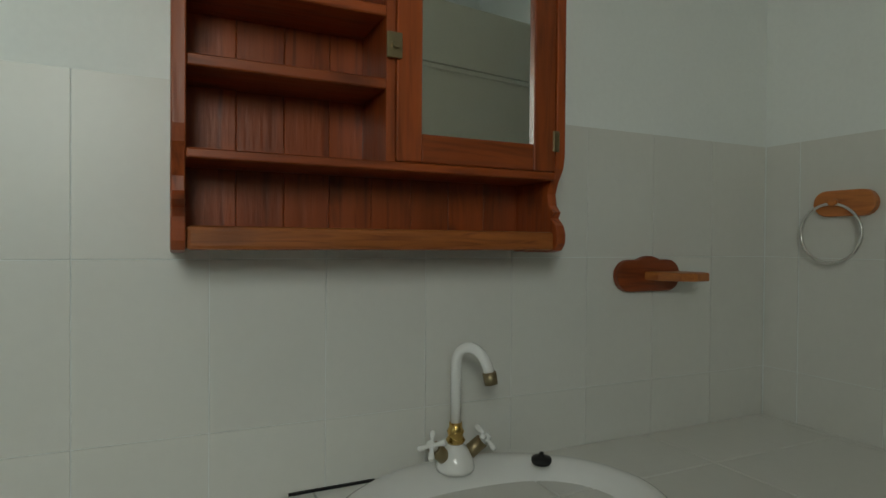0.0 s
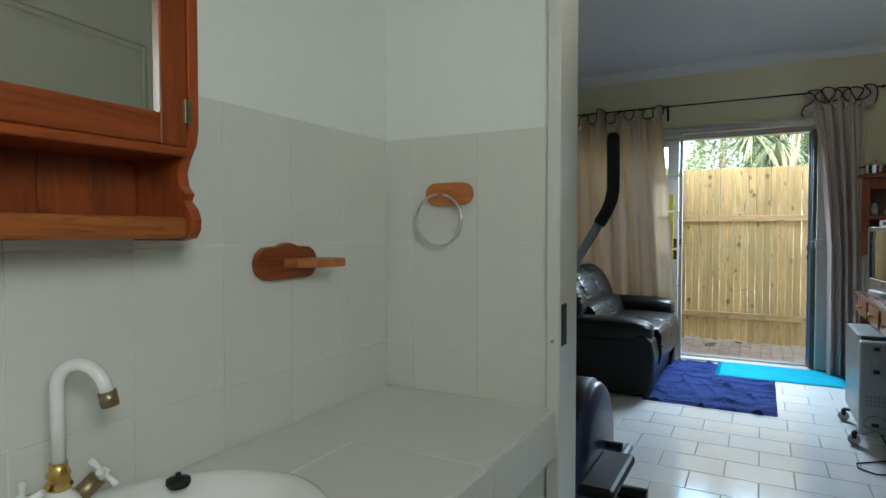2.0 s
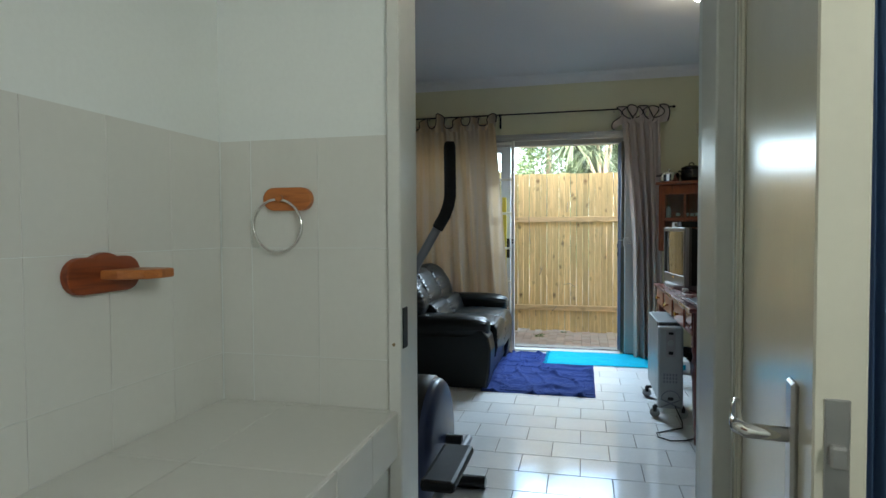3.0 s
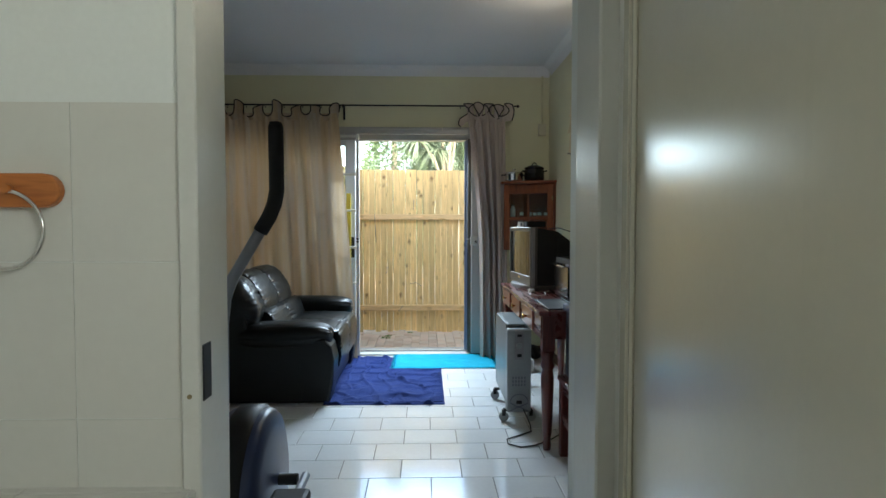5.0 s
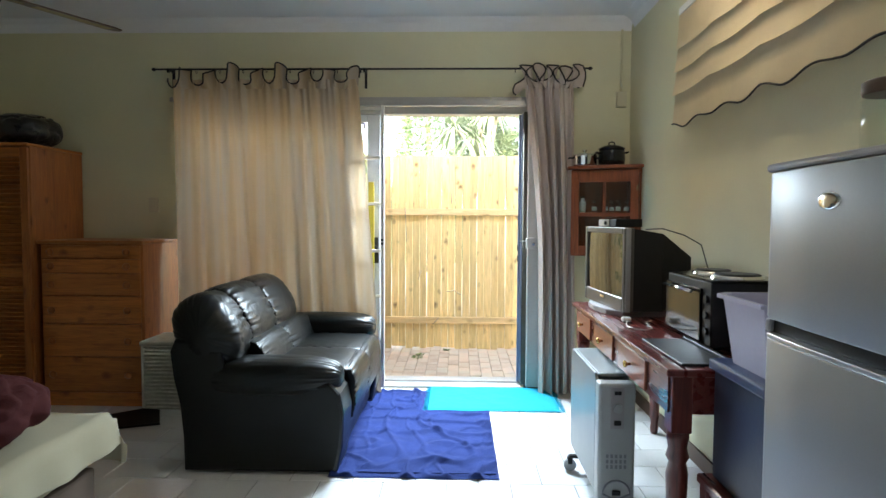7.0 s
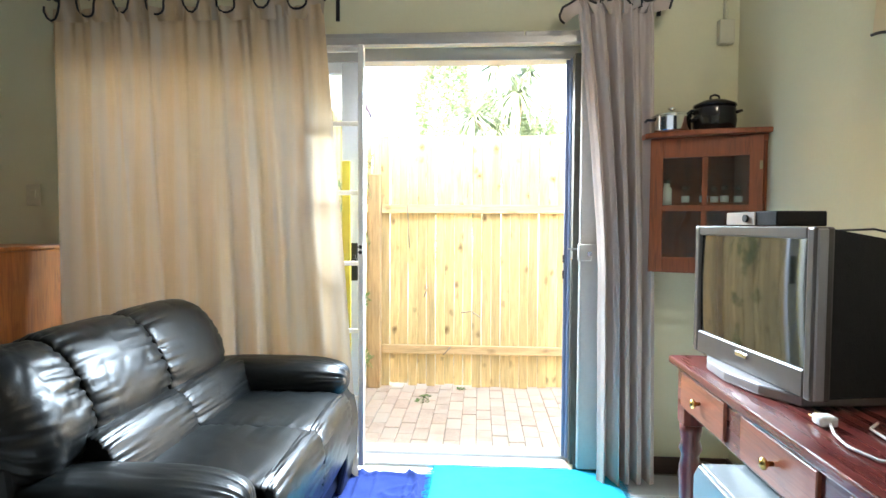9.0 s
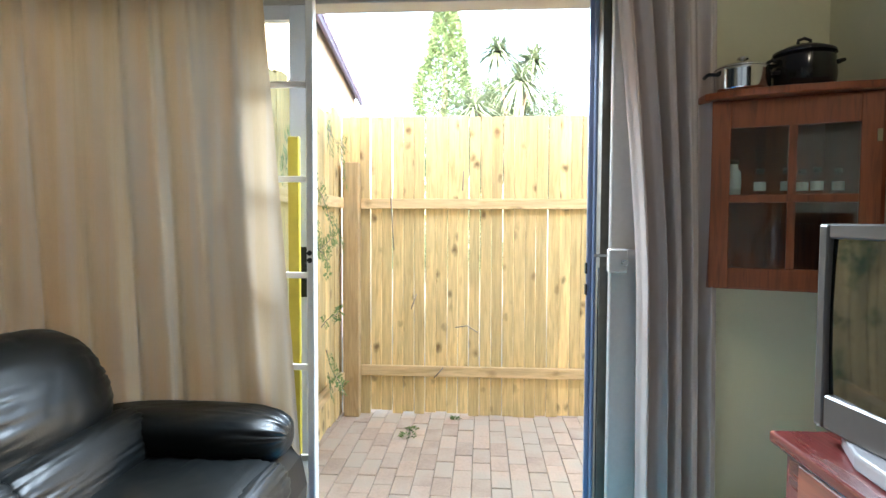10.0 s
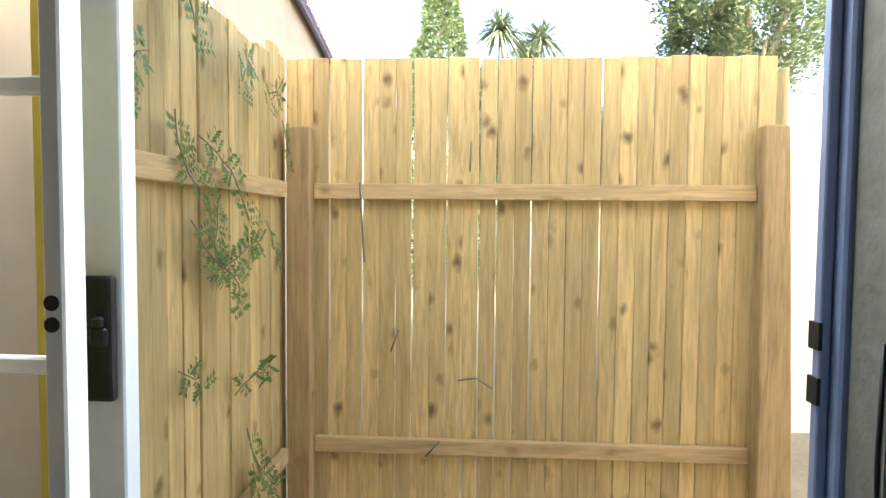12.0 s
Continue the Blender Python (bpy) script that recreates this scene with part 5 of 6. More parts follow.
def fridge():
    x0, x1, yf, yb, h = 2.36, 3.02, -0.592, -1.04, 1.384
    th = thing("fridge", (2.7, -0.83, 0), "silver two-door fridge freezer with a recessed black handle strip", "fridge")
    part("cabinet", bx(x0, yb, 0.03, x1, yf - 0.055, h - 0.02, bev=0.006), M_FRIDGED, th)
    for lo, hi in ((0.06, 0.952), (1.0, h - 0.022)):
        prof = [(x0, yf - 0.05), (x0 + 0.004, yf - 0.018), (x0 + 0.03, yf - 0.008), (x0 + 0.2, yf), (x1 - 0.2, yf), (x1 - 0.03, yf - 0.008), (x1 - 0.004, yf - 0.018), (x1, yf - 0.05)]
        d = part("door", prism(bmesh.new(), prof, "z", lo, hi, 0.004), M_FRIDGE, th)
        for f in d.data.polygons:
            f.use_smooth = abs(f.normal.z) < 0.5 and f.normal.y > 0.3
        if lo < 0.5:
            part("handle_lip", prism(bmesh.new(), [(x0 + 0.02, yf - 0.03), (x0 + 0.03, yf - 0.004), (x0 + 0.2, yf + 0.005), (x1 - 0.2, yf + 0.005), (x1 - 0.03, yf - 0.004), (x1 - 0.02, yf - 0.03)], "z", 0.953, 0.966, 0.003), M_STEEL, d, "bright steel handle lip")
            part("handle_end", bx(x1 - 0.03, yf - 0.04, 0.966, x1 - 0.008, yf - 0.010, 0.999, bev=0.004), M_TVS, d)
    part("handle_gap", bx(x0 + 0.01, yf - 0.05, 0.953, x1 - 0.012, yf - 0.022, 1.0), M_BLACK, th, "black recess")
    part("top_cap", bx(x0 - 0.002, yb, h - 0.02, x1 + 0.002, yf - 0.006, h, bev=0.008, seg=2), M_TVS, th)
    bd = lathe(bmesh.new(), [(0.030, 0), (0.031, 0.002), (0.024, 0.004), (0.0005, 0.0045)], Matrix.Translation((2.755, yf - 0.001, 1.285)) @ Matrix.Rotation(radians(-90), 4, "X") @ Matrix.Diagonal((1.25, 0.62, 1, 1)), 24)
    part("badge", bd, M_CHROME, th, "oval chrome badge")
    for i, (x, y, r, z1, lid) in enumerate(((2.77, -0.725, 0.056, 0.14, M_BROWN), (2.77, -0.855, 0.055, 0.14, M_BROWN), (2.60, -0.845, 0.052, 0.12, M_BRONZE))):
        j = thing("storage_jar", (x, y, h), "clear glass storage jar with a brown lid on the fridge", "jar", "jars on the fridge")
        part("glass_body", lathe(bmesh.new(), [(r * 0.9, 0.001), (r, 0.01), (r, z1 - 0.03), (r * 0.85, z1 - 0.012), (r * 0.85, z1), (r * 0.80, z1), (r * 0.80, z1 - 0.016), (r * 0.94, z1 - 0.034), (r * 0.94, 0.012), (r * 0.85, 0.006)], Matrix.Translation((x, y, h)), 24), M_JAR, j)
        part("lid", lathe(bmesh.new(), [(r * 0.96, z1 - 0.018), (r, z1 - 0.014), (r, z1 + 0.008), (r * 0.9, z1 + 0.012)], Matrix.Translation((x, y, h)), 24), lid, j)
        if i:
            part("contents", lathe(bmesh.new(), [(r * 0.84, 0.008), (r * 0.92, 0.014), (r * 0.92, z1 * 0.5), (r * 0.5, z1 * 0.55)], Matrix.Translation((x, y, h)), 20), mat("pale_dry_food", (0.50, 0.48, 0.33), 0.8, 0.2, 40, 120, 0.3), j)


fridge()


def television():
    a, b = Vector((4.955, -0.565, 0)), Vector((4.36, -0.625, 0))
    d = (b - a)
    w = d.length
    m = Matrix.Translation((a.x, a.y, 0.766)) @ Matrix.Rotation(math.atan2(d.y, d.x), 4, "Z")
    th = thing("television", (4.65, -0.75, 0.765), "dark bronze tube television with a dark screen and silver foot", "television")

    def put(name, bm, mt, parent, label=""):
        bm.transform(m)
        return part(name, bm, mt, parent, label)
    z0, z1 = 0.03, 0.445
    bz = bmesh.new()
    box(bz, 0, 0.0, z0, 0.03, 0.05, z1, bev=0.006, seg=2)
    box(bz, w - 0.03, 0.0, z0, w, 0.05, z1, bev=0.006, seg=2)
    box(bz, 0.03, 0.0, z1 - 0.03, w - 0.03, 0.05, z1, bev=0.004)
    box(bz, 0.03, 0.0, z0, w - 0.03, 0.05, z0 + 0.07, bev=0.004)
    fr_ = put("bezel", bz, M_BEZEL, th)
    n = 10
    sc_, g = bmesh.new(), []
    for i in range(n + 1):
        row = []
        for j in range(n + 1):
            u, v = i / n, j / n
            row.append(sc_.verts.new((0.03 + (w - 0.06) * u, 0.012 - 0.008 * (1 - (2 * u - 1) ** 2) * 1.0 - 0.003 * (1 - (2 * v - 1) ** 2), z0 + 0.07 + (z1 - 0.03 - z0 - 0.07) * v)))
        g.append(row)
    for i in range(n):
        for j in range(n):
            sc_.faces.new((g[i][j], g[i + 1][j], g[i + 1][j + 1], g[i][j + 1])).smooth = True
    put("screen", sc_, M_SCREEN, fr_, "dark glass screen")
    hz = bmesh.new()
    v0 = [(0.005, 0.05, z0 + 0.005), (w - 0.005, 0.05, z0 + 0.005), (w - 0.005, 0.05, z1 - 0.006), (0.005, 0.05, z1 - 0.006)]
    v1 = [(0.02, 0.20, z0 + 0.005), (w - 0.02, 0.20, z0 + 0.005), (w - 0.02, 0.20, z1 - 0.03), (0.02, 0.20, z1 - 0.03)]
    v2 = [(0.13, 0.40, z0 + 0.02), (w - 0.13, 0.40, z0 + 0.02), (w - 0.13, 0.40, z1 - 0.15), (0.13, 0.40, z1 - 0.15)]
    rs = [[hz.verts.new(p) for p in v] for v in (v0, v1, v2)]
    for p, q in zip(rs, rs[1:]):
        for i in range(4):
            hz.faces.new((p[i], p[(i + 1) % 4], q[(i + 1) % 4], q[i]))
    hz.faces.new(rs[0][::-1])
    hz.faces.new(rs[-1])
    bmesh.ops.recalc_face_normals(hz, faces=hz.faces[:])
    put("housing", hz, M_FOAM, th, "black tapered housing")
    put("side_trim", bx(w - 0.004, 0.006, z0 + 0.002, w + 0.004, 0.032, z1 - 0.004, bev=0.003), M_TVS, th, "silver side trim")
    put("side_trim", bx(-0.004, 0.006, z0 + 0.002, 0.004, 0.032, z1 - 0.004, bev=0.003), M_TVS, th, "silver side trim")
    put("foot", prism(bmesh.new(), [(0.06, 0.30), (0.06, 0.02), (0.16, -0.03), (w / 2, -0.05), (w - 0.16, -0.03), (w - 0.06, 0.02), (w - 0.06, 0.30)], "z", 0.0, 0.03, 0.006), M_TVS, th)
    put("badge", bx(w / 2 - 0.03, -0.003, z0 + 0.04, w / 2 + 0.03, 0.0005, z0 + 0.054, bev=0.001), M_CHROME, fr_)
    dec = thing("decoder_box", (4.65, -0.68, 1.21), "slim black decoder with a cream front on the television", "decoder")
    bm = bx(0.15, 0.03, z1 + 0.001, w - 0.20, 0.17, z1 + 0.042, bev=0.003)
    bm.transform(m)
    part("case", bm, M_FOAM, dec)
    bm = bx(0.15, 0.026, z1 + 0.003, 0.30, 0.0305, z1 + 0.04, bev=0.001)
    bm.transform(m)
    fp = part("front", bm, mat("cream_plastic", (0.42, 0.35, 0.30), 0.5, 0.06), dec, "cream front panel")
    bm = cyl(bmesh.new(), (0.262, 0.027, z1 + 0.022), (0.262, 0.018, z1 + 0.022), 0.011)
    bm.transform(m)
    part("dial", bm, M_BLACK, fp)
    cb = solid("television_cable", tube(bmesh.new(), [(4.60, -0.80, 1.20), (4.52, -0.86, 1.205), (4.42, -0.93, 1.175), (4.36, -0.99, 1.13), (4.35, -1.02, 1.02), (4.4, -1.03, 0.775)], 0.003, 6), M_BLACK, "thin black cable behind the television", "cable")


television()


def oven():
    x0, x1, yf, yb, z0, z1 = 3.66, 4.10, -0.745, -1.035, 0.766, 1.02
    th = thing("hotplate_oven", (3.88, -0.88, z0), "black tabletop oven with two hotplates and a glass door", "oven")
    part("body", bx(x0, yb, z0 + 0.014, x1, yf, z1, bev=0.005), M_BLACK, th)
    for x in (x0 + 0.04, x1 - 0.04):
        for y in (yf - 0.04, yb + 0.04):
            part("foot", cyl(bmesh.new(), (x, y, z0), (x, y, z0 + 0.016), 0.012), M_BLACK, th)
    d = part("door", bx(x0 + 0.075, yf, z0 + 0.025, x1 - 0.008, yf + 0.012, z1 - 0.03, bev=0.003), M_BLACKG, th, "glossy glass oven door")
    part("handle", cyl(bmesh.new(), (x0 + 0.11, yf + 0.030, z1 - 0.045), (x1 - 0.03, yf + 0.030, z1 - 0.045), 0.006), M_CHROME, d)
    for z in (z0 + 0.07, z0 + 0.13, z0 + 0.19):
        part("knob", cyl(bmesh.new(), (x0 + 0.036, yf, z), (x0 + 0.036, yf + 0.010, z), 0.014), M_BLACK, th)
    part("top_plate", bx(x0 - 0.004, yb, z1, x1 + 0.004, yf + 0.004, z1 + 0.008, bev=0.003), M_BLACKG, th)
    for x, r in ((3.78, 0.085), (3.99, 0.07)):
        hp_ = part("hotplate", lathe(bmesh.new(), [(r, z1 + 0.008), (r, z1 + 0.02), (r * 0.9, z1 + 0.024), (0.02, z1 + 0.022)], Matrix.Translation((x, -0.89, 0)), 28), M_BLACK, th)
        part("trim_ring", lathe(bmesh.new(), [(r + 0.012, z1 + 0.008), (r + 0.010, z1 + 0.016), (r + 0.001, z1 + 0.018)], Matrix.Translation((x, -0.89, 0)), 28, cap=False), M_CHROME, hp_)
    tr_ = solid("baking_tray", box(bx(3.44, -0.72, 0.7665, 3.86, -0.56, 0.775, bev=0.002), 3.44, -0.735, 0.7665, 3.86, -0.72, 0.785, bev=0.002), M_BLACK, "flat black baking tray on the desk", "tray")


oven()
pl = thing("power_plug", (4.28, -0.66, 0.766), "white plug with a looped white cord on the desk", "plug")
part("plug_body", bx(4.27, -0.64, 0.767, 4.31, -0.60, 0.79, bev=0.006, seg=2), M_WPLAST, pl)
for k in range(3):
    part("pin", cyl(bmesh.new(), (4.31, -0.632 + 0.012 * k, 0.778 + (0.006 if k == 1 else 0)), (4.33, -0.632 + 0.012 * k, 0.778 + (0.006 if k == 1 else 0)), 0.0025, n=8), M_BRASS, pl)
part("cord", tube(bmesh.new(), [(4.27, -0.62, 0.776), (4.22, -0.60, 0.771), (4.15, -0.585, 0.771), (4.08, -0.60, 0.771), (4.06, -0.64, 0.771), (4.10, -0.68, 0.771), (4.18, -0.69, 0.771), (4.26, -0.70, 0.771), (4.30, -0.74, 0.771)], 0.0035, 6), M_WPLAST, pl)


def heater():
    th = thing("oil_heater", (4.15, -0.47, 0), "grey-green flat-sided oil heater on castors with pale control panel", "heater")
    for k in range(8):
        x = 3.97 + k * 0.062
        part("fin", bx(x, -0.52, 0.13, x + 0.006, -0.42, 0.575, bev=0.002), M_HEATER, th)
    for y0, y1 in ((-0.540, -0.526), (-0.414, -0.400)):
        part("side_cover", prism(bmesh.new(), [(3.945, 0.11), (4.45, 0.11), (4.47, 0.14), (4.47, 0.57), (4.44, 0.605), (3.97, 0.605), (3.945, 0.58)], "y", y0, y1, 0.005), M_HEATER, th, "flat grey-green side cover")
    part("top_cover", bx(3.955, -0.527, 0.590, 4.455, -0.413, 0.606, bev=0.005, seg=2), M_HEATER, th)
    part("oil_tube", cyl(bmesh.new(), (3.94, -0.47, 0.16), (4.46, -0.47, 0.16), 0.022), M_HEATER, th)
    part("oil_tube", cyl(bmesh.new(), (3.94, -0.47, 0.55), (4.46, -0.47, 0.55), 0.022), M_HEATER, th)
    pn = part("control_panel", bx(3.875, -0.548, 0.07, 3.948, -0.398, 0.585, bev=0.012, seg=2), M_HEATERW, th, "pale grey control panel")
    part("control_plate", bx(3.872, -0.50, 0.40, 3.876, -0.445, 0.57, bev=0.001), M_TVS, pn)
    part("dial", cyl(bmesh.new(), (3.873, -0.4725, 0.485), (3.858, -0.4725, 0.485), 0.019, 0.017), M_HEATERW, pn)
    part("switch", bx(3.866, -0.487, 0.415, 3.873, -0.459, 0.435, bev=0.002), M_BLACK, pn)
    part("switch", bx(3.866, -0.487, 0.54, 3.873, -0.459, 0.555, bev=0.002), M_BLACK, pn)
    part("cord_bay", tube(bmesh.new(), [(3.873, -0.53, 0.08)] + [(3.873, -0.473 + 0.056 * math.cos(a), 0.13 + 0.056 * math.sin(a)) for a in [math.pi - math.pi * i / 10 for i in range(11)]][::-1] + [(3.873, -0.415, 0.08)], 0.004, 6), M_GREYM, pn)
    part("cord_clip", bx(3.868, -0.49, 0.125, 3.876, -0.456, 0.145, bev=0.002), M_BLACK, pn)
    for i in range(3):
        for j in range(5):
            part("vent_slot", bx(3.8735, -0.512 + 0.018 * j, 0.235 + 0.022 * i, 3.8755, -0.502 + 0.018 * j, 0.25 + 0.022 * i), M_GREYM, pn)
    for x in (3.93, 4.40):
        part("axle", bx(x - 0.012, -0.56, 0.065, x + 0.012, -0.382, 0.08), M_BLACK, th)
        for y in (-0.556, -0.386):
            part("castor", cyl(bmesh.new(), (x - 0.012, y, 0.031), (x + 0.012, y, 0.031), 0.03, n=18), M_HEATERW, th)
            part("castor_fork", bx(x - 0.014, y - 0.012, 0.035, x + 0.014, y + 0.012, 0.072, bev=0.003), M_BLACK, th)
    solid("heater_cord", tube(bmesh.new(), [(3.87, -0.50, 0.09), (3.80, -0.53, 0.02), (3.72, -0.52, 0.006), (3.66, -0.44, 0.006), (3.60, -0.36, 0.006), (3.53, -0.36, 0.006), (3.48, -0.42, 0.006), (3.50, -0.5, 0.006), (3.6, -0.62, 0.006), (3.72, -0.72, 0.006), (3.85, -0.9, 0.006)], 0.004, 6), M_BLACK, "black heater cord lying in a loop on the tiles", "cord")


heater()


def corner_cabinet():
    z0, z1 = 1.0, 1.60
    A, B = Vector((5.665, -0.615, 0)), Vector((5.50, -1.035, 0))
    th = thing("corner_cabinet", (5.7, -0.9, z0), "reddish wooden corner wall cabinet with a glazed door", "cabinet")
    d = (B - A)
    w = d.length
    m = Matrix.Translation(A) @ Matrix.Rotation(math.atan2(d.y, d.x), 4, "Z")
    foot = [(5.815, -0.615), (5.665, -0.615), (5.50, -1.035), (5.50, -1.052), (5.815, -1.052)]
    inner = [(5.80, -0.632), (5.68, -0.632), (5.52, -1.03), (5.80, -1.04)]
    for a, b in ((z0, z0 + 0.018), (z1 - 0.03, z1)):
        part("board", prism(bmesh.new(), foot, "z", a, b), M_CAB, th)
    part("shelf", prism(bmesh.new(), inner, "z", 1.29, 1.303), M_CAB, th)
    cap = [(5.816, -0.585), (5.65, -0.585), (5.58, -0.66), (5.53, -0.78), (5.49, -0.92), (5.465, -1.053), (5.816, -1.053)]
    part("cornice", prism(bmesh.new(), cap, "z", z1, z1 + 0.024, 0.006), M_CAB, th)
    part("side_panel", bx(5.668, -0.63, z0 + 0.018, 5.816, -0.615, z1 - 0.03), M_CAB, th)
    part("back_panel", bx(5.804, -1.052, z0 + 0.018, 5.816, -0.63, z1 - 0.03), M_CAB, th)
    part("back_panel", bx(5.505, -1.052, z0 + 0.018, 5.804, -1.042, z1 - 0.03), M_CAB, th)

    def put(name, bm, mt, parent, label=""):
        bm.transform(m)
        return part(name, bm, mt, parent, label)
    dr = put("door", bx(0.0, -0.018, z0 + 0.005, 0.055, 0.0, z1 - 0.008, bev=0.002), M_CAB, th)
    put("stile", bx(w - 0.055, -0.018, z0 + 0.005, w, 0.0, z1 - 0.008, bev=0.002), M_CAB, dr)
    for lo, hi in ((z0 + 0.005, z0 + 0.07), (1.275, 1.30), (z1 - 0.09, z1 - 0.008)):
        put("rail", bx(0.055, -0.017, lo, w - 0.055, -0.001, hi, bev=0.002), M_CAB, dr)
    put("glazing_bar", bx(w / 2 - 0.011, -0.016, z0 + 0.07, w / 2 + 0.011, -0.002, 1.275), M_CAB, dr)
    put("glazing_bar", bx(w / 2 - 0.011, -0.016, 1.30, w / 2 + 0.011, -0.002, z1 - 0.09), M_CAB, dr)
    gl = put("glass", bx(0.055, -0.010, z0 + 0.07, w - 0.055, -0.007, z1 - 0.09), M_GLASS, dr)
    gl.visible_shadow = False
    put("hinge", bx(w - 0.016, -0.022, z1 - 0.15, w - 0.004, -0.017, z1 - 0.115), M_BRONZE, dr)
    for k, (x, y, h, r) in enumerate(((5.70, -0.70, 0.10, 0.022), (5.69, -0.78, 0.07, 0.017), (5.66, -0.85, 0.07, 0.017), (5.655, -0.895, 0.065, 0.016), (5.645, -0.935, 0.07, 0.017), (5.62, -0.985, 0.065, 0.016))):
        j = thing("spice_jar", (x, y, 1.303), "small glass jar with a pale label in the cabinet", "jar", "jars in the cabinet")
        part("glass_body", lathe(bmesh.new(), [(r, 0.001), (r, h * 0.75), (r * 0.6, h * 0.85), (r * 0.6, h)], Matrix.Translation((x, y, 1.303)), 12), M_JAR if k else M_WPLAST, j)
        part("jar_label", lathe(bmesh.new(), [(r + 0.0008, h * 0.2), (r + 0.0008, h * 0.6)], Matrix.Translation((x, y, 1.303)), 12, cap=False), M_WPLAST, j)
        part("cap", lathe(bmesh.new(), [(r * 0.7, h), (r * 0.7, h + 0.015)], Matrix.Translation((x, y, 1.303)), 12), M_BROWN, j)
    zt = z1 + 0.024
    p1 = thing("saucepan", (5.66, -0.69, zt), "shiny steel saucepan with a lid on the corner cabinet", "saucepan")
    c = Matrix.Translation((5.655, -0.70, zt))
    part("pan_body", lathe(bmesh.new(), [(0.075, 0.001), (0.082, 0.01), (0.082, 0.065), (0.086, 0.07), (0.082, 0.073)], c, 28), M_CHROME, p1)
    part("lid", lathe(bmesh.new(), [(0.085, 0.073), (0.07, 0.084), (0.02, 0.092), (0.006, 0.095), (0.006, 0.102), (0.018, 0.106), (0.016, 0.113), (0.0005, 0.115)], c, 28), M_CHROME, p1)
    for s in (-1, 1):
        part("handle", tube(bmesh.new(), [(5.655 + s * 0.03, -0.70 + s * 0.077, zt + 0.055), (5.655 + s * 0.035, -0.70 + s * 0.105, zt + 0.058), (5.655 - s * 0.01, -0.70 + s * 0.108, zt + 0.058), (5.655 - s * 0.02, -0.70 + s * 0.08, zt + 0.055)], 0.006, 8), M_BLACK, p1)
    p2 = thing("cooking_pot", (5.65, -0.87, zt), "dark navy enamel pot with a domed lid on the cabinet", "pot")
    c = Matrix.Translation((5.65, -0.885, zt))
    part("pot_body", lathe(bmesh.new(), [(0.07, 0.001), (0.088, 0.012), (0.092, 0.05), (0.088, 0.10), (0.084, 0.115)], c, 28), M_BLACKG, p2)
    part("lid", lathe(bmesh.new(), [(0.091, 0.115), (0.088, 0.125), (0.05, 0.142), (0.012, 0.148)], c, 28), M_BLACKG, p2)
    part("knob", tube(bmesh.new(), [(5.65, -0.905, zt + 0.146), (5.65, -0.903, zt + 0.163), (5.65, -0.885, zt + 0.169), (5.65, -0.867, zt + 0.163), (5.65, -0.865, zt + 0.146)], 0.005, 8), M_BLACK, p2)
    for s in (-1, 1):
        part("handle", tube(bmesh.new(), [(5.675, -0.885 + s * 0.083, zt + 0.09), (5.675, -0.885 + s * 0.108, zt + 0.095), (5.625, -0.885 + s * 0.108, zt + 0.095), (5.625, -0.885 + s * 0.083, zt + 0.09)], 0.006, 8), M_BLACKG, p2)


corner_cabinet()
bk = thing("cardboard_box", (5.22, -0.72, 0), "small white and blue box on the floor under the desk", "box")
part("box_body", bx(5.15, -0.80, 0.001, 5.34, -0.59, 0.10, bev=0.003), M_WPLAST, bk)
part("printed_band", bx(5.1485, -0.77, 0.03, 5.15, -0.62, 0.075), M_TURQ, bk, "blue printed band")
solid("shoe_pile", puff(bmesh.new(), (5.62, -0.86, 0.07), (0.22, 0.2, 0.14), power=2.2, wrinkle=0.035, n=14, seed=7), M_BLACK, "crumpled black bag on the floor in the corner", "bag")


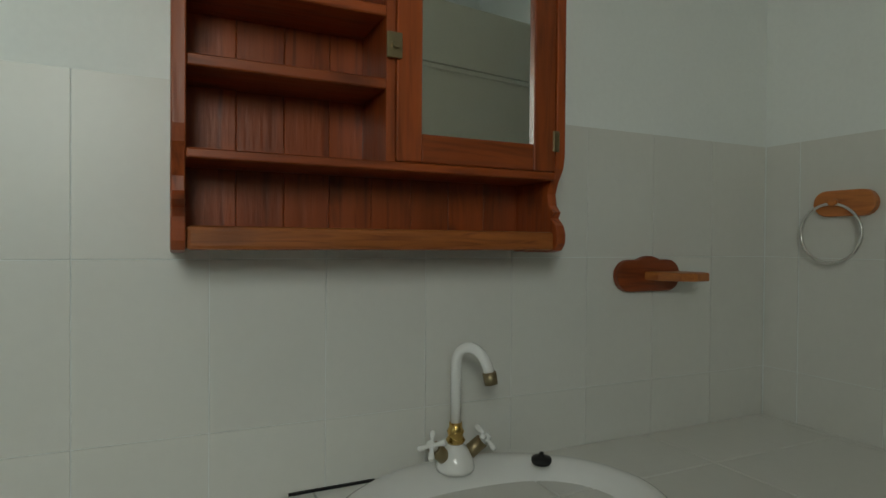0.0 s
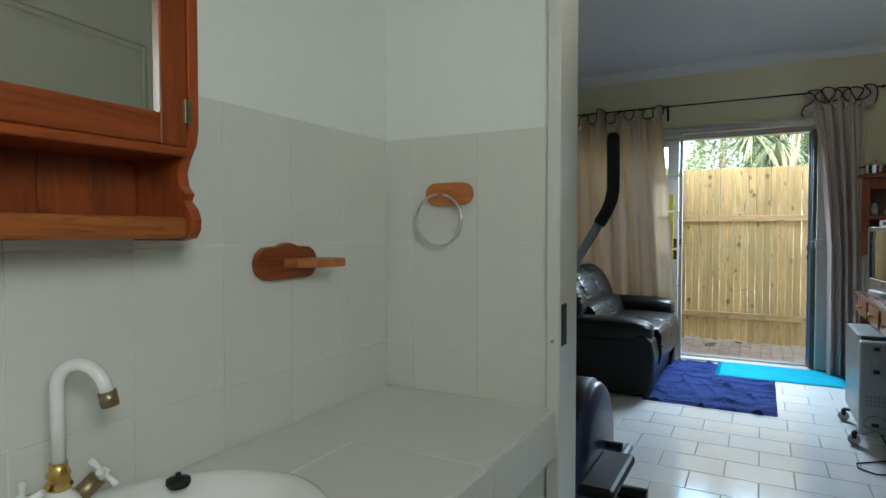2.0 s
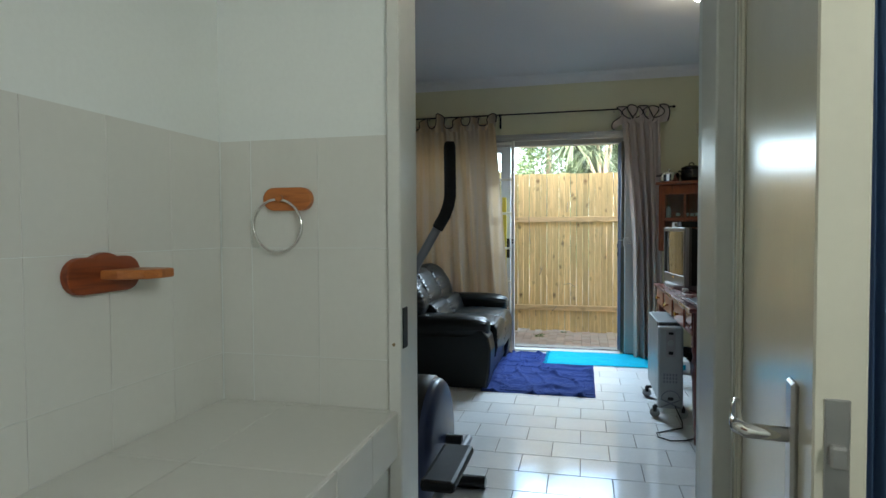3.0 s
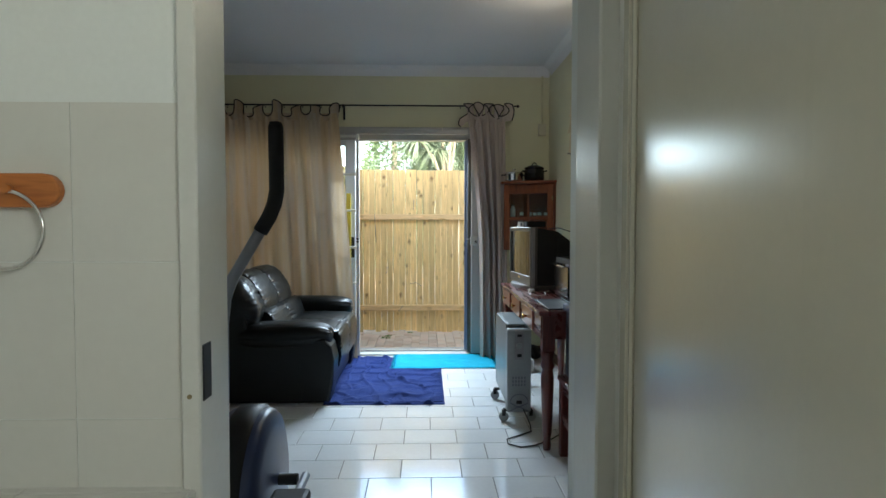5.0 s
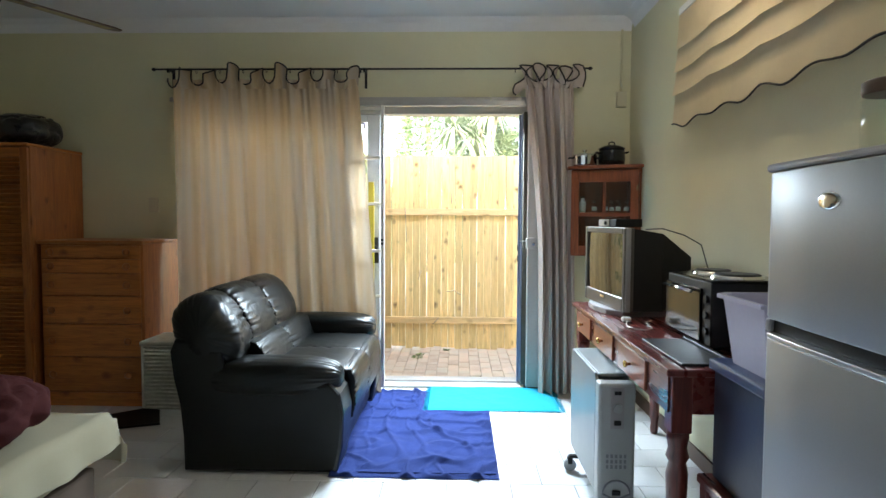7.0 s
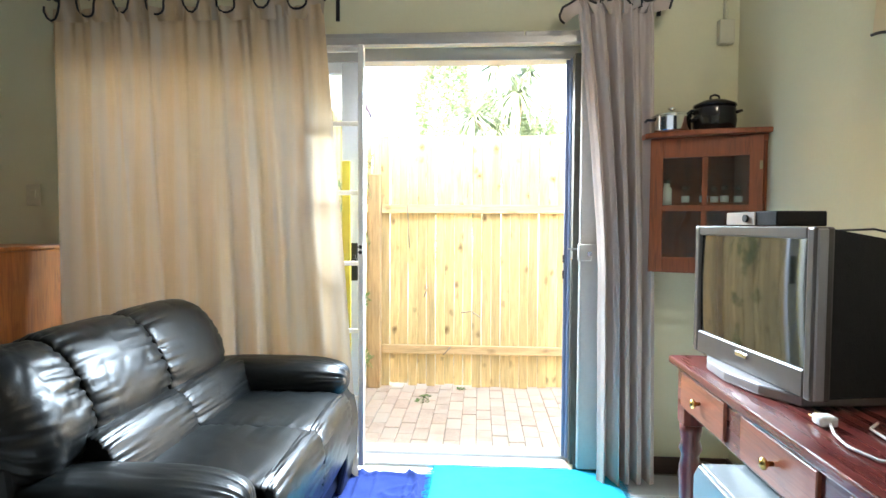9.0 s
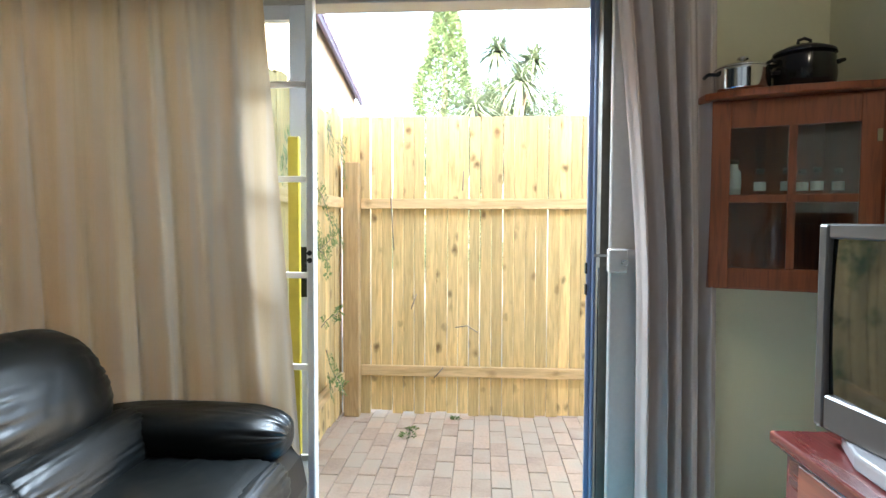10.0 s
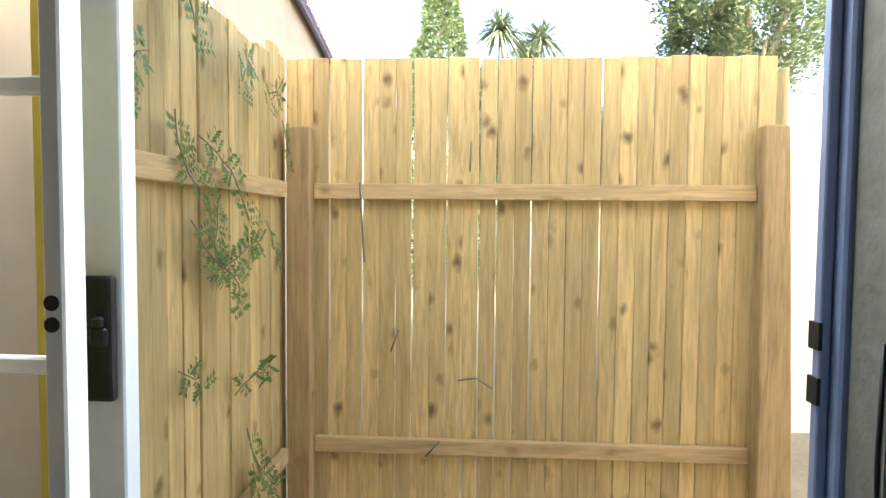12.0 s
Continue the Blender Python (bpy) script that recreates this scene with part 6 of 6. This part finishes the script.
def exercise_machine():
    th = thing("elliptical_trainer", (2.0, 0.75, 0), "grey and black elliptical exercise machine with foam-gripped levers", "exercise machine")
    part("moving_lever", tube(bmesh.new(), [(1.74, 0.485, 1.225), (1.74, 0.535, 1.14), (1.741, 0.565, 1.09), (1.743, 0.582, 1.045), (1.745, 0.59, 0.98), (1.75, 0.595, 0.6), (1.75, 0.595, 0.33)], 0.0135, 12), M_GREYM, th, "grey steel lever tube")
    part("foam_grip", tube(bmesh.new(), [(1.74, 0.458, 1.464), (1.74, 0.458, 1.452), (1.74, 0.457, 1.36), (1.74, 0.457, 1.30), (1.74, 0.463, 1.27), (1.74, 0.475, 1.24), (1.74, 0.497, 1.203)], [0.014, 0.018, 0.018, 0.018, 0.018, 0.018, 0.0175], 14), M_FOAM, th, "black foam grip")
    part("lever_joint", cyl(bmesh.new(), (1.748, 0.595, 0.915), (1.733, 0.595, 0.915), 0.007), M_IRON, th)
    part("moving_lever", tube(bmesh.new(), [(1.75, 1.0, 1.215), (1.77, 1.03, 1.13), (1.77, 1.05, 1.06), (1.77, 1.06, 0.6), (1.77, 1.06, 0.33)], 0.0165, 12), M_GREYM, th)
    part("foam_grip", tube(bmesh.new(), [(1.68, 0.96, 1.40), (1.685, 0.965, 1.30), (1.70, 0.975, 1.255), (1.75, 1.0, 1.20)], 0.0225, 14), M_FOAM, th)
    body = bmesh.new()
    turn = Matrix.Translation((2.33, 0.71, 0.32)) @ Matrix.Rotation(radians(90), 4, "X")
    lathe(body, [(0.05, -0.095), (0.20, -0.09), (0.25, -0.075), (0.262, -0.06), (0.262, 0.06), (0.25, 0.075), (0.20, 0.09), (0.05, 0.095)], turn, 40)
    part("flywheel_cover", body, M_NAVY, th, "navy and black flywheel cover")
    part("cover_rim", lathe(bmesh.new(), [(0.262, -0.045), (0.275, -0.035), (0.275, 0.035), (0.262, 0.045)], turn, 40, cap=False), M_BLACK, th)
    part("base_rail", tube(bmesh.new(), [(1.65, 0.72, 0.06), (2.65, 0.72, 0.06)], 0.03, 10), M_GREYM, th)
    for x in (1.65, 2.65):
        part("base_foot", tube(bmesh.new(), [(x, 0.50, 0.032), (x, 1.06, 0.032)], 0.03, 10), M_BLACK, th)
    part("mast", tube(bmesh.new(), [(1.70, 0.76, 0.08), (1.66, 0.76, 0.9)], 0.03, 10), M_GREYM, th)
    for y in (0.53, 0.90):
        part("pedal", bx(1.84, y - 0.06, 0.335, 2.20, y + 0.06, 0.375, bev=0.015, seg=2), M_BLACK, th, "black foot plate")
        part("pedal_arm", tube(bmesh.new(), [(1.60, y, 0.32), (2.40, y, 0.325)], 0.016, 8), M_GREYM, th)
    part("crank", cyl(bmesh.new(), (2.36, 0.55, 0.33), (2.36, 0.88, 0.33), 0.02), M_BLACK, th)


exercise_machine()
solid("leaning_board", bx(2.495, 1.165, 0.0, 2.615, 1.1885, 1.79, bev=0.003), M_DARKWOOD, "tall narrow dark wooden board standing against the partition", "board")

# ---- patio and beyond ----
ZP = -0.11
ground = structure("ground", box(bx(6.06, -1200, ZP - 0.4, 1500, 1500, ZP - 0.03), -1500, -1500, -0.9, 1500, 1500, ZP - 0.42), M_SOIL, "dry bare ground beyond the fence", "ground")
pavement = structure("pavement", bx(6.06, -3.0, ZP - 0.03, 7.75, 1.2, ZP - 0.009), M_JOINT, "clay brick patio paving with mossy joints", "paving")
bricks = []
rb = random.Random(11)
for j in range(-14, 12):
    for i in range(-1, 9):
        x, y = 6.17 + i * 0.1995 + (0.0 if j % 2 else 0.0997), j * 0.0995 + 0.02
        if 6.06 < x - 0.097 and x + 0.097 < 7.95:
            bricks.append((x, y, ZP - 0.0155 + rb.uniform(-0.0028, 0.0028), rb.uniform(-0.012, 0.012), rb.uniform(-0.008, 0.008), rb.uniform(-0.012, 0.012)))
pieces("paver", pavement, M_PAVER, (0.1965, 0.0965, 0.03), bricks, 0.003)
structure("trim_outer_sill", bx(6.045, -0.5, ZP - 0.03, 6.13, 2.4, -0.02, bev=0.004), M_PAVER, "sloping brick sill outside the sliding door", "sill")
structure("roof_eave", box(bx(6.062, -2.5, 2.42, 6.24, 5.0, 2.46), 6.24, -2.5, 2.36, 6.26, 5.0, 2.52, bev=0.003), M_PORCH, "painted board eave over the patio door", "eave")
structure("roof", prism(bmesh.new(), [(6.28, 2.47), (6.28, 2.54), (2.4, 4.3), (-1.9, 2.97), (-1.9, 2.88), (6.06, 2.88), (6.06, 2.53)], "y", -2.5, 5.0), M_ROOF, "dark pitched house roof", "roof")
structure("wall_outer", box(bx(6.061, -3.5, -0.5, 6.18, -1.21, 2.42), 6.061, 2.6, -0.5, 6.18, 5.0, 2.42), M_BRICKW, "pale outer house wall", "wall")


def fence(name, label, along, at, a, b, z_top, seed, rails, posts, back=1):
    """Boards along y (at x) or along x (at y), nailed behind two rails."""
    rnd = random.Random(seed)
    th = thing(name, (at, (a + b) / 2, ZP) if along == "y" else ((a + b) / 2, at, ZP), label, "fence", "patio fences")
    p = a
    k = 0
    while p < b - 0.02:
        w = rnd.uniform(0.066, 0.074) if along == "y" else rnd.uniform(0.07, 0.115)
        gap = rnd.choice([0.001, 0.002, 0.002, 0.003, 0.004, 0.005]) if along == "y" else rnd.uniform(0.004, 0.008)
        q = min(p + w, b)
        zt, lean = z_top + rnd.uniform(-0.005, 0.004) + (rnd.uniform(-0.05, 0.02) if along == "x" else 0), rnd.uniform(-0.002, 0.002)
        zb = ZP + rnd.uniform(0.0, 0.03) if rnd.random() > 0.15 else ZP - 0.002
        bm = bmesh.new()
        t0 = at + rnd.uniform(0, 0.006 if along == "y" else 0.014) * back
        t1 = t0 + (0.017 + rnd.uniform(0, 0.003)) * back
        if along == "y":
            box(bm, t0, p, zb, t1, q, zt, bev=0.003)
        else:
            box(bm, p, t0, zb, q, t1, zt, bev=0.002)
        ring = [e for e in bm.edges if abs(e.verts[0].co.z - e.verts[1].co.z) > 0.5]
        bmesh.ops.subdivide_edges(bm, edges=ring, cuts=11, use_grid_fill=True)
        for v in bm.verts:
            s = (v.co.z - zb) * lean + 0.0028 * noise.noise(Vector((p * 31 + (9 if (v.co.y if along == "y" else v.co.x) > (p + q) / 2 else 0), v.co.z * 5.5, 0)))
            if along == "y":
                v.co.y += s
            else:
                v.co.x += s
        part("board", bm, M_FENCE, th)
        p = q + gap
        k += 1
    for z, za, zc in rails:
        bm = bmesh.new()
        if along == "y":
            box(bm, at - 0.033 * back, za, z, at - 0.0005 * back, zc, z + 0.068, bev=0.003)
        else:
            box(bm, za, at - 0.033 * back, z, zc, at - 0.0005 * back, z + 0.068, bev=0.003)
        part("rail", bm, M_FENCEX if along == "y" else M_FENCEX2, th)
    for x0, y0, x1, y1, zt in posts:
        bm = bx(x0, y0, ZP, x1, y1, zt, bev=0.006)
        for v in bm.verts:
            if y0 < -1 and v.co.z < 0.5:
                v.co.y -= 0.012 if v.co.y > (y0 + y1) / 2 else 0.06
        part("post", bm, M_POST, th, "darker weathered post")
    return th


fence("board_fence", "tall treated pine board fence with two rails and dark knots", "y", 7.64, -1.04, 1.074, 1.915, 5,
      [(1.297, -0.955, 0.94), (0.165, -0.955, 0.94)], [(7.56, 0.945, 7.635, 1.05, 1.605), (7.555, -1.06, 7.635, -0.957, 1.61)])
fence("side_fence", "treated pine side fence with a creeper growing on it", "x", 1.075, 6.2, 7.645, 1.93, 8,
      [(1.30, 6.2, 7.555), (0.13, 6.2, 7.555)], [])
fence("far_fence", "short end of board fence beside the post", "x", -1.075, 7.66, 8.6, 1.86, 9, [(1.27, 7.7, 8.5)], [], -1)

# twigs stuck to the fence
for pts in (((7.603, 0.735, 1.37), (7.600, 0.725, 1.2), (7.602, 0.715, 1.02)), ((7.625, 0.60, 0.62), (7.62, 0.565, 0.72)), ((7.60, 0.44, 0.16), (7.598, 0.38, 0.23)),
            ((7.62, 0.30, 0.50), (7.61, 0.22, 0.515), (7.615, 0.15, 0.47)), ((7.622, 0.25, 1.55), (7.622, 0.255, 1.42))):
    solid("twig", tube(bmesh.new(), pts, 0.0042, 5), M_BARK, "dry dark twig caught on the fence boards", "twig", "twigs on the fence")


def leaf_quad(bm, p, d, n, l, w):
    d, n = d.normalized(), n.normalized()
    s = d.cross(n).normalized()
    a, b, c, e = p, p + d * l * 0.45 + s * w / 2, p + d * l, p + d * l * 0.45 - s * w / 2
    vs = [bm.verts.new(q) for q in (a, b, c + n * -l * 0.1, e)]
    bm.faces.new(vs)


def creeper():
    rnd = random.Random(21)
    th = thing("creeper", (7.0, 1.05, ZP), "thin green creeper with fern-like leaves on the side fence", "creeper")
    leaves = bmesh.new()
    for x, z, n in ((6.50, 1.62, 8), (6.62, 1.50, 7), (6.75, 1.45, 9), (6.70, 1.20, 8), (6.9, 1.28, 6), (7.2, 1.75, 9), (7.35, 1.7, 7), (7.5, 1.62, 5), (6.80, 1.02, 6), (7.1, 0.45, 7), (7.0, 0.6, 5), (6.62, 0.78, 3), (7.3, 1.2, 4), (6.55, 1.9, 6), (6.85, 1.85, 6), (7.15, 0.3, 4)):
        p, pts = Vector((x, 1.045, z)), []
        d = Vector((rnd.uniform(-1, 1), -0.15, rnd.uniform(-0.8, 0.5))).normalized()
        for k in range(n):
            pts.append(p.copy())
            d = (d + Vector((rnd.uniform(-0.5, 0.5), rnd.uniform(-0.1, 0.1), rnd.uniform(-0.5, 0.35)))).normalized()
            p = p + d * 0.045
            p.y = min(1.055, max(0.97, p.y))
            for s in (-1, 1):
                o = Vector((d.z * s, rnd.uniform(-0.5, 0.1), -d.x * s)).normalized()
                st = p + o * rnd.uniform(0.0, 0.012)
                for m in range(4):
                    q = st + o * 0.012 * m
                    for w in (-1, 1):
                        leaf_quad(leaves, q, (o * 0.6 + d * w * 0.8), Vector((rnd.uniform(-0.4, 0.4), -1, rnd.uniform(-0.3, 0.4))), rnd.uniform(0.02, 0.036), 0.012)
        part("stem", tube(bmesh.new(), pts, 0.0022, 4), M_BARK, th)
    tagged(part("leaves", leaves, M_LEAF3, th), kind="stuff")


creeper()


def weed(x, y, r, seed):
    """A small tuft growing out of the paving joints."""
    rnd, bm = random.Random(seed), bmesh.new()
    for _ in range(70):
        a, d = rnd.uniform(0, 6.28), rnd.random() ** 0.6 * r
        leaf_quad(bm, Vector((x + d * math.cos(a), y + d * math.sin(a), ZP)), Vector((math.cos(a), math.sin(a), rnd.uniform(0.1, 1.2))), Vector((rnd.uniform(-0.5, 0.5), rnd.uniform(-0.5, 0.5), 1)), rnd.uniform(0.012, 0.028), 0.011)
    solid("weed", bm, M_LEAF3, "small green weed growing between the pavers", "weed", "weeds on the patio")


weed(7.24, 0.575, 0.05, 1)
weed(7.36, 0.56, 0.035, 2)
weed(7.58, 0.30, 0.03, 3)


def crown(bm, centre, size, count, leaf, rnd, shape="cone", droop=0.3):
    for _ in range(count):
        h = rnd.random() ** (1.3 if shape == "cone" else 1.0)
        a = rnd.uniform(0, 2 * math.pi)
        if shape == "cone":
            r = size[0] * (1 - h) ** 0.7 * (0.72 + 0.36 * noise.noise(Vector((math.cos(a) * 2, math.sin(a) * 2, h * 7)))) * rnd.uniform(0.75, 1.05)
            p = Vector(centre) + Vector((r * math.cos(a), r * math.sin(a), h * size[1]))
        else:
            b = math.acos(rnd.uniform(-1, 1))
            r = rnd.uniform(0.7, 1.0) * (0.8 + 0.5 * noise.noise(Vector((math.cos(a) * 2.2 + centre[1], math.sin(a) * 2.2, b * 2))))
            p = Vector(centre) + Vector((size[0] * r * math.sin(b) * math.cos(a), size[0] * r * math.sin(b) * math.sin(a), size[1] * r * math.cos(b)))
        d = Vector((math.cos(a), math.sin(a), rnd.uniform(-droop, 0.7)))
        leaf_quad(bm, p, d + Vector((rnd.uniform(-0.6, 0.6), rnd.uniform(-0.6, 0.6), rnd.uniform(-0.4, 0.6))), Vector((rnd.uniform(-1, 1), rnd.uniform(-1, 1), 1)), leaf * rnd.uniform(0.7, 1.4), leaf * 0.45)


def tree(x, y, kind, h, r, label, seed):
    rnd = random.Random(seed)
    z0 = ZP - 0.03
    th = thing("tree", (x, y, z0), label, "tree", "trees beyond the fence")
    tr_ = bmesh.new()
    lv = bmesh.new()
    if kind == "conifer":
        tube(tr_, [(x, y, z0), (x + 0.03, y, h * 0.5), (x, y, h * 0.95)], [0.14, 0.09, 0.02], 8)
        for k in range(14):
            a, z = rnd.uniform(0, 6.28), h * (0.1 + 0.06 * k)
            q = r * (1 - z / h) * 0.9
            tube(tr_, [(x, y, z), (x + q * math.cos(a), y + q * math.sin(a), z + q * 0.6)], [0.03, 0.006], 5)
        crown(lv, (x, y, z0 + h * 0.04), (r, h), 30000, 0.11, rnd)
    elif kind == "broad":
        tube(tr_, [(x, y, z0), (x + 0.1, y + 0.05, h * 0.35), (x, y + 0.1, h * 0.7)], [0.16, 0.12, 0.06], 8)
        for k in range(9):
            a = rnd.uniform(0, 6.28)
            c = Vector((x + r * 0.6 * math.cos(a), y + r * 0.6 * math.sin(a), h * rnd.uniform(0.5, 0.9)))
            tube(tr_, [(x, y + 0.05, h * rnd.uniform(0.3, 0.5)), tuple((Vector((x, y, h * 0.5)) + c) / 2), tuple(c)], [0.06, 0.04, 0.012], 6)
            crown(lv, tuple(c), (r * 0.55, h * 0.16), 3600, 0.085, rnd, "ball")
    else:
        for dx, dy, part_h in ((-0.3, 0.75, 0.74), (0.2, 0.25, 0.71), (0.1, 0.30, 1.0), (0.3, -0.45, 0.97), (-0.2, -0.15, 0.86)):
            top = Vector((x + dx, y + dy, h * part_h))
            tube(tr_, [(x, y, z0), (x + 0.05, y, h * 0.45), tuple((Vector((x, y, h * 0.5)) + top) / 2 + Vector((0, 0, 0.15))), tuple(top)], [0.09, 0.055, 0.032, 0.024], 8)
            for _ in range(230):
                b, e = rnd.uniform(0, 6.28), rnd.uniform(-0.5, 1.3)
                d = Vector((math.cos(b) * math.cos(e), math.sin(b) * math.cos(e), math.sin(e)))
                p, l = top.copy(), rnd.uniform(0.65, 1.05)
                w = 0.045
                side = d.cross(Vector((0, 0, 1))).normalized()
                prev = None
                for s in range(5):
                    c = p + d * l * s / 4 - Vector((0, 0, 0.6 * l * (s / 4) ** 2))
                    ww = w * (1 - s / 4.3) / 2
                    cur = (lv.verts.new(c - side * ww), lv.verts.new(c + side * ww))
                    if prev:
                        lv.faces.new((prev[0], prev[1], cur[1], cur[0])).smooth = True
                    prev = cur
    part("trunk", tr_, M_BARK, th)
    tagged(part("crown", lv, M_LEAF2 if kind == "palm" else M_LEAF if kind == "conifer" else M_LEAFB, th), kind="stuff")


tree(17.5, 1.02, "conifer", 6.4, 1.75, "dense green conifer behind the fence", 3)
tree(15.5, -0.45, "palm", 4.6, 1.0, "branching palm lily with drooping strap leaves", 4)
tree(18.5, -0.75, "broad", 4.8, 1.3, "leafy green tree behind the palm lily", 5)
tree(14.0, -3.8, "broad", 6.2, 1.35, "tall leafy tree with hanging branches", 6)
tree(22.0, -3.0, "broad", 4.2, 2.0, "leafy tree in the distance", 8)
tree(19.0, -2.5, "broad", 3.8, 1.4, "low leafy tree behind the fence", 12)


def neighbour_house():
    th = thing("neighbour_house", (10.0, 3.5, ZP - 0.03), "pale brick neighbouring house with a dark violet roof edge", "house")
    A, B = Vector((7.75, 1.40, 0)), Vector((12.0, 1.87, 0))
    d = (B - A).normalized()
    n = Vector((-d.y, d.x, 0))
    z1 = 2.95
    w = [A + n * 0.05, B + n * 0.05 - d * 0.15, B + n * 4.0 - d * 0.15, A + n * 4.0]
    part("wall", prism(bmesh.new(), [(p.x, p.y) for p in w], "z", ZP - 0.03, z1), M_BRICKW, th)
    r = bmesh.new()
    e = [A - d * 0.1, B + d * 0.05, B + n * 4.3 + d * 0.05, A + n * 4.3 - d * 0.1]
    lo = [r.verts.new((p.x, p.y, z1)) for p in e]
    mid = [A + n * 2.1 - d * 0.1, B + n * 2.1 + d * 0.05]
    up = [r.verts.new((p.x, p.y, z1 + 1.0)) for p in mid]
    r.faces.new((lo[0], lo[1], up[1], up[0]))
    r.faces.new((lo[2], lo[3], up[0], up[1]))
    r.faces.new((lo[1], lo[2], up[1]))
    r.faces.new((lo[3], lo[0], up[0]))
    r.faces.new(lo[::-1])
    part("roof", r, M_ROOF, th)
    f = bmesh.new()
    p0, p1 = A - d * 0.1, B + d * 0.05
    f2 = [(p0 - n * 0.03), (p1 - n * 0.03), (p1), (p0)]
    prism(f, [(p.x, p.y) for p in f2], "z", z1 - 0.10, z1 + 0.05)
    part("gutter", f, M_ROOF, th, "dark violet roof edge")
    for k in range(26):
        c = p0 + (p1 - p0) * (k + 0.5) / 26 - n * 0.035
        bm = bmesh.new()
        prism(bm, [(q.x, q.y) for q in (c - d * 0.055 - n * 0.006, c + d * 0.055 - n * 0.006, c + d * 0.055 + n * 0.004, c - d * 0.055 + n * 0.004)], "z", z1 - 0.045, z1 + 0.025)
        part("roof_tile_end", bm, mat_tile_end, th)


mat_tile_end = mat("pale_tile_end", (0.34, 0.28, 0.36), 0.6, 0.1)
neighbour_house()
structure("wall_boundary", bx(8.9, -4.2, ZP - 0.03, 9.05, -1.15, 1.95), mat("whitewashed_wall", (0.80, 0.79, 0.75), 0.8, 0.05), "whitewashed boundary wall in the sun", "wall")
